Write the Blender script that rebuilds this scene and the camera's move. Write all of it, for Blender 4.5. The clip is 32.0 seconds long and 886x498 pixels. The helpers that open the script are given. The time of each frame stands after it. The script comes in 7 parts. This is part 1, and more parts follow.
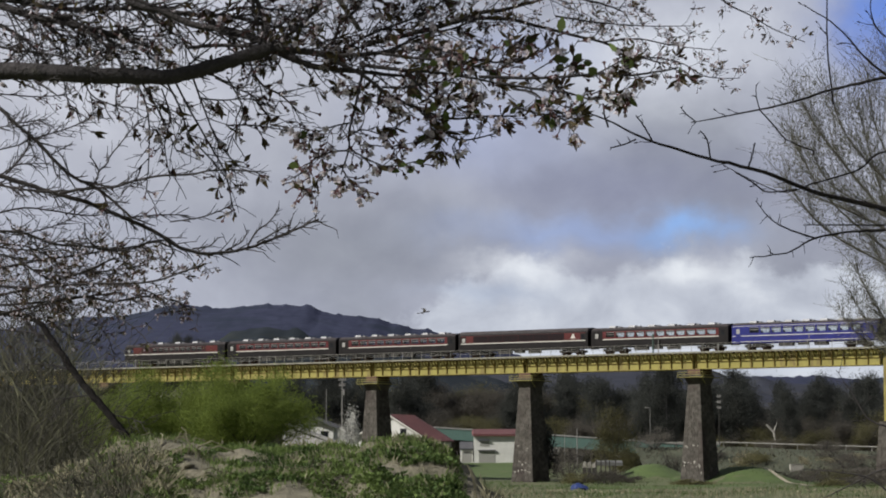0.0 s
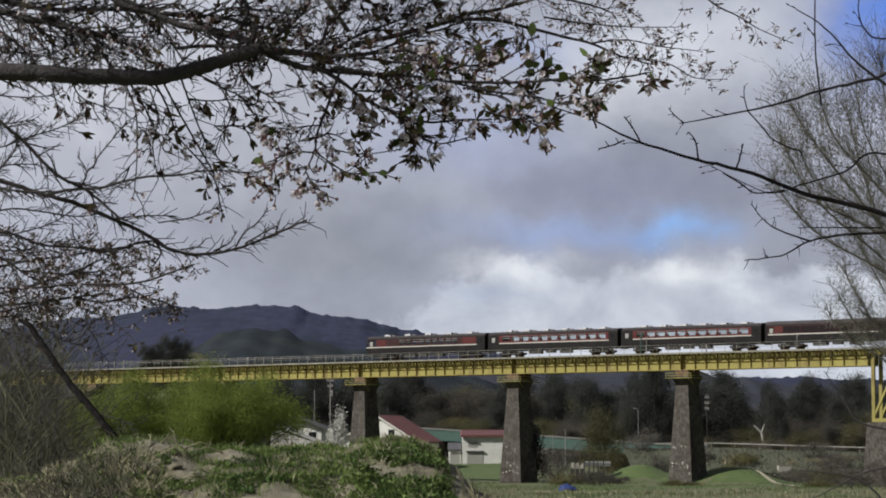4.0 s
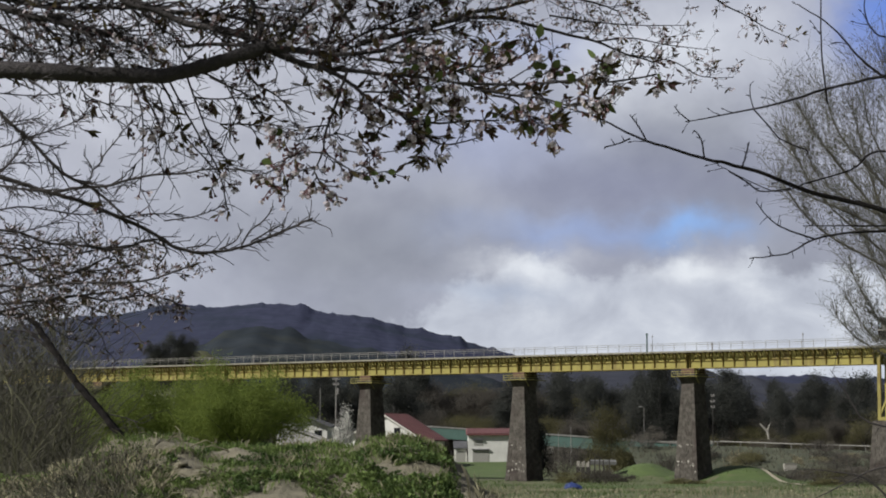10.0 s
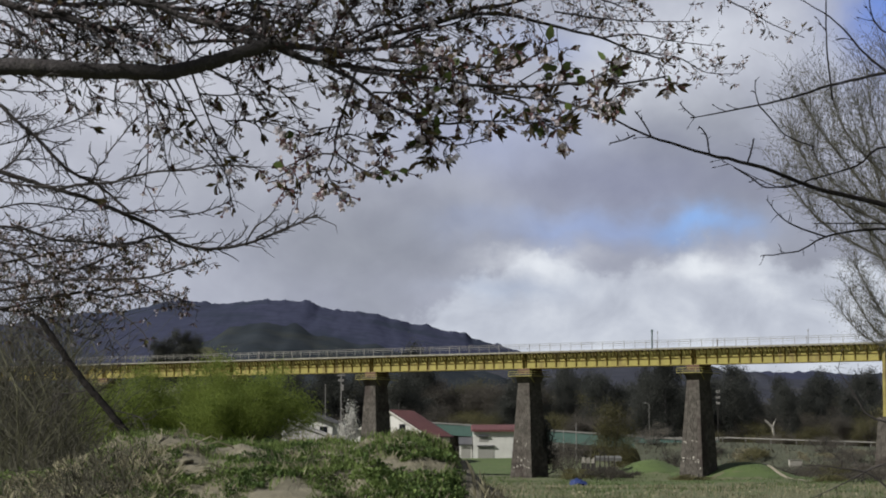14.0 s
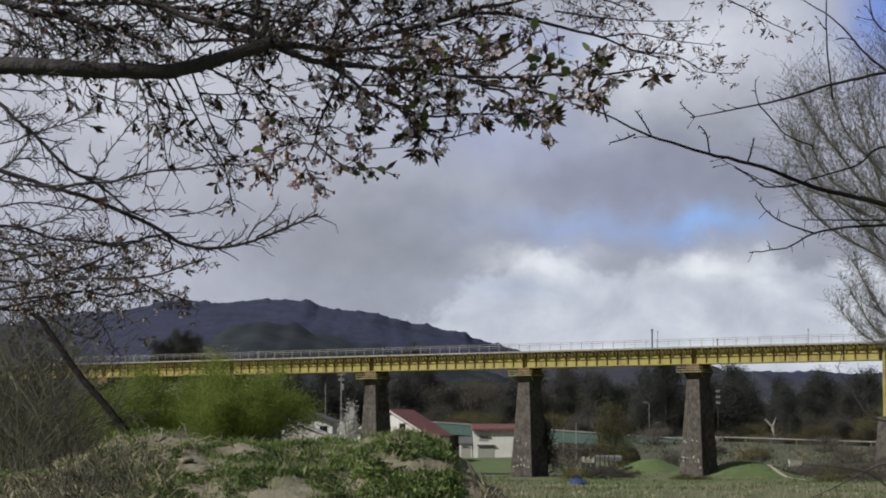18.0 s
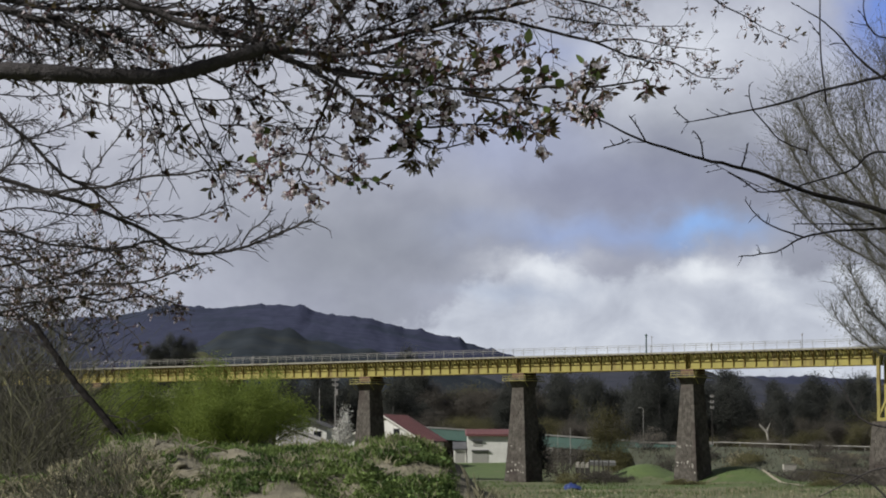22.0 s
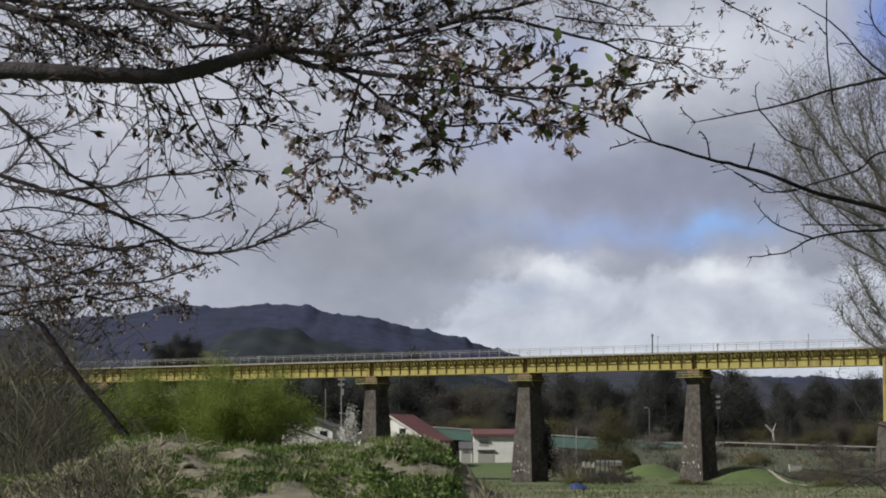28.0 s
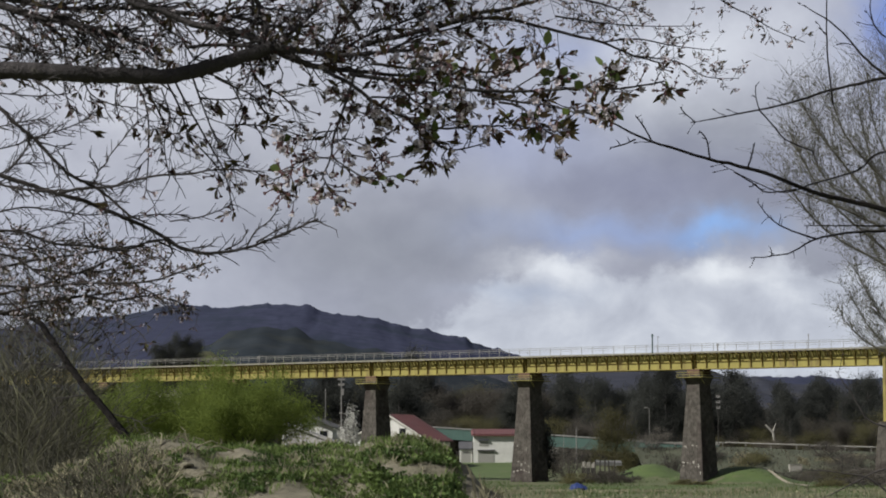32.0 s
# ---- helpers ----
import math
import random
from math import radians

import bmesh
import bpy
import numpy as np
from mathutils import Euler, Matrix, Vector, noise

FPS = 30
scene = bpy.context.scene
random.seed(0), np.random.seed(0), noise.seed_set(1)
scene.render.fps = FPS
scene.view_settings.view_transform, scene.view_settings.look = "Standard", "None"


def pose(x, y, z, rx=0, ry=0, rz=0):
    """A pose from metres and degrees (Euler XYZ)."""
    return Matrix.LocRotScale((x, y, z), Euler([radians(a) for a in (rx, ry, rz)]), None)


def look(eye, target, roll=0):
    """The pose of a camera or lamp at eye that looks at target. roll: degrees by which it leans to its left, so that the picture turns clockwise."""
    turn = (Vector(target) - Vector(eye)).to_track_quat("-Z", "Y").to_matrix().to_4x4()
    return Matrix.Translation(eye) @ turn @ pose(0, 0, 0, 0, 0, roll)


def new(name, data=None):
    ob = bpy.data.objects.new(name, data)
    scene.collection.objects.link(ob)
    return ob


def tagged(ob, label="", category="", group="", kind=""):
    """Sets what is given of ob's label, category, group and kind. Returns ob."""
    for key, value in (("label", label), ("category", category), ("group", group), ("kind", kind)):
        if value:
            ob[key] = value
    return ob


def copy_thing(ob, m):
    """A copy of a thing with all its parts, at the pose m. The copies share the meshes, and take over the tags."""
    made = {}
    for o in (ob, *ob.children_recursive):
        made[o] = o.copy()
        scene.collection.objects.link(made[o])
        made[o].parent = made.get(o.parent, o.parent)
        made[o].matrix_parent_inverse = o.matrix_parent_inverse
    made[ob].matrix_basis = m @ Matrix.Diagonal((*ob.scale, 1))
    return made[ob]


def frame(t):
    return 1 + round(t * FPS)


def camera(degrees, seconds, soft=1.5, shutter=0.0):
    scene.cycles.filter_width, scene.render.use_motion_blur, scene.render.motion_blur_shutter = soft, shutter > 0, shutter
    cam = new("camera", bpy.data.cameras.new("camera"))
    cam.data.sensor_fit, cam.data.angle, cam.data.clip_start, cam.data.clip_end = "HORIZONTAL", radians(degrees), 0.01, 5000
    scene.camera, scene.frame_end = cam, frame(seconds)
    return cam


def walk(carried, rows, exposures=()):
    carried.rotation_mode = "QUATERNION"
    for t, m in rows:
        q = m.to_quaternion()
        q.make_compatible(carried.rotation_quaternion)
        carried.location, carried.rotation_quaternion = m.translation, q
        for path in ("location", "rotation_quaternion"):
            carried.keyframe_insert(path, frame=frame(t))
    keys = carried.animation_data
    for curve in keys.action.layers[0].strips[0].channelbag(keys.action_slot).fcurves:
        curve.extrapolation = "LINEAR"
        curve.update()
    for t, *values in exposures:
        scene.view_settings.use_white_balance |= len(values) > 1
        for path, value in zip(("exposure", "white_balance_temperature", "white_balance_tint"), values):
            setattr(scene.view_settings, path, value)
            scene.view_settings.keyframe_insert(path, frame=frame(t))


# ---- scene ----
EYE = (0, 0, 1.6)
BASE = pose(0, 0, 1.6, 90 + 5.0589, 0, 0)
cam = camera(22.179, 32.0, soft=1.9)


def aim(t, rx, ry, rz):
    """A hand-held camera on one spot: small turns about its own axes, in degrees."""
    return t, BASE @ pose(0, 0, 0, rx, ry, rz)


walk(cam, [aim(*row) for row in (
    (0, 0.000, 0.000, 0.000), (0.5, 0.000, 0.000, 0.000), (1, 0.000, 0.000, 0.005), (1.5, -0.021, -0.085, 0.011), (2, -0.043, -0.188, 0.014),
    (2.5, -0.043, -0.238, 0.015), (3, -0.021, -0.263, 0.013), (3.5, 0.023, -0.282, 0.014), (5.5, -0.021, -0.326, 0.021), (6, -0.063, -0.302, 0.039),
    (6.5, -0.056, -0.234, 0.057), (7, -0.073, -0.193, 0.051), (7.5, -0.087, -0.158, 0.034), (8, 0.001, -0.129, 0.016), (8.5, 0.020, -0.129, 0.014),
    (9, 0.023, -0.172, 0.029), (9.5, -0.026, -0.155, 0.030), (10, -0.021, -0.153, 0.031), (10.5, -0.021, -0.197, 0.016), (11, -0.065, -0.194, 0.016),
    (11.5, -0.043, -0.205, 0.015), (12, -0.065, -0.172, 0.015), (12.5, -0.087, -0.150, 0.008), (13, -0.089, -0.130, 0.008), (13.5, -0.065, -0.129, -0.004),
    (14, -0.114, -0.024, 0.007), (14.5, -0.115, 0.059, 0.002), (16.5, -0.128, -0.025, 0.002), (17, -0.143, -0.003, 0.014), (17.5, -0.152, -0.018, 0.019),
    (18, -0.131, -0.021, 0.034), (18.5, -0.120, 0.001, 0.019), (19, -0.087, 0.000, 0.007), (19.5, -0.052, -0.022, 0.005), (20, -0.030, 0.006, -0.007),
    (20.5, -0.022, -0.013, -0.007), (21, 0.000, -0.044, -0.020), (21.5, 0.022, -0.099, -0.008), (22, 0.001, -0.172, 0.004), (22.5, 0.001, -0.211, 0.032),
    (23, 0.002, -0.182, 0.050), (23.5, -0.015, -0.147, 0.050), (24, 0.001, -0.129, 0.048), (24.5, -0.020, -0.103, 0.045), (25, 0.024, -0.081, 0.079),
    (25.5, 0.019, -0.058, 0.081), (27.5, -0.004, -0.018, 0.083), (28, -0.004, -0.015, 0.066), (28.5, -0.004, -0.015, 0.066), (29, -0.004, -0.015, 0.068),
    (29.5, -0.004, -0.012, 0.069), (30, -0.004, -0.012, 0.071), (30.5, -0.004, -0.012, 0.069), (31, -0.004, -0.015, 0.068), (31.5, -0.004, -0.015, 0.066),
    (32, -0.004, -0.015, 0.066),
)], exposures=[(0, 0.03, 6250, 9), (32, 0.03, 6250, 9)])

# ---- world, sun ----
SUN_AZ, SUN_EL = 246.0, 38.0    # compass bearing from +y clockwise, elevation


def math_node(tree, op, a, b=None, c=None):
    n = tree.nodes.new("ShaderNodeMath")
    n.operation = op
    for slot, val in zip(n.inputs, (a, b, c)):
        if val is None:
            continue
        if isinstance(val, (int, float)):
            slot.default_value = val
        else:
            tree.links.new(val, slot)
    return n.outputs[0]


def mix_node(tree, fac, a, b, mode="MIX"):
    n = tree.nodes.new("ShaderNodeMix")
    n.data_type, n.blend_type = "RGBA", mode
    for slot, val in ((n.inputs[0], fac), (n.inputs[6], a), (n.inputs[7], b)):
        if isinstance(val, (int, float)):
            slot.default_value = val
        elif isinstance(val, tuple):
            slot.default_value = (*val, 1)
        else:
            tree.links.new(val, slot)
    return n.outputs[2]


def noise_node(tree, vec, scale, detail=4, rough=0.55, dist=0.0):
    n = tree.nodes.new("ShaderNodeTexNoise")
    n.inputs["Scale"].default_value, n.inputs["Detail"].default_value = scale, detail
    n.inputs["Roughness"].default_value, n.inputs["Distortion"].default_value = rough, dist
    if vec is not None:
        tree.links.new(vec, n.inputs["Vector"])
    return n


def ramp_node(tree, fac, stops):
    n = tree.nodes.new("ShaderNodeValToRGB")
    els = n.color_ramp.elements
    while len(els) < len(stops):
        els.new(0.5)
    for e, (p, col) in zip(els, stops):
        e.position, e.color = p, (*col, 1)
    tree.links.new(fac, n.inputs[0])
    return n.outputs[0]


def cloud_sky(tree, vec):
    """Broken cloud over the whole sky as a colour, from a direction. Bearings and elevations in degrees."""
    nrm = tree.nodes.new("ShaderNodeVectorMath")
    nrm.operation = "NORMALIZE"
    tree.links.new(vec, nrm.inputs[0])
    vec = nrm.outputs[0]
    sep = tree.nodes.new("ShaderNodeSeparateXYZ")
    tree.links.new(vec, sep.inputs[0])
    u = math_node(tree, "MULTIPLY", math_node(tree, "ARCTAN2", sep.outputs[0], sep.outputs[1]), 57.2958)
    v = math_node(tree, "MULTIPLY", math_node(tree, "ARCSINE", sep.outputs[2]), 57.2958)
    comb = tree.nodes.new("ShaderNodeCombineXYZ")
    tree.links.new(u, comb.inputs[0])
    tree.links.new(math_node(tree, "MULTIPLY", v, 1.2), comb.inputs[1])
    uv = comb.outputs[0]
    warp = noise_node(tree, uv, 0.55, 5, 0.55)
    wsep = tree.nodes.new("ShaderNodeSeparateColor")
    tree.links.new(warp.outputs["Color"], wsep.inputs[0])
    wu = math_node(tree, "ADD", u, math_node(tree, "MULTIPLY", math_node(tree, "SUBTRACT", wsep.outputs[0], 0.5), 2.6))
    wv = math_node(tree, "ADD", v, math_node(tree, "MULTIPLY", math_node(tree, "SUBTRACT", wsep.outputs[1], 0.5), 1.6))

    def blob(u0, v0, su, sv, gain=1.0):
        a = math_node(tree, "DIVIDE", math_node(tree, "SUBTRACT", wu, u0), su)
        b = math_node(tree, "DIVIDE", math_node(tree, "SUBTRACT", wv, v0), sv)
        r = math_node(tree, "ADD", math_node(tree, "MULTIPLY", a, a), math_node(tree, "MULTIPLY", b, b))
        return math_node(tree, "MULTIPLY", math_node(tree, "EXPONENT", math_node(tree, "MULTIPLY", r, -1.0)), gain)

    def edge(val, lo, hi):
        n = tree.nodes.new("ShaderNodeMapRange")
        n.interpolation_type = "SMOOTHSTEP"
        n.inputs["From Min"].default_value, n.inputs["From Max"].default_value = lo, hi
        tree.links.new(val, n.inputs["Value"])
        return n.outputs[0]

    big = noise_node(tree, uv, 0.17, 5, 0.5, 0.3).outputs[0]
    fine = noise_node(tree, uv, 0.6, 6, 0.55, 0.3).outputs[0]
    puff = noise_node(tree, uv, 0.62, 7, 0.6, 0.1).outputs[0]
    col = ramp_node(tree, big, ((0.34, (0.30, 0.31, 0.36)), (0.5, (0.38, 0.39, 0.46)), (0.66, (0.52, 0.53, 0.60))))
    # heavy grey banks, a brighter veil high up
    col = mix_node(tree, blob(-3.0, 5.4, 4.5, 1.4, 0.95), col, (0.27, 0.28, 0.325))
    col = mix_node(tree, blob(4.6, 6.7, 3.6, 0.9, 0.95), col, (0.26, 0.27, 0.36))
    col = mix_node(tree, blob(0.8, 7.9, 2.6, 0.9, 0.8), col, (0.36, 0.39, 0.54))
    col = mix_node(tree, blob(-8.5, 9.4, 6.0, 3.2, 0.85), col, (0.60, 0.60, 0.65))
    col = mix_node(tree, blob(5.3, 9.9, 3.2, 1.3, 0.85), col, (0.69, 0.70, 0.75))
    col = mix_node(tree, blob(-9.0, 4.8, 3.5, 1.8, 0.6), col, (0.44, 0.45, 0.52))
    # blue gaps
    col = mix_node(tree, blob(3.4, 5.55, 2.8, 0.45, 0.75), col, (0.33, 0.41, 0.64))
    col = mix_node(tree, blob(6.1, 5.55, 1.2, 0.42, 0.85), col, (0.27, 0.44, 0.78))
    col = mix_node(tree, blob(11.7, 10.8, 1.6, 1.6, 1.0), col, (0.13, 0.25, 0.70))
    col = mix_node(tree, blob(2.2, 10.1, 1.6, 0.5, 0.35), col, (0.36, 0.44, 0.74))
    # cumulus bank: bright heads along an uneven upper edge
    brow = tree.nodes.new("ShaderNodeMapRange")
    brow.interpolation_type = "SMOOTHSTEP"
    brow.inputs["From Min"].default_value, brow.inputs["From Max"].default_value = -2.6, 1.6
    brow.inputs["To Min"].default_value, brow.inputs["To Max"].default_value = 2.6, 4.85
    tree.links.new(u, brow.inputs["Value"])
    lift = math_node(tree, "SUBTRACT", brow.outputs[0], v)
    ragged = math_node(tree, "ADD", lift, math_node(tree, "MULTIPLY", math_node(tree, "SUBTRACT", puff, 0.5), 3.0))
    bank = edge(ragged, -0.1, 0.52)
    body = ramp_node(tree, fine, ((0.32, (0.50, 0.52, 0.58)), (0.52, (0.56, 0.58, 0.64)), (0.72, (0.66, 0.675, 0.72))))
    col = mix_node(tree, math_node(tree, "MULTIPLY", bank, 0.92), col, body)
    col = mix_node(tree, blob(6.3, 4.5, 1.1, 0.35, 0.75), col, (0.82, 0.83, 0.85))
    col = mix_node(tree, blob(1.9, 4.75, 1.2, 0.22, 0.7), col, (0.78, 0.79, 0.82))
    col = mix_node(tree, blob(1.2, 4.05, 1.5, 0.30, 0.6), col, (0.41, 0.46, 0.57))
    col = mix_node(tree, blob(3.0, 2.2, 12.0, 0.5, 0.6), col, (0.70, 0.72, 0.76))
    soft = ramp_node(tree, fine, ((0.3, (0.86, 0.86, 0.88)), (0.7, (1.12, 1.12, 1.10))))
    return mix_node(tree, 0.7, col, mix_node(tree, 1.0, col, soft, "MULTIPLY"))


world = bpy.data.worlds.new("sky")
world.use_nodes = True
scene.world = world
wt = world.node_tree
wt.nodes.clear()
wtex = wt.nodes.new("ShaderNodeTexCoord")
wbg = wt.nodes.new("ShaderNodeBackground")
wout = wt.nodes.new("ShaderNodeOutputWorld")
nishita = wt.nodes.new("ShaderNodeTexSky")
nishita.sky_type, nishita.sun_disc = "NISHITA", False
nishita.sun_elevation, nishita.sun_rotation = radians(SUN_EL), radians(SUN_AZ)
sky_scaled = mix_node(wt, 1.0, nishita.outputs[0], (0.1, 0.1, 0.1), "MULTIPLY")
wt.links.new(mix_node(wt, 0.85, sky_scaled, cloud_sky(wt, wtex.outputs["Generated"])), wbg.inputs["Color"])
wbg.inputs["Strength"].default_value = 0.37
wt.links.new(wbg.outputs[0], wout.inputs[0])

sun = new("sun", bpy.data.lights.new("sun", "SUN"))
sun.data.energy, sun.data.angle, sun.data.color = 4.9, radians(2.5), (1.0, 0.95, 0.86)
to_sun = Vector((math.sin(radians(SUN_AZ)) * math.cos(radians(SUN_EL)), math.cos(radians(SUN_AZ)) * math.cos(radians(SUN_EL)), math.sin(radians(SUN_EL))))
sun.matrix_world = look(to_sun * 100, (0, 0, 0))

# a bank of cloud that drifts slowly before the sky, far behind everything
cloud_mat = bpy.data.materials.new("drifting_cloud")
cloud_mat.use_nodes = True
ct = cloud_mat.node_tree
ct.nodes.clear()
cem, cout = ct.nodes.new("ShaderNodeEmission"), ct.nodes.new("ShaderNodeOutputMaterial")
ct.links.new(cloud_sky(ct, ct.nodes.new("ShaderNodeTexCoord").outputs["Object"]), cem.inputs[0])
ct.links.new(cem.outputs[0], cout.inputs[0])
cloud_me = bpy.data.meshes.new("backdrop_clouds")
dome = [[4600 * c for c in (math.sin(radians(a)) * math.cos(radians(e)), math.cos(radians(a)) * math.cos(radians(e)), math.sin(radians(e)))] for e in range(-3, 31, 3) for a in range(-36, 37, 3)]
cloud_me.from_pydata(dome, [], [(j * 25 + i, j * 25 + i + 1, j * 25 + i + 26, j * 25 + i + 25) for j in range(11) for i in range(24)])
cloud_me.materials.append(cloud_mat)
clouds = tagged(new("backdrop_clouds", cloud_me), "grey and white broken cloud drifting over blue gaps", "clouds", kind="structure")

# ---- materials ----
def material(name, base, vary=None, scale=3.0, rough=0.7, metal=0.0, bump=0.0, bump_scale=30.0, per_object=0.0, per_island=0.0,
             stain=None, stain_scale=0.6, stain_low=0.5, stretch=None, through_light=0.0, specular=0.5):
    m = bpy.data.materials.new(name)
    m.use_nodes = True
    t = m.node_tree
    b = t.nodes["Principled BSDF"]
    co = t.nodes.new("ShaderNodeTexCoord").outputs["Object"]
    if stretch:
        mp = t.nodes.new("ShaderNodeMapping")
        mp.inputs["Scale"].default_value = stretch
        t.links.new(co, mp.inputs["Vector"])
        co = mp.outputs[0]
    vary = vary or tuple(c * 0.7 for c in base)
    n = noise_node(t, co, scale, 6, 0.6)
    col = ramp_node(t, n.outputs[0], ((0.3, vary), (0.68, base)))
    if stain:
        s = noise_node(t, co, stain_scale, 5, 0.6, 0.4)
        fac = ramp_node(t, s.outputs[0], ((stain_low, (0, 0, 0)), (min(stain_low + 0.16, 1), (1, 1, 1))))
        col = mix_node(t, fac, col, stain)
    for amount, src in ((per_object, "ShaderNodeObjectInfo"), (per_island, "ShaderNodeNewGeometry")):
        if amount:
            info = t.nodes.new(src)
            rnd = info.outputs["Random" if src == "ShaderNodeObjectInfo" else "Random Per Island"]
            g = math_node(t, "MULTIPLY_ADD", rnd, 2 * amount, 1 - amount)
            gc = t.nodes.new("ShaderNodeCombineColor")
            for k in range(3):
                t.links.new(g, gc.inputs[k])
            col = mix_node(t, 1.0, col, gc.outputs[0], "MULTIPLY")
    t.links.new(col, b.inputs["Base Color"])
    b.inputs["Roughness"].default_value, b.inputs["Metallic"].default_value = rough, metal
    b.inputs["Specular IOR Level"].default_value = specular
    if bump:
        bn = noise_node(t, co, bump_scale, 5, 0.65)
        bp = t.nodes.new("ShaderNodeBump")
        bp.inputs["Strength"].default_value, bp.inputs["Distance"].default_value = bump, 0.05
        t.links.new(bn.outputs[0], bp.inputs["Height"])
        t.links.new(bp.outputs[0], b.inputs["Normal"])
    if through_light:
        tr = t.nodes.new("ShaderNodeBsdfTranslucent")
        t.links.new(col, tr.inputs[0])
        mx = t.nodes.new("ShaderNodeMixShader")
        mx.inputs[0].default_value = through_light
        t.links.new(b.outputs[0], mx.inputs[1])
        t.links.new(tr.outputs[0], mx.inputs[2])
        t.links.new(mx.outputs[0], t.nodes["Material Output"].inputs[0])
    return m


YELLOW = material("yellow_paint", (0.325, 0.285, 0.082), (0.255, 0.220, 0.066), 0.8, 0.65, 0, 0.1, 20, stain=(0.19, 0.145, 0.055), stain_scale=0.9, stain_low=0.51, stretch=(1, 1, 0.3), specular=0.3)
YELLOW_FADED = material("faded_yellow_paint", (0.30, 0.27, 0.095), (0.22, 0.19, 0.06), 1.2, 0.7, 0, 0.1, 20, stain=(0.13, 0.10, 0.04), stain_scale=0.8, stain_low=0.56, specular=0.3)
YELLOW_BROWN = material("brown_toned_yellow_paint", (0.15, 0.108, 0.028), (0.085, 0.056, 0.02), 1.4, 0.8, 0, 0.1, 20, specular=0.1)
RAIL_GREY = material("galvanised_steel", (0.29, 0.28, 0.255), (0.21, 0.20, 0.18), 2, 0.6, 0.2)
DECK_GREY = material("deck_concrete", (0.29, 0.275, 0.22), (0.19, 0.175, 0.14), 1.5, 0.85, 0, 0.3, 12, stain=(0.16, 0.13, 0.08), stain_scale=0.5, stain_low=0.58)
TIMBER = material("sleeper_timber", (0.09, 0.07, 0.055), (0.05, 0.04, 0.03), 6, 0.9)
RUST = material("rusty_rail", (0.16, 0.09, 0.06), (0.09, 0.05, 0.04), 5, 0.7, 0.4)
STONE = material("weathered_stone", (0.122, 0.111, 0.098), (0.056, 0.050, 0.044), 2.6, 0.92, 0, 0.8, 9, per_object=0.2, stain=(0.060, 0.049, 0.045), stain_scale=0.30, stain_low=0.50, specular=0.1)
STONE_PALE = material("pale_lime_stone", (0.42, 0.40, 0.36), (0.26, 0.24, 0.21), 6, 0.9, 0, 0.5, 9, per_object=0.2)
MORTAR = material("mortar_core", (0.100, 0.092, 0.080), (0.066, 0.060, 0.053), 1.5, 0.95, 0, 0.4, 12)
CONCRETE = material("grey_concrete", (0.36, 0.35, 0.33), (0.24, 0.23, 0.22), 1.2, 0.9, 0, 0.3, 10, stain=(0.16, 0.15, 0.13), stain_scale=0.3, stain_low=0.57)
PARAPET = material("weathered_parapet", (0.155, 0.155, 0.15), (0.11, 0.11, 0.105), 0.8, 0.9, 0, 0.3, 10, stain=(0.11, 0.11, 0.10), stain_scale=0.3, stain_low=0.55)

CAR_BLACK = material("dark_brown_car_paint", (0.019, 0.0165, 0.017), (0.012, 0.0105, 0.011), 1.2, 0.6, 0, stain=(0.034, 0.028, 0.026), stain_scale=0.9, stain_low=0.62, specular=0.15)
CAR_RED = material("maroon_car_paint", (0.112, 0.022, 0.024), (0.080, 0.017, 0.019), 1.0, 0.55, 0, stain=(0.05, 0.022, 0.022), stain_scale=0.9, stain_low=0.6, specular=0.2)
CAR_SCARLET = material("scarlet_car_paint", (0.100, 0.022, 0.021), (0.070, 0.017, 0.017), 1.0, 0.5, specular=0.25)
CAR_MAROON = material("deep_maroon_car_paint", (0.050, 0.017, 0.019), (0.034, 0.013, 0.014), 1.0, 0.5, specular=0.25)
CAR_BLUE = material("blue_car_paint", (0.022, 0.026, 0.19), (0.016, 0.018, 0.13), 1.0, 0.55, specular=0.25)
CAR_WHITE = material("cream_stripe_paint", (0.62, 0.60, 0.55), (0.50, 0.48, 0.44), 2, 0.5)
CAR_ROOF = material("sooty_roof_paint", (0.068, 0.058, 0.060), (0.038, 0.034, 0.036), 0.9, 0.75, 0, stain=(0.12, 0.11, 0.11), stain_scale=0.6, stain_low=0.62, specular=0.2)
ROOF_GEAR = material("roof_vent_metal", (0.34, 0.34, 0.35), (0.2, 0.2, 0.21), 3, 0.6, 0.2)
UNDER = material("underframe_grime", (0.045, 0.04, 0.037), (0.025, 0.023, 0.02), 4, 0.8)
BLIND = material("window_blind", (0.40, 0.39, 0.37), (0.28, 0.27, 0.26), 3, 0.8)
GLASS = material("dark_window_glass", (0.02, 0.022, 0.025), (0.012, 0.013, 0.015), 1, 0.2, 0, specular=0.4)
LOUNGE_GLASS = material("tinted_lounge_glass", (0.022, 0.013, 0.015), (0.014, 0.010, 0.011), 1, 0.3, 0, specular=0.3)

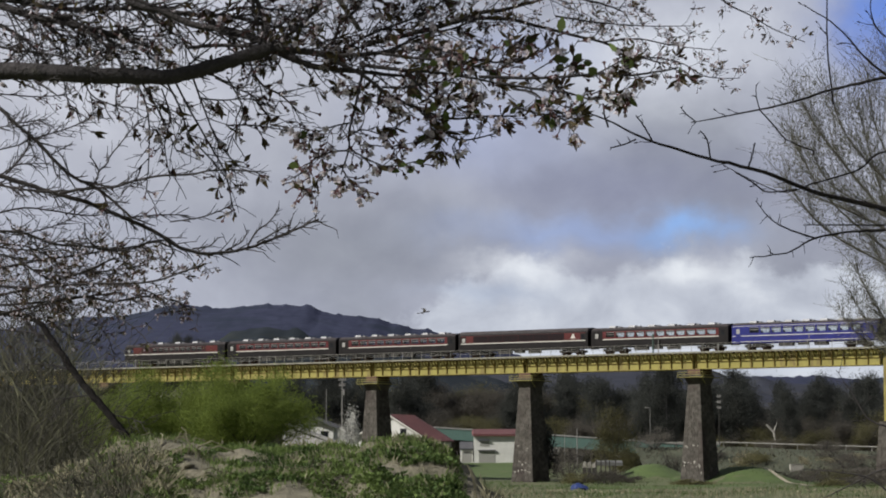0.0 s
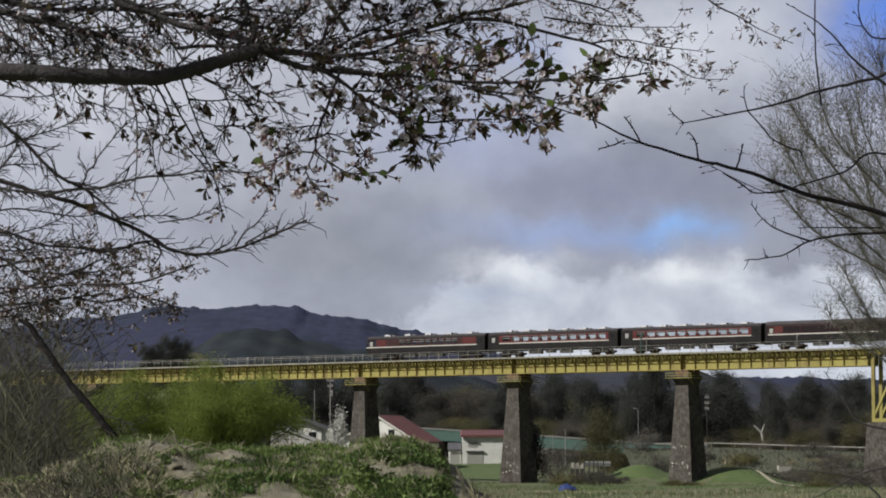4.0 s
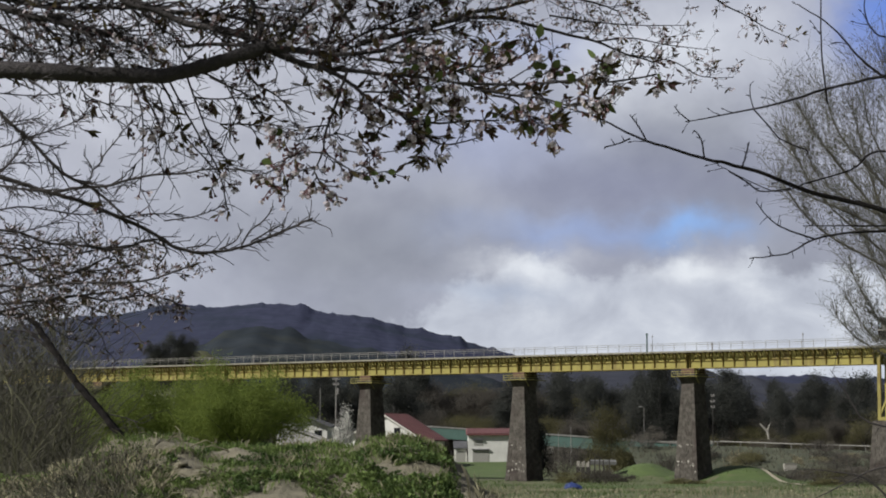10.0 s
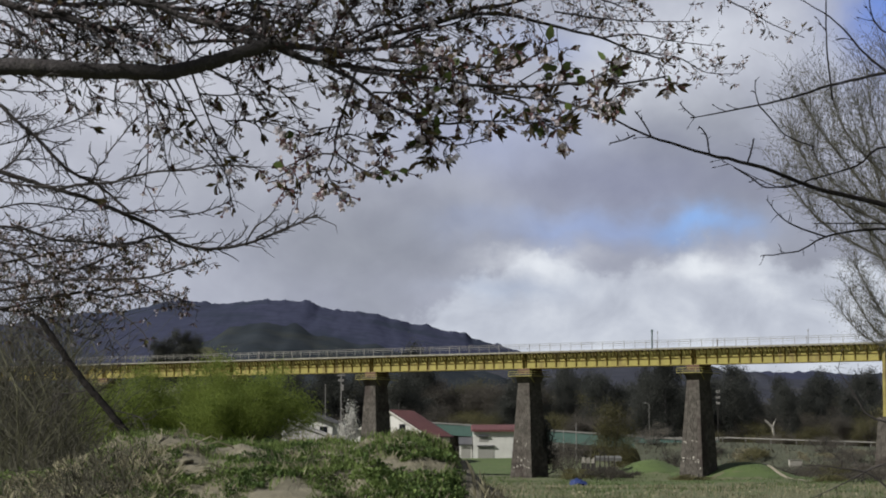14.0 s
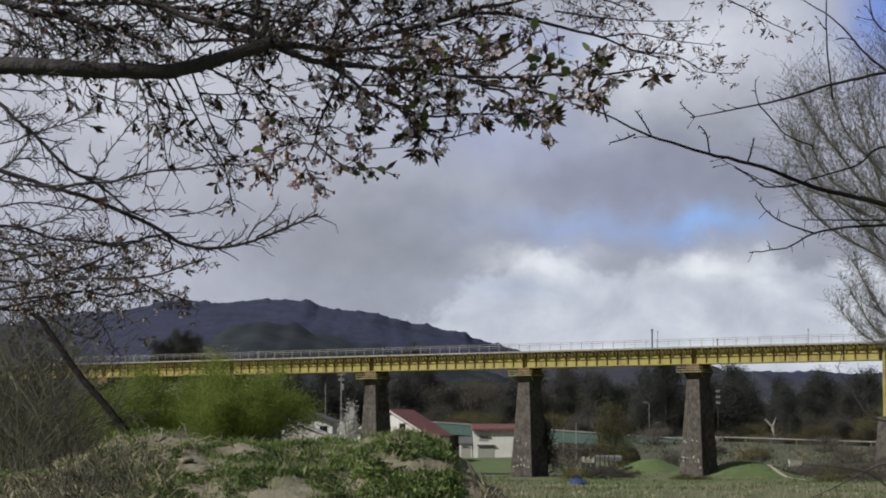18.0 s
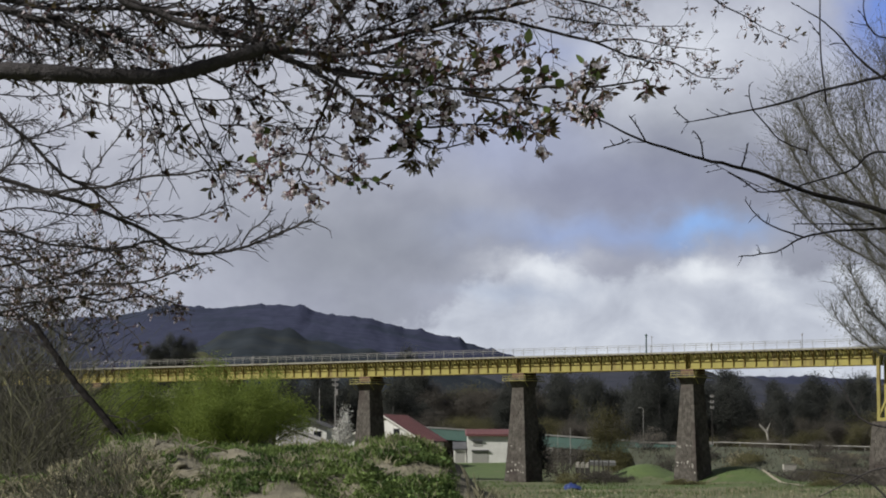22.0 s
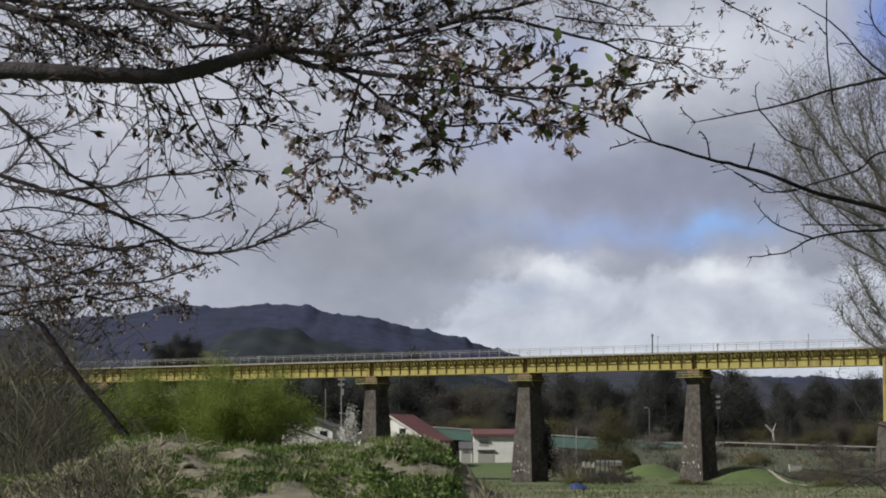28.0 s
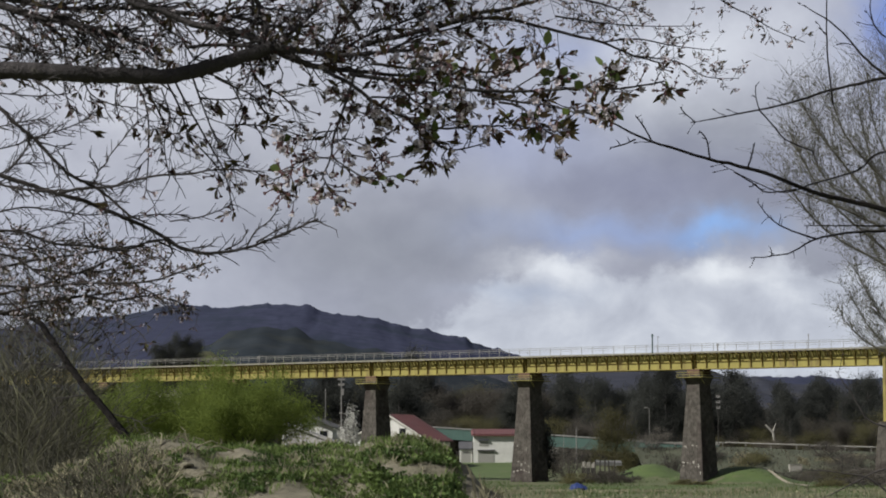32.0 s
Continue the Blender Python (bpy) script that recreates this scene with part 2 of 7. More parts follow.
CAR_PANE = bpy.data.materials.new("clear_carriage_pane")
CAR_PANE.use_nodes = True
pt = CAR_PANE.node_tree
pt.nodes.remove(pt.nodes["Principled BSDF"])
clear, shine, pane_mix = pt.nodes.new("ShaderNodeBsdfTransparent"), pt.nodes.new("ShaderNodeBsdfGlossy"), pt.nodes.new("ShaderNodeMixShader")
clear.inputs[0].default_value = (0.92, 0.94, 0.94, 1)
shine.inputs["Roughness"].default_value = 0.05
pane_mix.inputs[0].default_value = 0.06
pt.links.new(clear.outputs[0], pane_mix.inputs[1])
pt.links.new(shine.outputs[0], pane_mix.inputs[2])
pt.links.new(pane_mix.outputs[0], pt.nodes["Material Output"].inputs[0])

WHITE_WALL = material("white_render_wall", (0.70, 0.69, 0.66), (0.58, 0.57, 0.54), 0.9, 0.85, 0, 0.1, 20, stain=(0.48, 0.46, 0.42), stain_scale=0.4, stain_low=0.6)
GREY_WALL = material("grey_board_wall", (0.32, 0.31, 0.30), (0.24, 0.23, 0.22), 1.5, 0.85, stretch=(1, 1, 6))
RED_ROOF = material("dull_red_metal_roof", (0.165, 0.072, 0.073), (0.118, 0.052, 0.053), 0.6, 0.65, 0, stain=(0.10, 0.06, 0.056), stain_scale=0.5, stain_low=0.56, specular=0.2)
GREY_ROOF = material("dark_grey_roof", (0.10, 0.10, 0.105), (0.06, 0.06, 0.065), 0.7, 0.6)
SHUTTER = material("grey_shutter", (0.36, 0.35, 0.33), (0.28, 0.27, 0.25), 2, 0.6, stretch=(1, 1, 14))
GREEN_STEEL = material("blue_green_girder_paint", (0.036, 0.080, 0.068), (0.028, 0.062, 0.053), 0.5, 0.7)
POLE = material("pole_concrete", (0.27, 0.26, 0.25), (0.20, 0.19, 0.18), 1.5, 0.85)
BLUE_TARP = material("blue_tarpaulin", (0.018, 0.040, 0.17), (0.010, 0.020, 0.08), 4, 0.6, bump=0.8, bump_scale=5, stain=(0.10, 0.13, 0.26), stain_scale=3.0, stain_low=0.58)
DARK_POST = material("tarred_posts", (0.05, 0.045, 0.04), (0.03, 0.027, 0.024), 4, 0.85)

GRASS_GROUND = material("meadow_ground", (0.075, 0.100, 0.034), (0.105, 0.103, 0.055), 0.12, 0.95, 0, 0.5, 4, stain=(0.14, 0.125, 0.078), stain_scale=0.09, stain_low=0.54)
LAWN = material("young_grass", (0.082, 0.120, 0.032), (0.055, 0.082, 0.024), 0.4, 0.95, 0, 0.5, 8, stain=(0.12, 0.115, 0.06), stain_scale=0.3, stain_low=0.6)
LEVEE = material("rough_bank", (0.072, 0.078, 0.048), (0.046, 0.052, 0.032), 0.3, 0.95, 0, 0.6, 3, stain=(0.105, 0.102, 0.078), stain_scale=0.15, stain_low=0.56)
SOIL = material("dry_sandy_soil", (0.262, 0.238, 0.172), (0.150, 0.136, 0.096), 4.0, 0.97, 0, 1.0, 22, stain=(0.115, 0.113, 0.072), stain_scale=1.6, stain_low=0.57)
DIRT_PATH = material("pale_dirt", (0.36, 0.32, 0.25), (0.27, 0.235, 0.18), 0.8, 0.97)
HERB = material("fresh_herb_leaf", (0.178, 0.238, 0.076), (0.106, 0.150, 0.048), 2.5, 0.65, per_island=0.5, through_light=0.3, specular=0.1)
HERB_DARK = material("dark_herb_leaf", (0.092, 0.142, 0.046), (0.056, 0.088, 0.030), 2.5, 0.65, per_island=0.45, through_light=0.25, specular=0.1)
DRY_GRASS = material("dead_grass", (0.29, 0.266, 0.175), (0.17, 0.156, 0.10), 1.5, 0.9, per_island=0.35, through_light=0.15)
DEAD_STEM = material("dead_brown_stem", (0.116, 0.111, 0.084), (0.066, 0.063, 0.049), 2, 0.9, per_island=0.4, specular=0.1)
BARK = material("dark_bark", (0.120, 0.112, 0.110), (0.070, 0.065, 0.064), 9, 0.9, 0, 0.6, 40, stain=(0.125, 0.13, 0.09), stain_scale=2.5, stain_low=0.6)
TWIG = material("grey_twig_bark", (0.076, 0.069, 0.068), (0.048, 0.043, 0.043), 6, 0.9, specular=0.1)
BRUSH_GREY = material("grey_brush_stem", (0.094, 0.090, 0.072), (0.056, 0.053, 0.044), 3, 0.9, per_island=0.35, specular=0.1)
BRUSH_OLIVE = material("olive_brush_stem", (0.100, 0.100, 0.062), (0.064, 0.064, 0.042), 3, 0.9, per_island=0.35, specular=0.1)
# Cherry bark is coloured darker than BARK because its limbs hang in shade.
CHERRY_BARK = material("shaded_cherry_bark", (0.105, 0.096, 0.098), (0.066, 0.060, 0.062), 30, 0.85, 0, 0.7, 90, stain=(0.14, 0.135, 0.11), stain_scale=9, stain_low=0.62, specular=0.15)
DARK_BARK = material("near_black_bark", (0.034, 0.030, 0.029), (0.019, 0.017, 0.0165), 9, 0.9, 0, 0.6, 40, specular=0.15)
WILLOW_TWIG = material("willow_twig_bark", (0.150, 0.142, 0.116), (0.098, 0.092, 0.076), 4, 0.9, specular=0.1)
PETAL = material("pale_pink_petal", (0.78, 0.73, 0.77), (0.57, 0.50, 0.54), 5, 0.8, per_island=0.25, through_light=0.5, specular=0.1)
CALYX = material("reddish_calyx", (0.118, 0.066, 0.068), (0.072, 0.044, 0.046), 5, 0.9, per_island=0.35, specular=0.1)
YOUNG_LEAF = material("bronze_green_young_leaf", (0.090, 0.085, 0.036), (0.088, 0.052, 0.040), 5, 0.7, per_island=0.5, through_light=0.3, specular=0.2)
GREEN_LEAF = material("fresh_cherry_leaf", (0.105, 0.150, 0.036), (0.075, 0.090, 0.034), 5, 0.6, per_island=0.4, through_light=0.4, specular=0.25)
BUD = material("willow_bud", (0.215, 0.212, 0.160), (0.145, 0.142, 0.110), 4, 0.9, per_island=0.35, specular=0.1, through_light=0.3)
WILLOW_LEAF = material("spring_willow_leaf", (0.222, 0.272, 0.064), (0.150, 0.194, 0.054), 0.35, 0.7, per_island=0.14, through_light=0.6, specular=0.05)
# Needle colour is greyed and lifted to stand for haze over the wood.
CONIFER = material("dark_conifer_needles", (0.098, 0.102, 0.092), (0.076, 0.080, 0.074), 0.15, 0.95, per_object=0.22, per_island=0.03, specular=0.0, through_light=0.7)
BARE_WOOD = material("leafless_crown", (0.185, 0.168, 0.145), (0.135, 0.124, 0.108), 0.12, 0.95, per_object=0.3, per_island=0.03, specular=0.0, through_light=0.68)
OLIVE_CROWN = material("budding_crown", (0.170, 0.160, 0.082), (0.122, 0.114, 0.064), 0.12, 0.95, per_object=0.25, per_island=0.06, specular=0.0, through_light=0.45)
# Wooded slopes below are tinted blue-grey to paint in the distance haze.
FAR_WOOD = material("haze_tinted_far_slope", (0.052, 0.057, 0.093), (0.037, 0.041, 0.068), 0.05, 0.98, 0, 1.0, 0.10, stain=(0.034, 0.041, 0.060), stain_scale=0.008, stain_low=0.5, specular=0.0)
MID_WOOD = material("near_wooded_slope", (0.040, 0.047, 0.056), (0.024, 0.029, 0.036), 0.06, 0.98, 0, 1.0, 0.15, stain=(0.045, 0.048, 0.038), stain_scale=0.012, stain_low=0.55, specular=0.0)
HILL_GRASS = material("hill_clearing", (0.085, 0.085, 0.040), (0.055, 0.06, 0.03), 0.03, 0.95)
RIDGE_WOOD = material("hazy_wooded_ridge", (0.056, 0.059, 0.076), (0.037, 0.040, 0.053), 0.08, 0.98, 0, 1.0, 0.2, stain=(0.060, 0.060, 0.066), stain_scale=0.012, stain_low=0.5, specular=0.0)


# ---- building helpers ----
class Soup:
    """Collects vertices and faces of one mesh."""

    def __init__(self):
        self.v, self.f = [], []

    def face(self, *pts):
        k = len(self.v)
        self.v.extend(tuple(p) for p in pts)
        self.f.append(tuple(range(k, k + len(pts))))

    def box(self, x0, x1, y0, y1, z0, z1):
        self.hexa([(x0, y0, z0), (x1, y0, z0), (x1, y1, z0), (x0, y1, z0), (x0, y0, z1), (x1, y0, z1), (x1, y1, z1), (x0, y1, z1)])

    def hexa(self, p):
        k = len(self.v)
        self.v.extend(tuple(q) for q in p)
        self.f.extend(tuple(k + i for i in q) for q in ((3, 2, 1, 0), (4, 5, 6, 7), (0, 1, 5, 4), (1, 2, 6, 5), (2, 3, 7, 6), (3, 0, 4, 7)))

    def prism(self, outline, y0, y1):
        """An outline in x, z carried along y."""
        n, k = len(outline), len(self.v)
        self.v.extend((x, y0, z) for x, z in outline)
        self.v.extend((x, y1, z) for x, z in outline)
        self.f.append(tuple(range(k, k + n)))
        self.f.append(tuple(range(k + 2 * n - 1, k + n - 1, -1)))
        self.f.extend((k + i, k + n + i, k + n + (i + 1) % n, k + (i + 1) % n) for i in range(n))

    def extrude_x(self, outline, x0, x1):
        """An outline in y, z carried along x."""
        n, k = len(outline), len(self.v)
        self.v.extend((x0, y, z) for y, z in outline)
        self.v.extend((x1, y, z) for y, z in outline)
        self.f.append(tuple(range(k + n - 1, k - 1, -1)))
        self.f.append(tuple(range(k + n, k + 2 * n)))
        self.f.extend((k + i, k + (i + 1) % n, k + n + (i + 1) % n, k + n + i) for i in range(n))

    def tube(self, pts, r0, r1, n=5):
        pts = [Vector(p) for p in pts]
        k0, m = len(self.v), len(pts)
        up = Vector((0.31, 0.17, 0.93))
        for i, p in enumerate(pts):
            d = (pts[min(i + 1, m - 1)] - pts[max(i - 1, 0)]).normalized()
            a = d.cross(up)
            if a.length < 0.05:
                a = d.cross(Vector((1, 0, 0)))
            a.normalize()
            b = d.cross(a)
            r = r0 + (r1 - r0) * i / max(m - 1, 1)
            for j in range(n):
                w = 2 * math.pi * j / n
                self.v.append(tuple(p + a * (r * math.cos(w)) + b * (r * math.sin(w))))
        for i in range(m - 1):
            for j in range(n):
                q = k0 + i * n
                self.f.append((q + j, q + (j + 1) % n, q + n + (j + 1) % n, q + n + j))
        self.f.append(tuple(k0 + j for j in range(n - 1, -1, -1)))
        self.f.append(tuple(k0 + (m - 1) * n + j for j in range(n)))

    def mesh(self, name, mat, smooth=False):
        me = bpy.data.meshes.new(name)
        me.from_pydata(self.v, [], self.f)
        me.materials.append(mat)
        if smooth:
            me.polygons.foreach_set("use_smooth", [True] * len(me.polygons))
        me.update()
        return me


def part(name, soup, mat, parent=None, label="", smooth=False, at=None):
    """Links a soup (or a mesh) as one object, under a thing or a part."""
    me = soup if isinstance(soup, bpy.types.Mesh) else soup.mesh(name, mat, smooth)
    ob = new(name, me)
    ob.parent = parent
    if at is not None:
        ob.matrix_basis = at
    if label:
        tagged(ob, label)
    return ob


def thing(name, label, category, m=None, group="", kind=""):
    ob = new(name)
    ob.empty_display_size = 0.2
    if m is not None:
        ob.matrix_basis = m
    return tagged(ob, label, category, group, kind)


def fbm(x, y, s, seed=0.0, octaves=4):
    return noise.fractal(Vector((x / s + seed, y / s - seed * 0.7, seed * 1.3)), 1.0, 2.1, octaves)

# ---- ground and distance ----
def smooth(a, b, x):
    k = min(max((x - a) / (b - a), 0.0), 1.0)
    return k * k * (3 - 2 * k)


def ground_z(x, y):
    """The meadow falls from the bank where the camera stands to the river flat and rises again behind the bridge."""
    z = -2.75 * smooth(28, 140, y)
    z += 2.0 * smooth(318, 385, y) * (1 - 0.75 * smooth(18, 45, x)) + 1.2 * smooth(385, 900, y)
    z += 2.15 * math.exp(-(abs(x - 38.2) / 5.2) ** 2.6 - ((y - 288) / 7.0) ** 2)      # grassy knoll beside a pier
    z += 2.3 * math.exp(-((x - 27.6) / 4.6) ** 2 - ((y - 300) / 8.0) ** 2)
    z += 0.12 * fbm(x, y, 9.0, 2.0) * smooth(5, 60, y)
    return z


def grid_sheet(xs, ys, zf):
    s = Soup()
    s.v = [(x, y, zf(x, y)) for y in ys for x in xs]
    n = len(xs)
    s.f = [(j * n + i, j * n + i + 1, (j + 1) * n + i + 1, (j + 1) * n + i) for j in range(len(ys) - 1) for i in range(n - 1)]
    return s


xs = [-4800, -2500, -1200, -600, -300, -180] + [-120 + 3 * i for i in range(81)] + [180, 300, 600, 1200, 2500, 4800]
ys = [-4800, -2000, -800, -300, -100, -40] + [-20 + 4 * i for i in range(120)] + [480, 540, 640, 800, 1000, 1500, 2500, 4800]
tagged(part("ground", grid_sheet(xs, ys, ground_z), GRASS_GROUND, smooth=True), "rough river meadow of green and straw-coloured grass", "ground", kind="structure")
def lawn_patch(cx, cy, r):
    return grid_sheet([cx - r + r * i / 13 for i in range(27)], [cy - r + r * i / 13 for i in range(27)],
                      lambda x, y: ground_z(x, y) + 0.06 - 0.5 * smooth(0.72, 1.0, math.hypot(x - cx, y - cy) / r + 0.25 * fbm(x, y, 3.0, 5)))


for cx, cy, r in ((38.2, 288, 13.0), (27.0, 298, 9.5), (33, 270, 9.0), (20, 258, 8.0)):
    tagged(part("ground_grass", lawn_patch(cx, cy, r), LAWN, smooth=True), "bright green young grass on a low knoll", "grass", kind="stuff")
lawn2 = grid_sheet([3 + 0.8 * i for i in range(16)], [322 + 2 * i for i in range(32)], lambda x, y: ground_z(x, y) + 0.05)
tagged(part("ground_grass", lawn2, LAWN, smooth=True), "mown green grass in front of the white house", "grass", kind="stuff")


def knots(table, x):
    if x <= table[0][0]:
        return table[0][1]
    for (a, p), (b, q) in zip(table, table[1:]):
        if x <= b:
            return p + (q - p) * smooth(a, b, x)
    return table[-1][1]


def ridge(name, label, y0, depth, x0, x1, table, mat, rough=3.0, n=220, seed=1.0, rows=30, folds=1.3, tops=1.0):
    """A wooded slope that climbs away to a crest; folds run down it and treetops roughen its edge."""
    s = Soup()
    for j in range(rows + 1):
        for i in range(n + 1):
            x, k = x0 + (x1 - x0) * i / n, j / rows
            y = y0 - depth * (1 - k)
            h = knots(table, x)
            h = h * k ** 6 + (1 - k ** 6) * sum(knots(table, x + q * (x1 - x0) * 0.012) for q in range(-3, 4)) / 7
            z = -4 + (h + 4) * k ** 0.95
            fold = fbm(x, y * 0.8, (x1 - x0) / 40, seed, 5)
            z += rough * folds * fold * k * (1 - 0.75 * k ** 3)
            z += rough * 0.22 * noise.noise(Vector((x * 0.06, y * 0.06, seed))) * k + rough * 0.2 * noise.noise(Vector((x * 0.15 + 7, y * 0.15, seed))) * k
            if j == rows:      # single treetops stand out along the crest
                z += rough * tops * (max(0.0, noise.noise(Vector((x * 0.075, 3.0, seed)))) * 1.3 + max(0.0, noise.noise(Vector((x * 0.021, 9.0, seed)))) * 1.1 + abs(noise.noise(Vector((x * 0.29, 1.0, seed)))) * 0.7)
            s.v.append((x, y, z))
    w = n + 1
    s.f = [(j * w + i, j * w + i + 1, (j + 1) * w + i + 1, (j + 1) * w + i) for j in range(rows) for i in range(n)]
    return tagged(part(name, s, mat, smooth=True), label, "mountain", kind="structure")


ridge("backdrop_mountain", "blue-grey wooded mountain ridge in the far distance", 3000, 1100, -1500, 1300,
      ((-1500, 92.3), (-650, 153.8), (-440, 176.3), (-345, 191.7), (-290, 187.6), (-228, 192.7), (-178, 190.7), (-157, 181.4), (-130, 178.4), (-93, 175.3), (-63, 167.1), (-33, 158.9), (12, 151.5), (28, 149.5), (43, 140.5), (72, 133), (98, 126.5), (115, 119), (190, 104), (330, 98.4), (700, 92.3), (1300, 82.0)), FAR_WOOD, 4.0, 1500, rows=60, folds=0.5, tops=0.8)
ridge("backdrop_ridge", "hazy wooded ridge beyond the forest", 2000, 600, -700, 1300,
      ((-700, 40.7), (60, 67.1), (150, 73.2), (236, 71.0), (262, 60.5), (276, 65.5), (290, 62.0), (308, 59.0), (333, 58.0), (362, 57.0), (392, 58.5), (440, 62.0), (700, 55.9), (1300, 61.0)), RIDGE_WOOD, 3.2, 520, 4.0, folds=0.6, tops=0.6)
ridge("backdrop_hill", "dark wooded hill at the foot of the mountain", 1150, 250, -420, 60,
      ((-420, 20), (-200, 30), (-140, 44), (-119, 54), (-106, 61), (-90, 63), (-78, 61), (-60, 56), (-40, 52), (-14, 47), (20, 38), (60, 22)), MID_WOOD, 2.2, 200, 7.0)
ridge("backdrop_clearing", "yellow-green clearing on the lower slope", 1000, 120, -300, 0,
      ((-300, 8.0), (-132, 22.1), (-116, 42.1), (-104, 44.1), (-92, 38.1), (-78, 24.1), (0, 8.0)), HILL_GRASS, 1.2, 120, 9.0)

# ---- railway bridge: x runs along it, y away from the camera's bank, z = 0 at the deck's edge ----
path = Soup()
for i in range(24):
    k = i / 23
    x, y = 40.6 + 2.6 * k + 0.7 * math.sin(k * 3), 288.5 - 22 * k
    path.v += [(x - 0.28, y, ground_z(x, y) + 0.10), (x + 0.28, y, ground_z(x, y) + 0.10)]
path.f = [(2 * i, 2 * i + 1, 2 * i + 3, 2 * i + 2) for i in range(23)]
tagged(part("ground_path", path, DIRT_PATH), "narrow pale trodden path down the knoll", "path", kind="structure")

# ---- bridge frame ----
BR = pose(-9.6605, 311.782, 13.66, 0, 0, -35.277)
SPAN, SHIFT = 25.3, -0.55
bridge = thing("railway_bridge", "yellow steel girder railway bridge on tall stone piers", "bridge", BR)

stiff = Soup()
stiff.box(-0.045, 0.045, 0.46, 0.615, -2.0, -0.2)
stiff_mesh = stiff.mesh("stiffener", YELLOW_BROWN)
brk = Soup()
brk.box(-0.05, 0.05, -0.27, 0.6, -0.24, -0.14)
brk.hexa([(-0.045, 0.50, -1.28), (0.045, 0.50, -1.28), (0.045, 0.61, -1.22), (-0.045, 0.61, -1.22), (-0.045, -0.27, -0.32), (0.045, -0.27, -0.32), (0.045, -0.20, -0.23), (-0.045, -0.20, -0.23)])
brk_mesh = brk.mesh("bracket", YELLOW_BROWN)
brk = Soup()
brk.box(-0.05, 0.05, -0.27, 0.6, -0.24, -0.14)
brk.hexa([(-0.04, 0.50, -0.92), (0.04, 0.50, -0.92), (0.04, 0.61, -0.86), (-0.04, 0.61, -0.86), (-0.04, 0.10, -0.30), (0.04, 0.10, -0.30), (0.04, 0.18, -0.23), (-0.04, 0.18, -0.23)])
brk_small = brk.mesh("bracket", YELLOW_BROWN)
for k in range(-5, 3):
    x0, x1 = SPAN * k + SHIFT + 0.12, SPAN * (k + 1) + SHIFT - 0.12
    g = Soup()
    for yw in (0.62, 3.22):
        g.box(x0, x1, yw, yw + 0.06, -2.0, -0.2)
        g.box(x0, x1, yw - 0.17, yw + 0.23, -2.08, -2.0)
        g.box(x0, x1, yw - 0.17, yw + 0.23, -0.2, -0.13)
    for i in range(7):
        xc = x0 + (x1 - x0) * (i + 0.5) / 7
        g.box(xc - 0.05, xc + 0.05, 0.69, 3.21, -1.9, -1.75)
        g.box(xc - 0.05, xc + 0.05, 0.69, 3.21, -0.5, -0.35)
    girder = part("girder", g, YELLOW, bridge)
    band = Soup()
    band.box(x0, x1, 0.50, 0.618, -1.24, -1.17)
    band.box(x0, x1, 0.44, 0.86, -2.12, -2.082)
    part("mid_angle", band, YELLOW_BROWN, girder, "brown-toned angle along the web")
    for i in range(33):
        xc = x0 + 0.12 + (x1 - x0 - 0.24) * i / 32
        part("bracket", brk_mesh if i % 2 == 0 else brk_small, YELLOW, girder, at=pose(xc, 0, 0))
        if i % 2 == 0:
            part("stiffener", stiff_mesh, YELLOW, girder, at=pose(xc, 0, 0))
dk = Soup()
dk.box(-128, 150, 0.40, 3.55, -0.12, -0.08)
deck = part("deck", dk, DECK_GREY, bridge, "weathered grey deck slab")
for y0 in (-0.25, -0.03, 0.19, 3.60, 3.78):      # open boards of the walkways
    bd = Soup()
    bd.box(-128, 150, y0, y0 + 0.05, -0.11, -0.05)
    part("walkway_board", bd, DECK_GREY, deck)
kb = Soup()
kb.box(-128, 150, -0.36, -0.29, -0.10, 0.08)
kb.box(-128, 150, 4.0, 4.07, -0.14, 0.10)
part("edge_beam", kb, DECK_GREY, bridge, "pale edge beam of the deck")
sl = Soup()
for i in range(420):
    sl.box(-127 + 0.66 * i, -126.78 + 0.66 * i, 0.9, 3.0, -0.08, 0.0)
tagged(part("sleepers", sl, TIMBER, bridge, "dark timber sleepers"), kind="stuff")
for yr in (1.415, 2.485):
    rl = Soup()
    rl.box(-128, 150, yr - 0.035, yr + 0.035, 0.0, 0.13)
    part("rail", rl, RUST, bridge, "rusty steel rail")
rg = Soup()
rg.tube([(-128, -0.32, 1.05), (0, -0.32, 1.05), (150, -0.32, 1.05)], 0.024, 0.024, 6)
railing = part("railing", rg, RAIL_GREY, bridge, "thin grey handrail with three bars")
for zr in (0.80, 0.55):
    rg = Soup()
    rg.tube([(-128, -0.32, zr), (0, -0.32, zr), (150, -0.32, zr)], 0.014, 0.014, 6)
    part("bar", rg, RAIL_GREY, railing)
rg = Soup()
rg.tube([(-128, 4.03, 1.05), (0, 4.03, 1.05), (150, 4.03, 1.05)], 0.028, 0.028, 6)
part("far_rail", rg, RAIL_GREY, bridge)
pst = Soup()
pst.box(-0.022, 0.022, -0.022, 0.022, -0.1, 1.07)
pst_mesh = pst.mesh("post", RAIL_GREY)
for i in range(140):
    part("post", pst_mesh, RAIL_GREY, railing, at=pose(-127.5 + 1.6 * i, -0.32, 0))
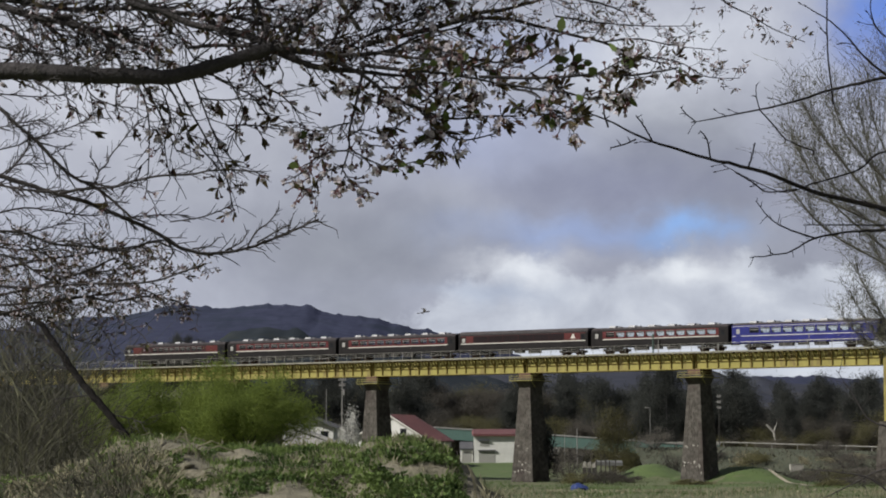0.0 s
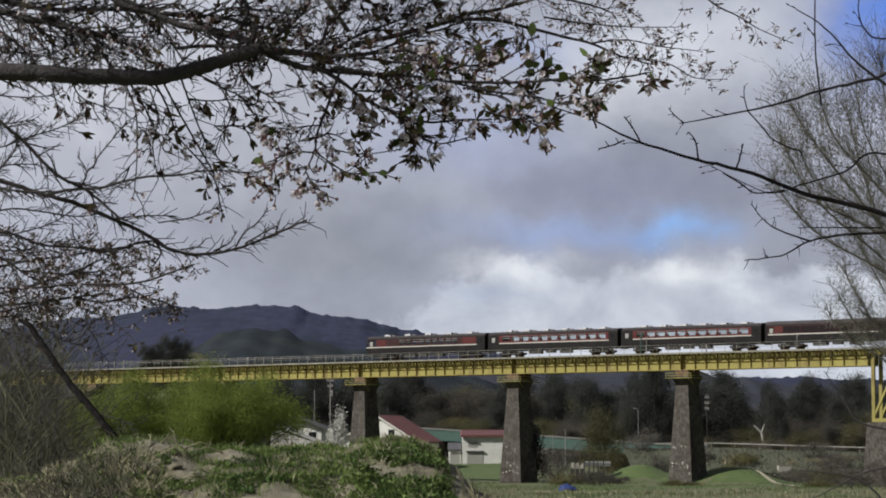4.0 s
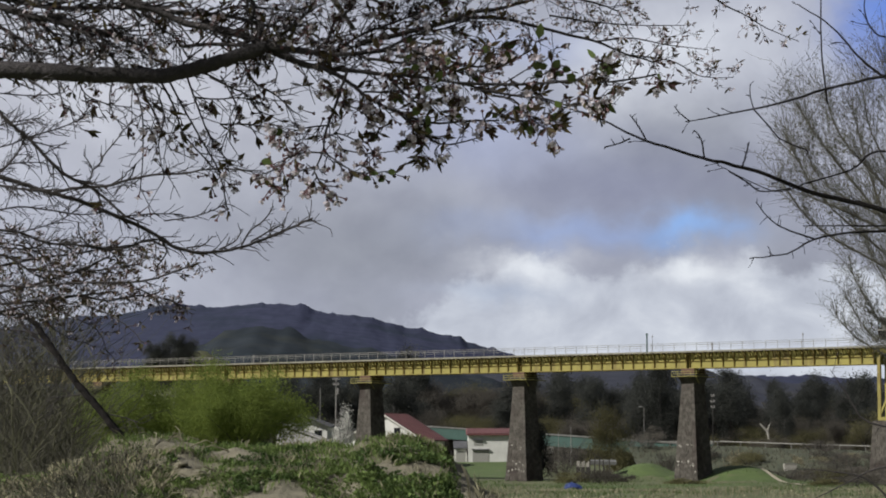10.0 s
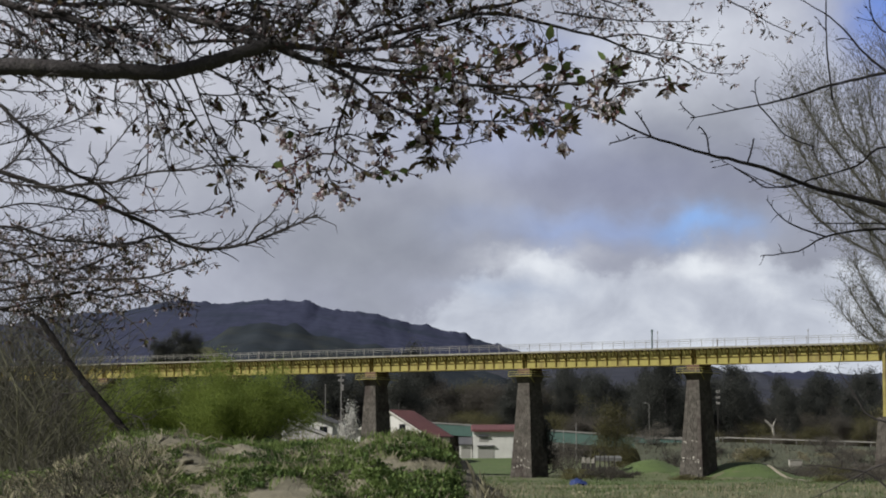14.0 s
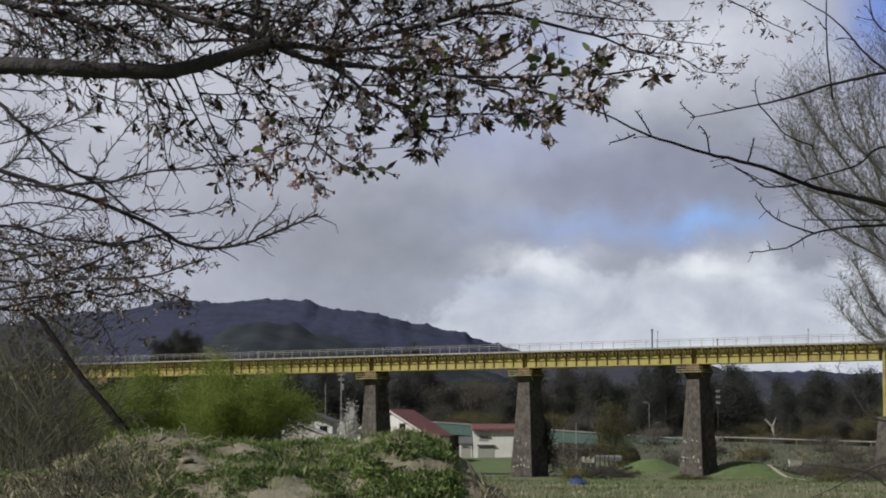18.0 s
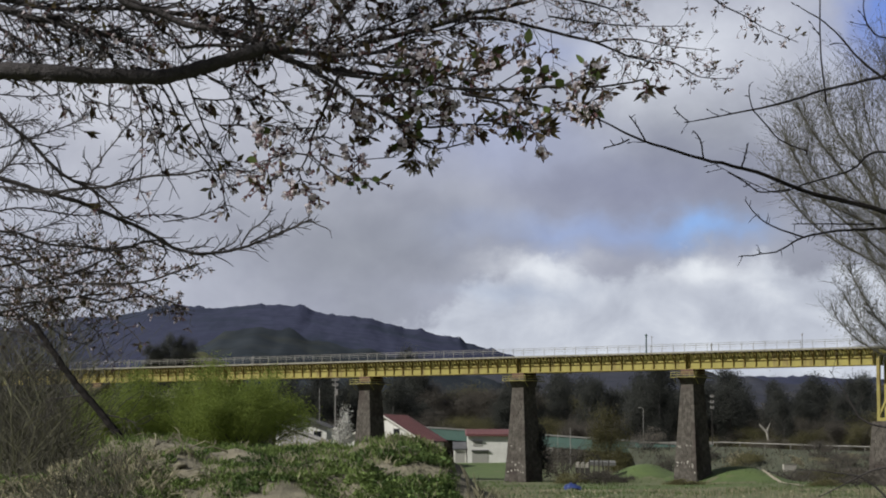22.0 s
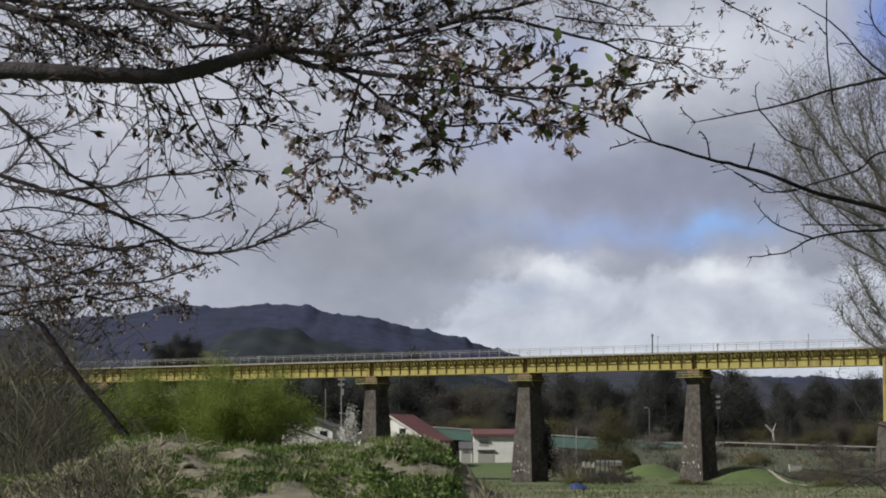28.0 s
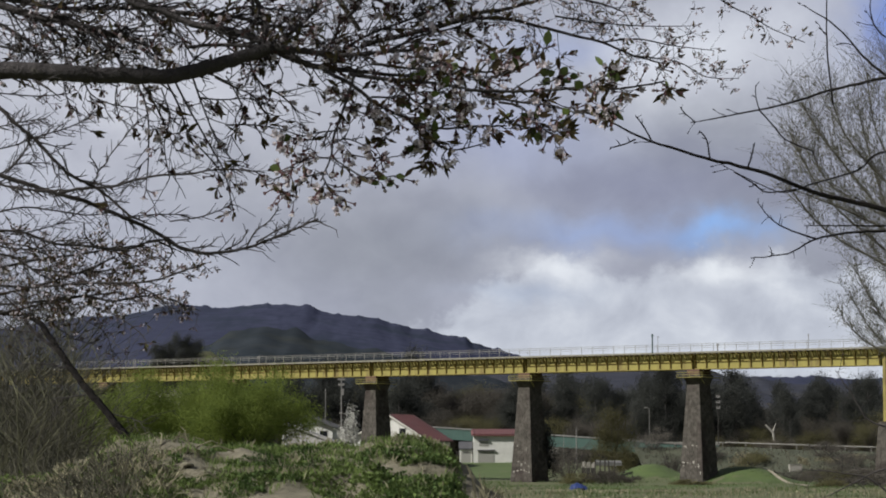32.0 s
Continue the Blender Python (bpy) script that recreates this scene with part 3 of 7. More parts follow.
for xp, h, r in ((44.6, 2.45, 0.09), (45.4, 2.2, 0.03), (53.9, 1.0, 0.08), (-44, 1.25, 0.08), (-20, 1.2, 0.07), (66.3, 1.9, 0.04)):
    sp = Soup()
    sp.tube([(xp, -0.32, 0.0), (xp, -0.32, h)], r, r * 0.9, 8)
    sp.box(xp - r * 1.6, xp + r * 1.6, -0.37, -0.27, h - 0.3, h - 0.1)
    part("signal_post", sp, GREEN_STEEL if h > 2.3 else POLE, bridge, "slender post standing at the handrail")


def pier(k, top=-4.0, bottom=-16.6, half_top=0.88, half_bottom=1.72, y_near=0.42, y_far=3.60, seed=1, cap=True, dx=0.0):
    """A tapered masonry pier: core, courses of stones on the faces, corbelled cap and yellow inspection platform."""
    rng = random.Random(seed)
    cx = SPAN * k + SHIFT - 0.05 + dx
    H = top - bottom

    def ring(z, grow=0.0):
        f = (top - z) / H
        hx = half_top + (half_bottom - half_top) * f + grow
        return cx - hx, cx + hx, y_near - 0.72 * f - grow, y_far + 0.60 * f + grow

    c = Soup()
    a, b = ring(bottom, -0.06), ring(top, -0.06)
    c.hexa([(a[0], a[2], bottom), (a[1], a[2], bottom), (a[1], a[3], bottom), (a[0], a[3], bottom), (b[0], b[2], top), (b[1], b[2], top), (b[1], b[3], top), (b[0], b[3], top)])
    body = part("pier", c, MORTAR, bridge, "tall tapered pier of weathered masonry")
    n = int(round(H / 0.43))
    for i in range(n):
        z0, z1 = bottom + H * i / n + 0.007, bottom + H * (i + 1) / n - 0.007
        lo, hi = ring(z0), ring(z1)
        for face in (0, 1):
            m = (4 if face == 0 else 5) + (i % 2)
            cuts = [0.0] + sorted((j + rng.uniform(-0.12, 0.12)) / m for j in range(1, m)) + [1.0]
            for f0, f1 in zip(cuts, cuts[1:]):
                s, d = Soup(), rng.uniform(0.0, 0.035)
                if face == 0:
                    X = lambda q, f: q[0] + (q[1] - q[0]) * f
                    g0, g1 = f0 + 0.006, f1 - 0.006
                    s.hexa([(X(lo, g0), lo[2] - d, z0), (X(lo, g1), lo[2] - d, z0), (X(lo, g1), lo[2] + 0.1, z0), (X(lo, g0), lo[2] + 0.1, z0),
                            (X(hi, g0), hi[2] - d, z1), (X(hi, g1), hi[2] - d, z1), (X(hi, g1), hi[2] + 0.1, z1), (X(hi, g0), hi[2] + 0.1, z1)])
                else:
                    Y = lambda q, f: q[2] + 0.11 + (q[3] - q[2] - 0.11) * f
                    g0, g1 = f0 + 0.004, f1 - 0.004
                    s.hexa([(lo[1] - 0.1, Y(lo, g0), z0), (lo[1] + d, Y(lo, g0), z0), (lo[1] + d, Y(lo, g1), z0), (lo[1] - 0.1, Y(lo, g1), z0),
                            (hi[1] - 0.1, Y(hi, g0), z1), (hi[1] + d, Y(hi, g0), z1), (hi[1] + d, Y(hi, g1), z1), (hi[1] - 0.1, Y(hi, g1), z1)])
                part("stone", s, STONE, body)
    if cap and k in (0, 1, 2):
        for j in range(16):
            f = rng.choice((0.62, 0.78, 0.80, 0.86)) + rng.gauss(0, 0.012)
            zc, w, h = top - H * f, rng.uniform(0.04, 0.17), rng.uniform(0.05, 0.30)
            r0 = ring(zc)
            xc = r0[0] + (r0[1] - r0[0]) * rng.uniform(0.08, 0.92)
            s = Soup()
            rim = [(xc - w, zc + rng.uniform(0, 0.06)), (xc - w * rng.uniform(0.3, 0.9), zc - h * rng.uniform(0.3, 1.0)), (xc - w * 0.2, zc - h * rng.uniform(0.1, 0.4)), (xc + w * 0.15, zc - h * rng.uniform(0.5, 1.2)), (xc + w * 0.5, zc - h * rng.uniform(0.1, 0.5)), (xc + w, zc + rng.uniform(-0.03, 0.06)), (xc + w * 0.1, zc + rng.uniform(0.05, 0.1))]
            s.prism(rim, r0[2] - 0.050, r0[2] - 0.02)
            part("lime_patch", s, STONE_PALE, body, "white lime bloom on the stone")
    if cap:
        s = Soup()
        lo, mid, hi = ring(top), ring(top, 0.24), ring(top, 0.30)
        z = [top, top + 0.75, top + 1.3]
        for (p, q, za, zb) in ((lo, mid, z[0], z[1]), (hi, hi, z[1] + 0.005, z[2])):
            s.hexa([(p[0], p[2], za), (p[1], p[2], za), (p[1], p[3], za), (p[0], p[3], za), (q[0], q[2], zb), (q[1], q[2], zb), (q[1], q[3], zb), (q[0], q[3], zb)])
        part("pier_cap", s, STONE, bridge, "corbelled stone cap of a pier")
        s = Soup()
        for yb in (0.66, 3.25):
            s.box(cx - 0.9, cx + 0.9, yb - 0.25, yb + 0.25, top + 1.305, -2.085)
        part("bearing", s, RUST, bridge, "rusty bridge bearing")
        s = Soup()
        p = ring(top, 0.92)
        s.box(p[0] + 0.1, p[1] - 0.1, p[2] + 0.12, p[2] + 0.7, top + 0.86, top + 0.91)
        platform = part("platform", s, YELLOW_FADED, bridge, "yellow inspection platform round the pier top")
        for zz, r in ((top + 0.9, 0.055), (top + 1.22, 0.032), (top + 1.52, 0.040)):
            loop = [(p[0], p[2], zz), (p[1], p[2], zz), (p[1], p[3], zz), (p[0], p[3], zz), (p[0], p[2], zz)]
            for e0, e1 in zip(loop, loop[1:]):
                s = Soup()
                s.tube([e0, e1], r, r, 6)
                part("rail", s, YELLOW_FADED, platform)
        for i in range(5):
            s, xx = Soup(), p[0] + (p[1] - p[0]) * i / 4
            s.tube([(xx, p[2], top + 0.86), (xx, p[2], top + 1.55)], 0.03, 0.03, 5)
            part("post", s, YELLOW_FADED, platform)
        for xx in (p[0] + 0.25, p[1] - 0.25):
            s = Soup()
            s.tube([(xx, p[2] + 0.15, top + 0.86), (xx, p[2] + 1.0, top + 0.1)], 0.05, 0.05, 4)
            part("knee", s, YELLOW_FADED, platform)


# ---- deck truss beyond the last girder ----
tx = SPAN * 3 + SHIFT
tr = Soup()
for yt in (0.85, 3.0):
    for i in range(10):
        xa = tx + 0.3 + 7.4 * i
        tr.box(xa - 0.2, xa + 0.2, yt - 0.18, yt + 0.18, -8.4, -0.2)
        xm = xa + 3.7
        if i < 9:
            tr.tube([(xa, yt, -8.2), (xm, yt, -0.6)], 0.17, 0.17, 4)
            tr.tube([(xm, yt, -0.6), (xa + 7.4, yt, -8.2)], 0.17, 0.17, 4)
    tr.box(tx, tx + 67.2, yt - 0.25, yt + 0.25, -0.75, -0.2)
    tr.box(tx + 0.1, tx + 67.2, yt - 0.22, yt + 0.22, -8.75, -8.35)
for i in range(10):
    xa = tx + 0.3 + 7.4 * i
    tr.box(xa - 0.1, xa + 0.1, 1.05, 2.8, -8.7, -8.45)
part("truss", tr, YELLOW, bridge, "deep yellow lattice truss under the deck")

# ---- train ----
def train_car(label, length, style, seed):
    """A railway carriage; x = 0 at its rear end, y = 0 on the track's centre, z = 0 on the rails."""
    rng = random.Random(seed)
    car = thing("passenger_car", label, "train car", group="cars of the train")
    g, L = 0.28, length
    low = {"blue": CAR_BLUE, "grey": CAR_BLACK}.get(style, CAR_BLACK)
    open_style = style in ("maroon", "cab", "blue")
    count = {"cab": 9, "blue": 10, "grey": 8}.get(style, 11)
    w0, w1 = {"cab": (5.8, L - 4.6), "blue": (2.6, L - 2.2), "grey": (2.5, L - 2.5)}.get(style, (2.4, L - 1.9))
    step = (w1 - w0) / count
    s = Soup()
    if open_style:      # a shell with open window bands on both sides
        s.extrude_x([(-1.38, 0.92), (1.38, 0.92), (1.42, 1.2), (1.42, 2.30), (-1.42, 2.30), (-1.42, 1.2)], g, L - g)
        s.extrude_x([(-1.42, 3.03), (1.42, 3.03), (1.42, 3.18), (1.30, 3.38), (-1.30, 3.38), (-1.42, 3.18)], g, L - g)
        for x0, x1 in ((g if style != "cab" else 2.3, w0), (w1, L - g)):
            s.box(x0, x1, -1.42, 1.42, 2.30, 3.03)
    else:
        s.extrude_x([(-1.38, 0.92), (1.38, 0.92), (1.42, 1.2), (1.42, 3.18), (1.30, 3.38), (-1.30, 3.38), (-1.42, 3.18), (-1.42, 1.2)], g, L - g)
    body = part("body", s, low, car)
    s = Soup()
    hi = 0.14 if style == "lounge" else 0.0
    s.extrude_x([(-1.34, 3.384), (1.34, 3.384), (1.1, 3.60 + hi), (0.6, 3.72 + hi), (0, 3.76 + hi), (-0.6, 3.72 + hi), (-1.1, 3.60 + hi)], g + 0.05, L - g - 0.05)
    roof = part("roof", s, CAR_ROOF, car, "sooty dark roof")
    a, b = {"blue": (0.5, L - 0.5), "lounge": (0.7, L - 0.6)}.get(style, (2.0, L - 1.6))
    panel = {"lounge": CAR_SCARLET, "cab": CAR_MAROON, "maroon": CAR_RED}.get(style, low)
    if style == "lounge":
        s = Soup()
        s.box(a, b, -1.432, -1.405, 2.10, 3.16)
        part("upper_panel", s, panel, car, "scarlet upper side panel")
    if style in ("maroon", "cab"):
        for z0, z1 in ((2.10, 2.32), (3.02, 3.16)):
            s = Soup()
            s.box(a, b, -1.432, -1.405, z0, z1)
            part("side_panel", s, panel, car, "maroon side panel")
        for xa, xb in ((a, w0), (w1, b)):
            s = Soup()
            s.box(xa, xb, -1.432, -1.405, 2.32, 3.02)
            part("side_panel", s, panel, car)
        if style == "cab":
            for xa, xb in ((2.0, 3.6), (L - 3.9, L - 1.7)):
                s = Soup()
                s.box(xa, xb, -1.438, -1.405, 2.10, 3.16)
                part("end_panel", s, CAR_SCARLET, car, "brighter red end panel")
    s = Soup()
    if style == "blue":
        s.box(g + 0.1, L - g - 0.1, -1.436, -1.40, 1.86, 1.96)
        s.box(g + 0.1, L - g - 0.1, -1.432, -1.40, 1.10, 1.16)
        s.box(g + 0.1, L - g - 0.1, -1.432, -1.40, 3.2, 3.25)
    elif style != "grey":
        s.box(a if style != "cab" else g, b, -1.440, -1.40, 1.96, 2.09)
    if s.v:
        part("stripe", s, CAR_WHITE, car, "cream waist stripe")
    if style == "lounge":
        for i in range(6):
            s = Soup()
            x = 2.7 + i * (L - 6.5) / 6
            s.box(x, x + (L - 6.5) / 6 - 0.06, -1.446, -1.42, 2.16, 3.12)
            part("window", s, LOUNGE_GLASS, car, "large dark lounge window")
        s = Soup()
        s.prism([(L - 2.9, 2.35), (L - 2.1, 2.35), (L - 2.2, 2.6), (L - 2.35, 2.75), (L - 2.3, 3.0), (L - 2.6, 3.0), (L - 2.7, 2.7)], -1.446, -1.43)
        part("emblem", s, CAR_WHITE, car, "pale painted emblem")
    else:
        for i in range(count):
            x = w0 + step * i + 0.11
            s = Soup()
            if style == "grey":
                s.box(x, x + step - 0.22, -1.444, -1.42, 2.32, 3.02)
                part("window", s, GLASS, car)
                continue
            s.box(x, x + step - 0.22, -1.412, -1.402, 2.32, 3.02)
            win = part("window", s, CAR_PANE, car)
            s = Soup()
            s.box(x, x + step - 0.22, -1.425, -1.413, 2.70, 2.745)
            part("sash_bar", s, BLIND, win, "pale sash bar")
            s = Soup()
            s.box(x, x + step - 0.22, -1.430, -1.413, 2.975, 3.015)
            part("sash_bar", s, BLIND, win)
            s = Soup()
            s.box(x, x + step - 0.22, 1.402, 1.412, 2.32, 3.02)
            part("far_window", s, CAR_PANE, car)
        for i in range(count + 1):
            x = w0 + step * i
            for y0, y1, mat in ((-1.43, -1.36, panel), (1.36, 1.42, low)):
                s = Soup()
                s.box(max(x - 0.11, w0), min(x + 0.11, w1), y0, y1, 2.302, 3.028)
                if style != "grey":
                    part("pillar", s, mat, car)
            if style != "grey" and 0 < i < count:
                s = Soup()
                s.box(x - 0.26, x + 0.26, -1.30, -1.05, 2.302, 2.58)
                part("seat", s, UNDER, car, "high seat backs by the window")
    for xd, w in ((0.75, 0.75), (L - 1.35, 0.75)):
        s = Soup()
        s.box(xd, xd + w, -1.436, -1.40, 1.05, 3.05)
        door = part("door", s, low, car)
        s = Soup()
        s.box(xd + 0.15, xd + w - 0.15, -1.442, -1.43, 2.2, 2.85)
        part("door_window", s, GLASS if xd > 2 else BLIND, door)
    if style == "cab":
        for x, w in ((0.42, 0.95), (1.62, 0.55)):
            s = Soup()
            s.box(x, x + w, -1.425, -1.40, 2.31, 3.02)
            part("cab_window", s, CAR_PANE, car, "clear cab side window")
            s = Soup()
            s.box(x, x + w, 1.40, 1.42, 2.31, 3.02)
            part("cab_window", s, CAR_PANE, car)
        for x0, x1 in ((g, 0.42), (1.37, 1.62), (2.17, 2.3)):
            for y0 in (-1.42, 1.36):
                s = Soup()
                s.box(x0, x1, y0, y0 + 0.06, 2.302, 3.028)
                part("cab_pillar", s, low, car)
        s = Soup()
        s.box(g - 0.02, g + 0.02, -1.34, 1.34, 2.302, 3.028)
        part("cab_windscreen", s, CAR_PANE, car)
    for i in range({"cab": 5, "lounge": 0, "grey": 3, "blue": 7}.get(style, 6)):
        n = {"cab": 5, "grey": 3, "blue": 7}.get(style, 6)
        x = 1.6 + (L - 3.2) * (i + 0.5) / n
        s = Soup()
        s.hexa([(x - 0.55, -0.75, 3.55), (x + 0.55, -0.75, 3.55), (x + 0.55, 0.75, 3.55), (x - 0.55, 0.75, 3.55),
                (x - 0.45, -0.6, 3.95), (x + 0.45, -0.6, 3.95), (x + 0.45, 0.6, 3.95), (x - 0.45, 0.6, 3.95)])
        s.box(x + 0.62, x + 0.95, -0.3, 0.3, 3.6, 3.88)
        part("roof_vent", s, ROOF_GEAR, roof, "grey roof ventilator")
    for x, w, h in ((6.6, 1.8, 0.5), (9.2, 1.2, 0.42), (11.4, 1.6, 0.5)):
        s = Soup()
        s.box(x, x + w, -1.3, -0.5, 0.92 - h, 0.915)
        part("equipment_box", s, UNDER, car)
    for xb in (3.3, L - 3.3):
        s = Soup()
        s.box(xb - 1.5, xb + 1.5, -1.05, -0.85, 0.38, 0.72)
        s.box(xb - 1.5, xb + 1.5, 0.85, 1.05, 0.38, 0.72)
        s.box(xb - 0.3, xb + 0.3, -1.15, 1.15, 0.45, 0.92)
        bogie = part("bogie", s, UNDER, car, "grimy two-axle bogie")
        for xw in (xb - 1.05, xb + 1.05):
            s = Soup()
            for yw in (-0.60, 0.48):
                ring0 = [(xw + 0.43 * math.cos(q * math.pi / 8), 0.435 + 0.43 * math.sin(q * math.pi / 8)) for q in range(16)]
                s.prism(ring0, yw, yw + 0.12)
            s.tube([(xw, -0.55, 0.435), (xw, 0.55, 0.435)], 0.07, 0.07, 6)
            part("wheelset", s, RUST, bogie)
    for x0, x1, e0, e1 in ((-0.02, g + 0.3, -0.02, g), (L - g - 0.3, L + 0.02, L - g, L + 0.02)):
        s = Soup()
        s.box(x0, x1, -0.12, 0.12, 0.75, 0.98)
        part("coupler", s, UNDER, car)
        if style == "cab" and x0 < 1:
            continue
        s = Soup()
        s.box(e0, e1, -0.55, 0.55, 1.0, 3.1)
        part("gangway", s, UNDER, car, "black gangway bellows")
    car.scale = (1, 1, 0.91)
    return car


CARS, offset = [], 0.0
for label, length, style in (("dark brown and maroon end carriage with a driving cab", 20.2, "cab"),
                             ("dark brown carriage with maroon window band and cream stripe", 20.45, "maroon"),
                             ("dark brown carriage with maroon window band and cream stripe", 20.4, "maroon"),
                             ("red and black lounge carriage with large dark windows", 20.9, "lounge"),
                             ("dark brown carriage with maroon window band and cream stripe", 20.45, "maroon"),
                             ("deep blue carriage with pale stripes and large windows", 20.0, "blue"),
                             ("plain dark grey carriage at the head of the train", 20.0, "grey")):
    CARS.append((train_car(label, length, style, len(CARS)), offset))
    offset += length

# tail of the train along the bridge, seconds and metres
RUN = ((0, -47.3), (1, -35.75), (2, -23.9), (3.5, -5.8), (6, 24.75), (8, 50.0), (10, 75.4), (20, 204.4), (32, 359.0))


# ---- behind the bridge: levee, road viaduct, houses, poles ----
rv = Soup()
ROAD = ((-9.00, 430.00, 6.20), (2.72, 420.00, 5.36), (16.75, 405.00, 4.32), (40.85, 385.00, 2.47), (45.49, 372.00, 2.44))
road_thing = thing("road_viaduct", "low road viaduct with blue-green steel girders", "viaduct")
for (a, b) in zip(ROAD, ROAD[1:]):
    a, b = Vector(a), Vector(b)
    for nm, mat, y0, y1, z0, z1 in (("fascia", GREEN_STEEL, 0.25, 0.5, -2.1, -0.16), ("parapet", PARAPET, 0.0, 0.30, -0.15, 0.12), ("road_slab", CONCRETE, 0.5, 7, -0.8, -0.45)):
        s = Soup()
        s.hexa([(a.x, a.y + y0, a.z + z0), (b.x, b.y + y0, b.z + z0), (b.x, b.y + y1, b.z + z0), (a.x, a.y + y1, a.z + z0),
                (a.x, a.y + y0, a.z + z1), (b.x, b.y + y0, b.z + z1), (b.x, b.y + y1, b.z + z1), (a.x, a.y + y1, a.z + z1)])
        part(nm, s, mat, road_thing)
for q in ((20.02, 400.00, 2.11), (30.92, 393.00, 1.12), (39.50, 386.00, 1.13)):
    s = Soup()
    zg = ground_z(q[0], q[1]) - 0.3
    s.box(q[0] - 0.6, q[0] + 0.6, q[1] + 1, q[1] + 5, zg, q[2] - 0.2)
    part("support_pier", s, CONCRETE, road_thing, "grey concrete support")

lv_top = ((33.0, 368.0, 1.9), (46.0, 362.0, 1.95), (58.0, 355.0, 1.50), (75.0, 347.0, 0.95), (110.0, 335.0, 1.0))


def levee_z(x, k):
    tops = [(p[0], p[2]) for p in lv_top]
    return knots(tops, x) * k + (1 - k) * -2.6


s = Soup()
for j in range(13):
    k = j / 12
    for i in range(70):
        x = 31 + i * 1.15
        yt = knots([(p[0], p[1]) for p in lv_top], x)
        s.v.append((x, yt - 26 * (1 - k) + 0.6 * fbm(x, j * 3, 6, 3), levee_z(x, k) + 0.25 * fbm(x, j * 2.5, 4.0, 5) * (1 if 0 < j < 12 else 0.2)))
for i in range(70):
    x = 31 + i * 1.15
    s.v.append((x, knots([(p[0], p[1]) for p in lv_top], x) + 8, levee_z(x, 1.0)))
s.f = [(j * 70 + i, j * 70 + i + 1, (j + 1) * 70 + i + 1, (j + 1) * 70 + i) for j in range(13) for i in range(69)]
tagged(part("ground_levee", s, LEVEE, smooth=True), "rough brown grassy levee bank below the road", "bank", kind="structure")
gr = thing("guard_rail", "long pale steel guard rail on the levee", "guard rail")
s = Soup()
for (a, b) in zip(lv_top, lv_top[1:]):
    s.tube([(a[0], a[1], a[2] + 0.72), (b[0], b[1], b[2] + 0.72)], 0.11, 0.11, 6)
part("beam", s, RAIL_GREY, gr)
s = Soup()
s.box(-0.07, 0.07, -0.07, 0.07, -0.1, 0.8)
gp = s.mesh("post", RAIL_GREY)
for i in range(20):
    x = 34 + i * 3.6
    part("post", gp, RAIL_GREY, gr, at=pose(x, knots([(p[0], p[1]) for p in lv_top], x) + 0.15, levee_z(x, 1.0)))


def gable_house(label, m, w, d, eave, ridge_h, wall, roof_mat, front=(), over=0.5, edge=CAR_WHITE):
    """Gable towards -y, ridge along y; w wide, d deep. front: rectangles x, z, w, h, material, name on the gable wall."""
    h = thing("house", label, "house", m)
    s = Soup()
    s.prism([(-w / 2, -1.5), (w / 2, -1.5), (w / 2, eave), (0, ridge_h), (-w / 2, eave)], 0, d)
    part("wall", s, wall, h)
    for sx in (-1, 1):
        s, t = Soup(), 0.16
        sl = (ridge_h - eave) / (w / 2)
        e = w / 2 + over
        s.hexa([(0, -over, ridge_h + 0.03), (sx * e, -over, eave - sl * over + 0.03), (sx * e, d + over, eave - sl * over + 0.03), (0, d + over, ridge_h + 0.03),
                (0, -over, ridge_h + 0.03 + t), (sx * e, -over, eave - sl * over + 0.03 + t), (sx * e, d + over, eave - sl * over + 0.03 + t), (0, d + over, ridge_h + 0.03 + t)])
        roof = part("roof", s, roof_mat, h)
        s = Soup()
        s.hexa([(0, -over - 0.05, ridge_h - 0.1), (sx * e, -over - 0.05, eave - sl * over - 0.1), (sx * e, -over - 0.005, eave - sl * over - 0.1), (0, -over - 0.005, ridge_h - 0.1),
                (0, -over - 0.05, ridge_h + 0.2), (sx * e, -over - 0.05, eave - sl * over + 0.2), (sx * e, -over - 0.005, eave - sl * over + 0.2), (0, -over - 0.005, ridge_h + 0.2)])
        part("bargeboard", s, edge, roof)
        for i in range(1, int(d / 0.9)):
            s = Soup()
            yy = i * 0.9
            s.hexa([(0, yy, ridge_h + 0.19), (sx * e, yy, eave - sl * over + 0.19), (sx * e, yy + 0.08, eave - sl * over + 0.19), (0, yy + 0.08, ridge_h + 0.19),
                    (0, yy, ridge_h + 0.25), (sx * e, yy, eave - sl * over + 0.25), (sx * e, yy + 0.08, eave - sl * over + 0.25), (0, yy + 0.08, ridge_h + 0.25)])
            part("seam", s, roof_mat, roof)
    for x, z, ww, hh, mat, nm in front:
        s = Soup()
        s.box(x - ww / 2, x + ww / 2, -0.06, -0.003, z, z + hh)
        win = part(nm, s, mat, h)
        s = Soup()
        for bx0, bx1, bz0, bz1 in ((x - ww / 2 - 0.08, x + ww / 2 + 0.08, z - 0.1, z - 0.004), (x - ww / 2 - 0.08, x + ww / 2 + 0.08, z + hh + 0.004, z + hh + 0.1)):
            s.box(bx0, bx1, -0.12, -0.003, bz0, bz1)
        part("frame", s, GREY_WALL, win)
    return h


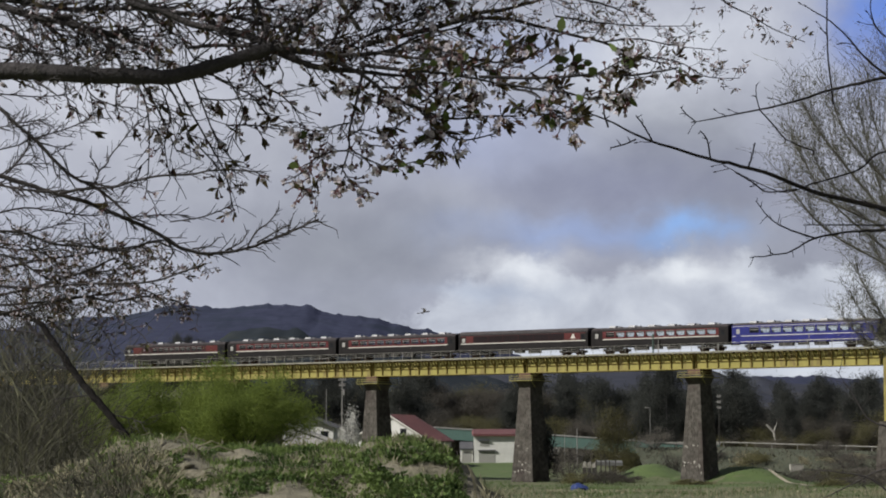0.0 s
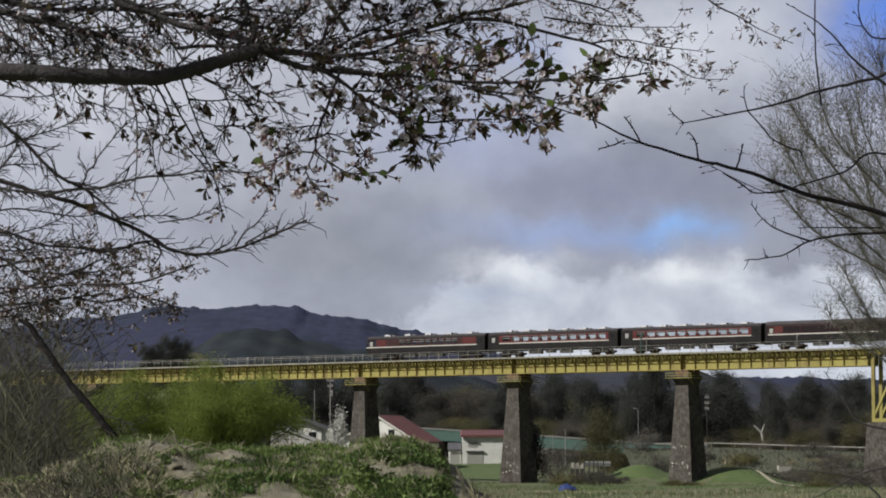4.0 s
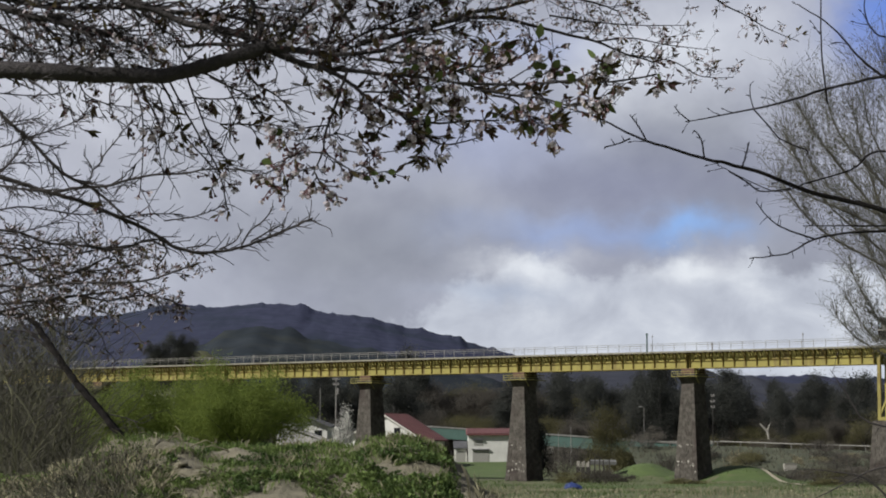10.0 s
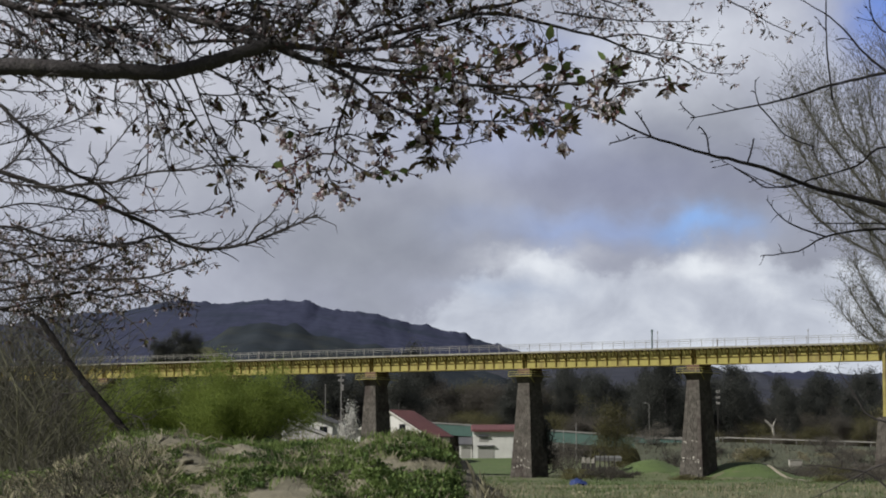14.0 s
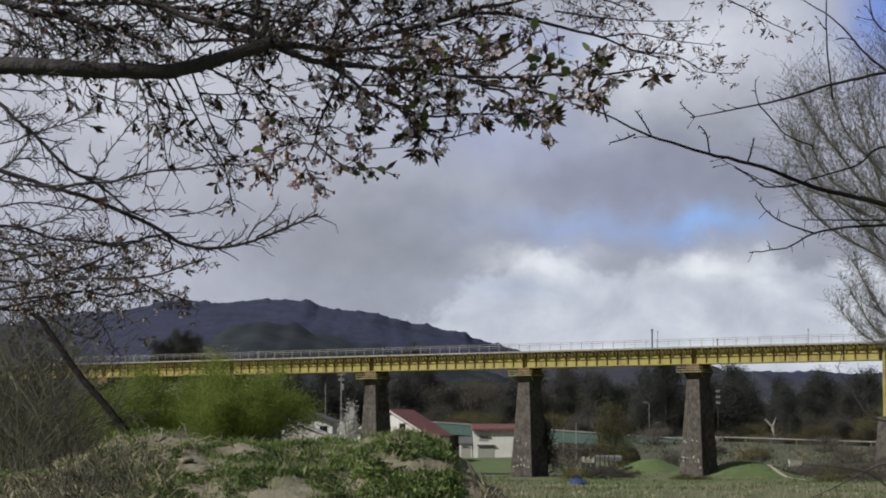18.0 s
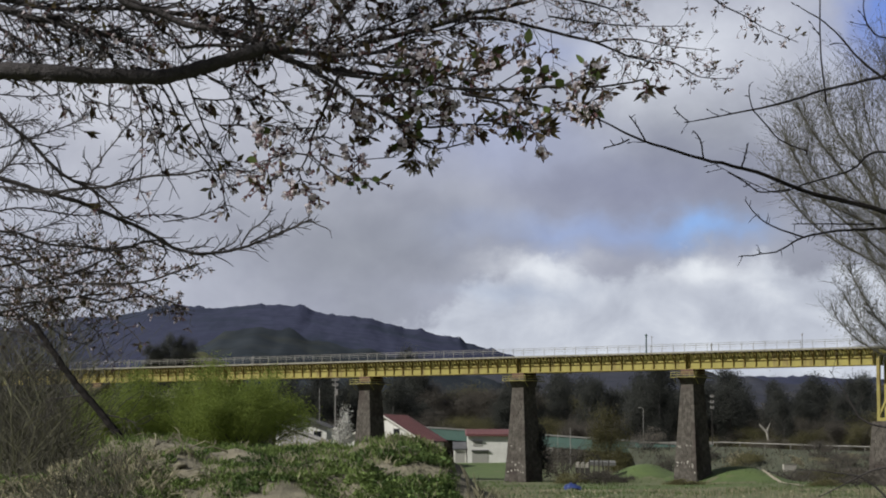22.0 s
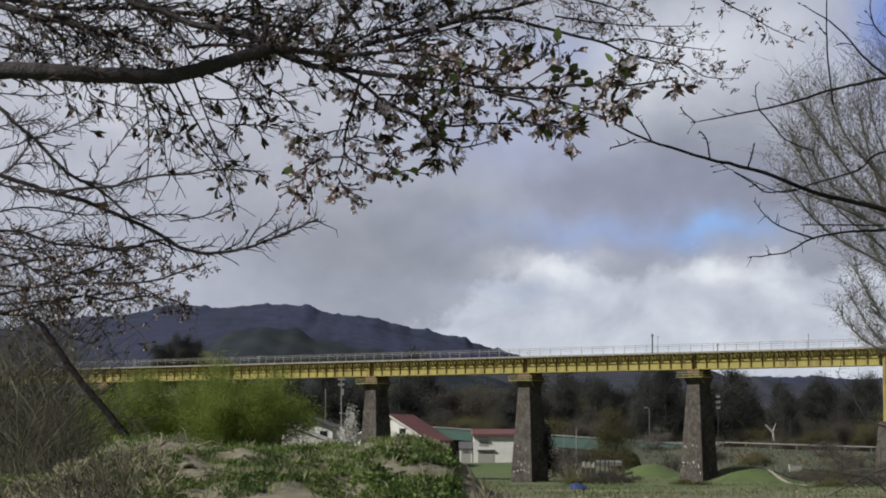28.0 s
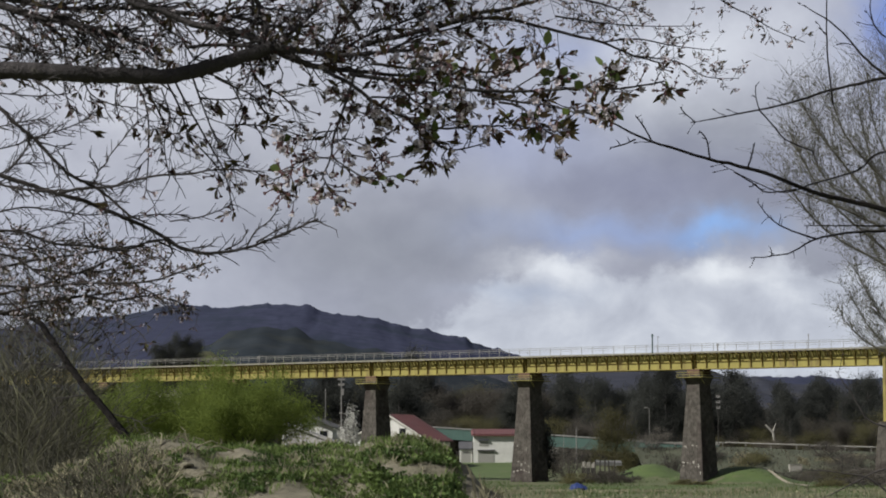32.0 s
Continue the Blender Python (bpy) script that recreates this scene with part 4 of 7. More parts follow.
# big house: gable turned half away, ridge running back
gable_house("white gabled house with a dull red metal roof", pose(-8.4, 358, -1.0, 0, 0, -21), 13.0, 10.0, 4.0, 7.9, WHITE_WALL, RED_ROOF,
            ((4.4, 2.5, 1.5, 1.1, GLASS, "window"), (-3.0, 2.6, 1.6, 1.2, GLASS, "window"), (2.3, 4.9, 1.0, 0.85, GLASS, "window"), (1.2, 2.4, 1.3, 1.1, GLASS, "window")))
gable_house("small white house with a dark grey roof", pose(-23.7, 398, -0.9, 0, 0, -6), 9.0, 7.0, 6.5, 8.2, WHITE_WALL, GREY_ROOF,
            ((2.9, 4.6, 1.3, 1.0, GLASS, "window"), (-1.4, 4.6, 1.3, 1.0, GLASS, "window")), over=1.0, edge=GREY_ROOF)
shed = thing("shed", "low shed with a pale sloping roof", "shed")
s = Soup()
s.hexa([(-26.5, 385, -2), (-18.2, 379, -2), (-18.2, 384, -2), (-26.5, 390, -2), (-26.5, 385, 5.5), (-18.2, 379, 2.5), (-18.2, 384, 2.8), (-26.5, 390, 5.8)])
part("wall", s, GREY_WALL, shed)
s = Soup()
s.hexa([(-27.4, 384.5, 5.95), (-17.8, 378.4, 2.45), (-17.8, 384.4, 2.75), (-27.4, 390.6, 6.25), (-27.4, 384.5, 6.15), (-17.8, 378.4, 2.65), (-17.8, 384.4, 2.95), (-27.4, 390.6, 6.45)])
part("roof", s, CONCRETE, shed, "pale sheet roof")

wh = thing("house", "two-storey white building with a red roof and shutters", "house", pose(8.65, 380, -0.85))
s = Soup()
s.box(-3.4, 3.9, 0, 6.5, -1.5, 4.75)
part("wall", s, WHITE_WALL, wh)
s = Soup()
s.hexa([(-3.75, -0.5, 4.6), (4.3, -0.5, 4.6), (4.3, 7, 5.5), (-3.75, 7, 5.5), (-3.55, -0.5, 4.95), (4.3, -0.5, 4.95), (4.3, 7, 5.85), (-3.55, 7, 5.85)])
roof = part("roof", s, RED_ROOF, wh)
for i in range(9):
    s = Soup()
    x = -3.3 + 0.9 * i
    s.hexa([(x, -0.52, 4.93), (x + 0.08, -0.52, 4.93), (x + 0.08, 7, 5.84), (x, 7, 5.84), (x, -0.52, 5.02), (x + 0.08, -0.52, 5.02), (x + 0.08, 7, 5.93), (x, 7, 5.93)])
    part("seam", s, RED_ROOF, roof)
for nm, mat, x, z, w, h in (("window", SHUTTER, -1.7, 2.95, 1.5, 0.8), ("shutter", SHUTTER, -1.3, 0.05, 2.7, 2.05)):
    s = Soup()
    s.box(x - w / 2, x + w / 2, -0.05, -0.004, z, z + h)
    p = part(nm, s, mat, wh)
    s = Soup()
    s.box(x - w / 2 - 0.1, x + w / 2 + 0.1, -0.3, -0.004, z + h + 0.004, z + h + 0.22)
    part("hood", s, GREY_ROOF, p)
ax = thing("shed", "white lean-to with a grey roof beside the building", "shed", pose(4.1, 381, -0.75))
s = Soup()
s.box(-1.15, 0.95, 0, 4, -1.5, 2.2)
part("wall", s, WHITE_WALL, ax)
s = Soup()
s.hexa([(-1.3, -0.4, 2.25), (1.0, -0.4, 2.25), (1.0, 4, 3.4), (-1.3, 4, 3.4), (-1.3, -0.4, 2.45), (1.0, -0.4, 2.45), (1.0, 4, 3.6), (-1.3, 4, 3.6)])
part("roof", s, GREY_ROOF, ax)
s = Soup()
s.box(-0.9, 0.7, -0.05, -0.004, 0.0, 1.8)
part("shutter", s, SHUTTER, ax)


def pole(name, label, base, top_z, r, arms=(), lamp=False, shaft=None):
    t = thing(name, label, "pole", pose(base[0], base[1], 0))
    s = Soup()
    s.tube([(0, 0, ground_z(base[0], base[1]) - 0.4), (0, 0, top_z)], r, r * 0.72, 8)
    part("shaft", s, shaft or POLE, t)
    for z, w in arms:
        s = Soup()
        s.box(-w, w, -0.12, -0.04, z - 0.08, z + 0.08)
        for q in (-0.85, -0.4, 0.4, 0.85):
            s.tube([(q * w, -0.08, z + 0.08), (q * w, -0.08, z + 0.35)], 0.07, 0.05, 6)
        part("crossarm", s, POLE, t)
    if arms and arms[0][1] > 0.6:
        s = Soup()
        s.tube([(0.32, -0.1, arms[-1][0] - 1.6), (0.32, -0.1, arms[-1][0] - 0.6)], 0.15, 0.15, 10)
        part("transformer", s, POLE, t)
    if lamp:
        s = Soup()
        s.tube([(0, 0, top_z - 0.05), (-0.25, 0, top_z + 0.2), (-0.5, 0, top_z + 0.22)], 0.05, 0.05, 6)
        s.box(-0.85, -0.4, -0.12, 0.12, top_z + 0.14, top_z + 0.3)
        part("lamp_head", s, POLE, t)


pole("utility_pole", "grey concrete utility pole with crossarms", (-16.7, 375), 13.4, 0.13, ((13.0, 0.62), (12.1, 0.5)))
pole("utility_pole", "slender grey utility pole", (-20.6, 400), 12.2, 0.075)
pole("street_lamp", "tall slender street lamp on the road", (35.1, 384), 8.4, 0.065, lamp=True)
pole("utility_pole", "white marker pole in the field", (21.0, 355), 4.9, 0.085)
pole("utility_pole", "thin white pole in the field", (19.3, 360), 4.2, 0.045)
pole("utility_pole", "weathered wooden pole with white insulators behind the pier", (44.1, 362), 10.2, 0.07, ((9.9, 0.3), (9.0, 0.34), (8.1, 0.3)), shaft=DARK_POST)

tp = Soup()
rng = random.Random(5)
for i in range(13):
    for j in range(9):
        x, y = i / 12 * 1.9 - 0.95, j / 8 * 1.4 - 0.7
        tp.v.append((x, y, max(0.0, 0.62 - 0.5 * (x * x / 0.9 + y * y / 0.5)) + 0.34 * noise.noise(Vector((x * 3.3, y * 3.3, 1))) * (1 if 0 < i < 12 else 0)))
tp.f = [(j + i * 9, j + i * 9 + 9, j + i * 9 + 10, j + i * 9 + 1) for i in range(12) for j in range(8)]
cover = thing("covered_pile", "small pile under a crumpled blue tarpaulin", "tarpaulin", pose(14.3, 238, ground_z(14.3, 238) + 0.12))
part("tarpaulin", tp, BLUE_TARP, cover, smooth=True)

fen = thing("stake_row", "row of dark stakes beside pale blocks", "stakes", pose(19.5, 294, ground_z(19.5, 294)))
fen.scale = (1, 1, 1.45)
for i in range(5):
    s = Soup()
    s.tube([(0.3 + 0.62 * i, 0, -0.2), (0.3 + 0.62 * i + rng.uniform(-0.1, 0.1), 0.1, 2.0 + rng.uniform(-0.3, 0.2))], 0.10, 0.08, 6)
    part("stake", s, DARK_POST, fen)
for i in range(3):
    s = Soup()
    x = -1.4 + 0.62 * i
    s.box(x, x + 0.5, 0.3, 0.8, -0.1, 1.30)
    part("trestle", s, DARK_POST, fen)
    s = Soup()
    s.hexa([(x, 0.3, 1.31), (x + 0.5, 0.3, 1.31), (x + 0.5, 0.8, 1.31), (x, 0.8, 1.31), (x + 0.04, 0.3, 1.85 - 0.1 * i), (x + 0.46, 0.3, 1.85), (x + 0.46, 0.7, 1.85), (x + 0.04, 0.7, 1.85 - 0.1 * i)])
    part("block", s, STONE_PALE, fen)
for i in range(3):
    s = Soup()
    x = 0.45 + 1.15 * i
    s.hexa([(x, 0.9, 1.50), (x + 1.1, 0.9, 1.50), (x + 1.1, 2.4, 1.62), (x, 2.4, 1.62), (x, 0.9, 1.85 - 0.04 * i), (x + 1.1, 0.9, 1.84 - 0.04 * i), (x + 1.1, 2.4, 1.95), (x, 2.4, 1.96)])
    part("slab", s, PARAPET, fen, "grey slab laid on the stakes")
crate = thing("crate", "pale weathered box lying on the levee", "crate", pose(52.6, 338.0, levee_z(52.6, 0.22) + 0.1, 0, 0, 6))
s = Soup()
s.box(-0.95, 0.95, -0.4, 0.4, -0.3, 0.85)
part("box", s, STONE_PALE, crate)
s = Soup()
s.box(-1.0, 1.0, -0.45, 0.45, 0.854, 0.92)
part("lid", s, STONE_PALE, crate)
rng = random.Random(17)
s = Soup()
for cx, ck, rx, rk in ((47.5, 0.62, 1.6, 0.14), (46.0, 0.52, 1.2, 0.08), (54.8, 0.55, 0.5, 0.12), (58.5, 0.6, 1.6, 0.06), (63.5, 0.75, 1.0, 0.06), (61.0, 0.05, 5.0, 0.06)):
    for i in range(420):
        x, k = rng.gauss(cx, rx * 0.55), min(max(rng.gauss(ck, rk * 0.55), 0.0), 1.0)
        y = knots([(p[0], p[1]) for p in lv_top], x) - 26 * (1 - k) - 0.1
        z, a, h = levee_z(x, k) - 0.05, rng.uniform(0, 6.28), rng.uniform(0.2, 0.55)
        s.face((x - 0.1 * math.cos(a), y - 0.1 * math.sin(a), z), (x + 0.1 * math.cos(a), y + 0.1 * math.sin(a), z), (x + rng.gauss(0, 0.2), y + rng.gauss(0, 0.2) - 0.1, z + h))
tagged(part("dry_tufts", s, DRY_GRASS), "patches of bleached grass on the levee", "grass", kind="stuff")
snag = thing("dead_tree", "pale broken dead tree in the wood edge", "tree", pose(61.5, 425, ground_z(61.5, 425) - 0.2))
s = Soup()
s.tube([(0, 0, 0), (0.2, 0, 3.2), (0.9, 0, 5.0), (0.5, 0, 7.2), (-0.9, 0, 8.6)], 0.42, 0.20, 7)
s.tube([(0.9, 0, 5.0), (1.7, 0, 3.9)], 0.24, 0.08, 5)
s.tube([(0.5, 0, 7.2), (1.1, 0, 8.9)], 0.24, 0.07, 5)
part("trunk", s, STONE_PALE, snag)

# ---- trees behind ----
def conifer_mesh(seed, h):
    """A tall evergreen: a full, lumpy column of fine sprays round many boughs."""
    rng = random.Random(seed)
    s, t = Soup(), Soup()
    t.tube([(0, 0, -1), (0, 0, h * 0.85)], 0.28, 0.05, 6)
    lobes = []
    for i in range(34):
        k, a, f = 0.06 + 0.86 * (i + rng.random()) / 34, rng.uniform(0, 6.28), rng.random() ** 0.6
        R = h * 0.17 * (1 - k ** 3) ** 0.6
        lobes.append((Vector((math.cos(a) * R * f, math.sin(a) * R * f, h * k)), h * rng.uniform(0.028, 0.055)))
        t.tube([(0, 0, h * k * 0.95), lobes[-1][0]], 0.06, 0.02, 4)
    for i in range(int(h * 820)):
        c, g = rng.choice(lobes)
        p = c + Vector((rng.gauss(0, 1), rng.gauss(0, 1), rng.gauss(0, 1.25))) * g
        u, v = Vector((rng.gauss(0, 1), rng.gauss(0, 1), rng.gauss(0, 1))).normalized(), Vector((rng.gauss(0, 1), rng.gauss(0, 1), rng.gauss(0, 1))).normalized()
        e = rng.uniform(0.09, 0.22)
        s.face(p - u * e, p + v * e * 0.6, p + u * e, p - v * e * 0.6)
    return t, s


def crown_tree(seed, h, spread, mat, leaf, count, name, low=0.08):
    """A broad-leaved tree of limbs and a loose crown of small pieces."""
    rng = random.Random(seed)
    t, s = Soup(), Soup()
    t.tube([(0, 0, -0.8), (0.1, 0, h * 0.3), (0.2, 0.1, h * 0.55)], h * 0.02, h * 0.010, 7)
    ends = []
    for i in range(11):
        a, e = rng.uniform(0, 6.28), rng.uniform(0.5, 1.25)
        p0 = Vector((0.1, 0, h * rng.uniform(0.18, 0.5)))
        d = Vector((math.cos(a) * math.cos(e), math.sin(a) * math.cos(e), math.sin(e)))
        L0 = h * rng.uniform(0.35, 0.55)
        p1, p2 = p0 + d * L0 * 0.5 + Vector((0, 0, 0.2)), p0 + Vector((d.x * spread, d.y * spread, d.z)) * L0
        t.tube([p0, p1, p2], h * 0.009, h * 0.003, 5)
        ends += [p1.lerp(p2, 0.4), p2, p2 + Vector((rng.gauss(0, 0.06), rng.gauss(0, 0.06), rng.uniform(0, 0.08))) * h]
    for i in range(count):
        c = rng.choice(ends)
        p = c + Vector((rng.gauss(0, 1), rng.gauss(0, 1), rng.gauss(0, 0.85))) * h * 0.075
        if p.z < h * low:
            continue
        a, b = Vector((rng.gauss(0, 1), rng.gauss(0, 1), rng.gauss(0, 1))).normalized(), Vector((rng.gauss(0, 1), rng.gauss(0, 1), rng.gauss(0, 1)))
        b = (b - a * b.dot(a)).normalized()
        u, v = a * leaf * rng.uniform(0.5, 1.4), b * leaf * rng.uniform(0.25, 0.6)
        s.face(p - u, p + v, p + u, p - v)
    return t, s


def plant_forest():
    rng = random.Random(11)
    kinds = []
    for i in range(4):
        h = 15 + 2.2 * i
        t, s = conifer_mesh(20 + i, h)
        tr = thing("conifer", "dark evergreen conifer in the wood", "tree", pose(-600 - 20 * i, 1500, 0), "conifers")
        part("trunk", t, BARK, tr)
        part("crown", s, CONIFER, tr)
        kinds.append(tr)
    bare = []
    for i, mat in enumerate((BARE_WOOD, BARE_WOOD, OLIVE_CROWN)):
        t, s = crown_tree(40 + i, 12 + i, 1.0, mat, 0.14, 15000, "bare")
        tr = thing("broadleaf_tree", "budding olive-brown tree in the wood" if mat is OLIVE_CROWN else "leafless grey-brown tree in the wood", "tree", pose(-600 - 20 * i, 1560, 0), "broadleaf trees")
        part("trunk", t, TWIG, tr)
        part("crown", s, mat, tr)
        bare.append(tr)
    # clumps: centre bearing as x at 1 m, distance, count, spread, evergreen share, height scale
    for bx, dist, count, spread, ever, hs in ((-0.20, 480, 12, 22, 0.3, 0.9), (-0.15, 500, 12, 20, 0.3, 0.9), (-0.10, 520, 10, 16, 0.4, 0.9), (-0.07, 520, 8, 12, 0.5, 0.9),
                                              (-0.055, 432, 9, 6, 0.7, 0.95), (-0.040, 436, 8, 6, 0.7, 0.92), (-0.026, 440, 6, 5, 0.2, 0.8), (-0.012, 438, 9, 6, 0.7, 0.95), (0.004, 445, 7, 6, 0.1, 0.7), (0.018, 450, 6, 6, 0.0, 0.62),
                                              (0.034, 440, 7, 3, 0.9, 0.85), (0.050, 436, 6, 5, 0.8, 0.72), (0.056, 424, 5, 4, 0.0, 0.62), (0.068, 426, 6, 5, 0.0, 0.66), (0.062, 450, 6, 6, 0.0, 0.85), (0.008, 428, 6, 6, 0.0, 0.6), (0.020, 428, 5, 5, 0.0, 0.6), (0.073, 440, 6, 4, 0.9, 0.88), (0.082, 445, 5, 4, 0.3, 0.9), (0.094, 436, 12, 6, 0.95, 0.98), (0.104, 440, 9, 5, 0.95, 0.95),
                                              (0.124, 440, 10, 5, 0.95, 0.92), (0.134, 436, 6, 5, 0.2, 0.78), (0.141, 428, 6, 4, 0.0, 0.66), (0.147, 445, 9, 6, 0.95, 0.9), (0.158, 430, 8, 6, 0.3, 0.72), (0.166, 445, 8, 6, 0.95, 0.86), (0.176, 430, 8, 6, 0.3, 0.74), (0.186, 445, 10, 7, 0.9, 0.88), (0.198, 435, 10, 7, 0.6, 0.85), (0.212, 440, 10, 8, 0.6, 0.9),
                                              (0.080, 480, 12, 14, 0.7, 0.92), (0.100, 478, 12, 12, 0.8, 0.98), (0.128, 480, 14, 12, 0.7, 0.92), (0.150, 480, 14, 12, 0.7, 0.94), (0.170, 480, 14, 12, 0.7, 0.94), (0.190, 480, 14, 12, 0.7, 0.96),
                                              (0.112, 424, 5, 5, 0.0, 0.55), (0.129, 422, 5, 5, 0.0, 0.6), (0.152, 420, 6, 6, 0.0, 0.62), (0.170, 418, 7, 7, 0.0, 0.58), (0.188, 416, 7, 7, 0.0, 0.62), (0.090, 424, 4, 4, 0.0, 0.5),
                                              (-0.030, 478, 8, 7, 0.3, 1.2), (-0.016, 480, 8, 7, 0.2, 1.2), (-0.002, 478, 9, 7, 0.1, 1.2), (0.012, 482, 9, 7, 0.1, 1.2), (0.026, 478, 9, 7, 0.1, 1.2), (0.040, 480, 9, 7, 0.3, 1.08), (0.054, 478, 9, 7, 0.15, 1.08), (0.068, 480, 9, 7, 0.2, 1.08), (0.0, 540, 10, 18, 0.2, 0.8), (0.04, 540, 12, 20, 0.2, 0.85), (0.10, 540, 14, 20, 0.5, 1.0), (0.15, 545, 16, 22, 0.5, 1.0), (0.19, 540, 14, 18, 0.5, 1.0)):
        for i in range(count):
            y = dist + rng.uniform(-10, 22)
            x = bx * dist + rng.uniform(-1, 1) * spread
            src = rng.choice(kinds) if rng.random() < ever else rng.choice(bare)
            k = hs * rng.uniform(0.62, 1.08)
            ob = copy_thing(src, pose(x, y, ground_z(x, y) - 0.2, 0, 0, rng.uniform(0, 360)))
            ob.scale = (hs * rng.uniform(0.8, 1.25), hs * rng.uniform(0.8, 1.25), k)
    for bx in (-0.127, -0.1245, -0.122, -0.119, -0.1165, -0.114, -0.1115, -0.109):
        ob = copy_thing(rng.choice(kinds), pose(bx * 820 + rng.uniform(-1, 1), 820, 22 + rng.uniform(0, 3), 0, 0, rng.uniform(0, 360)))
        ob.scale = (0.95, 0.95, 0.8 + rng.uniform(0, 0.2))
    # far wood: what nobody could count, joined canopies of needles and of bare crowns
    needles, crowns = Soup(), Soup()
    for i in range(1500):
        y = rng.uniform(540, 950)
        x = rng.uniform(-0.14, 0.24) * y
        h = rng.uniform(8, 15)
        z0 = ground_z(x, y) - 1 + 10 * smooth(600, 950, y)
        ever = rng.random() < 0.4
        s, r = (needles, h * rng.uniform(0.12, 0.2)) if ever else (crowns, h * rng.uniform(0.25, 0.36))
        for q in range(34):
            a, k = rng.uniform(0, 6.28), rng.random()
            w = r * ((1.1 - k) if ever else math.sqrt(max(0.05, 1 - (1.7 * k - 0.75) ** 2))) * rng.uniform(0.5, 1.0)
            p = Vector((x + math.cos(a) * w, y + math.sin(a) * w, z0 + h * (0.1 + 0.88 * k)))
            u = Vector((rng.gauss(0, 1), rng.gauss(0, 1), rng.gauss(0, 1))).normalized()
            v = Vector((rng.gauss(0, 1), rng.gauss(0, 1), rng.gauss(0, 1))).normalized()
            e = rng.uniform(0.3, 0.75)
            s.face(p - u * e, p + v * e * 0.6, p + u * e, p - v * e * 0.6)
    tagged(part("far_woods", needles, CONIFER), "dense dark evergreens behind the road", "woods", kind="stuff")
    tagged(part("far_woods", crowns, BARE_WOOD), "grey-brown leafless wood behind the road", "woods", kind="stuff")
    # the first of each kind joins the wood too
    for i, ob in enumerate(kinds + bare):
        x, y = (0.10 + 0.012 * i) * 500, 500 + 4 * i
        ob.matrix_basis = pose(x, y, ground_z(x, y) - 0.2)


plant_forest()

# ---- fresh green willows this side of the bridge ----
def plant_willows():
    rng = random.Random(31)
    kinds = []
    for i in range(3):
        t, s = crown_tree(60 + i, 9.0, 1.15, WILLOW_LEAF, 0.085, 27000, "willow", 0.32)
        tr = thing("willow_tree", "round willow in fresh green spring leaf", "tree", pose(0, 0, 0), "green willows")
        part("trunk", t, TWIG, tr)
        part("crown", s, WILLOW_LEAF, tr)
        kinds.append(tr)
    spots = ((-28.4, 205, 1.12), (-25.0, 210, 1.14), (-19.6, 205, 1.17), (-17.2, 212, 1.12), (-22.0, 216, 1.16), (-31.0, 214, 1.0), (-17.4, 203, 1.05))
    for i, (x, y, k) in enumerate(spots):
        m = pose(x, y, ground_z(x, y) - 0.1, 0, 0, rng.uniform(0, 360))
        ob = kinds[i] if i < 3 else copy_thing(kinds[i % 3], m)
        ob.matrix_basis = m
        ob.scale = (k * 0.95, k * 0.95, k * 1.08)


plant_willows()


def shrub(label, m, h, w, mat, leaf, count, seed):
    rng = random.Random(seed)
    tr, s = thing("shrub", label, "shrub", m), Soup()
    for i in range(9):
        t, a = Soup(), rng.uniform(0, 6.28)
        t.tube([(0, 0, -0.2), (w * 0.25 * math.cos(a), w * 0.25 * math.sin(a), h * 0.5), (w * 0.45 * math.cos(a), w * 0.45 * math.sin(a), h * rng.uniform(0.7, 1))], 0.05, 0.015, 4)
        part("stem", t, TWIG, tr)
    lobes = []
    for i in range(15):
        a, r, z = rng.uniform(0, 6.28), rng.random() ** 0.6, rng.random() ** 0.8
        lobes.append((Vector((w * 0.42 * r * math.cos(a), w * 0.42 * r * math.sin(a), h * (0.12 + 0.75 * z * (1.1 - 0.5 * r)))), rng.uniform(0.6, 1.3)))
    for i in range(count):
        c, g = rng.choice(lobes)
        p = c + Vector((rng.gauss(0, 0.10 * w), rng.gauss(0, 0.10 * w), rng.gauss(0, 0.09 * h))) * g
        if p.z < 0.05:
            continue
        u, v = Vector((rng.gauss(0, 1), rng.gauss(0, 1), rng.gauss(0, 1))).normalized() * leaf, Vector((rng.gauss(0, 1), rng.gauss(0, 1), rng.gauss(0, 1))).normalized() * leaf * 0.5
        s.face(p - u, p + v, p + u, p - v)
    part("foliage", s, mat, tr)


BLOOM = material("white_blossom", (0.62, 0.61, 0.58), (0.42, 0.41, 0.38), 2, 0.8, per_island=0.25)
shrub("white flowering shrub beside the pier", pose(-14.0, 345, -2.0), 10.6, 3.6, BLOOM, 0.13, 5200, 3)
shrub("grey-brown leafless shrub at the pier foot", pose(16.0, 288, -2.9), 5.0, 5.5, BARE_WOOD, 0.11, 2600, 4)
shrub("dark ivy thicket climbing beside the pier", pose(13.6, 300.5, -2.9), 8.6, 3.4, CONIFER, 0.22, 3500, 5)
shrub("thin budding shrub in the field", pose(24.8, 330, -2.6), 11.6, 9.0, OLIVE_CROWN, 0.12, 15000, 6)
shrub("grey-brown leafless shrub by the bank", pose(31.6, 312, -2.8), 4.6, 3.6, BARE_WOOD, 0.11, 1500, 7)
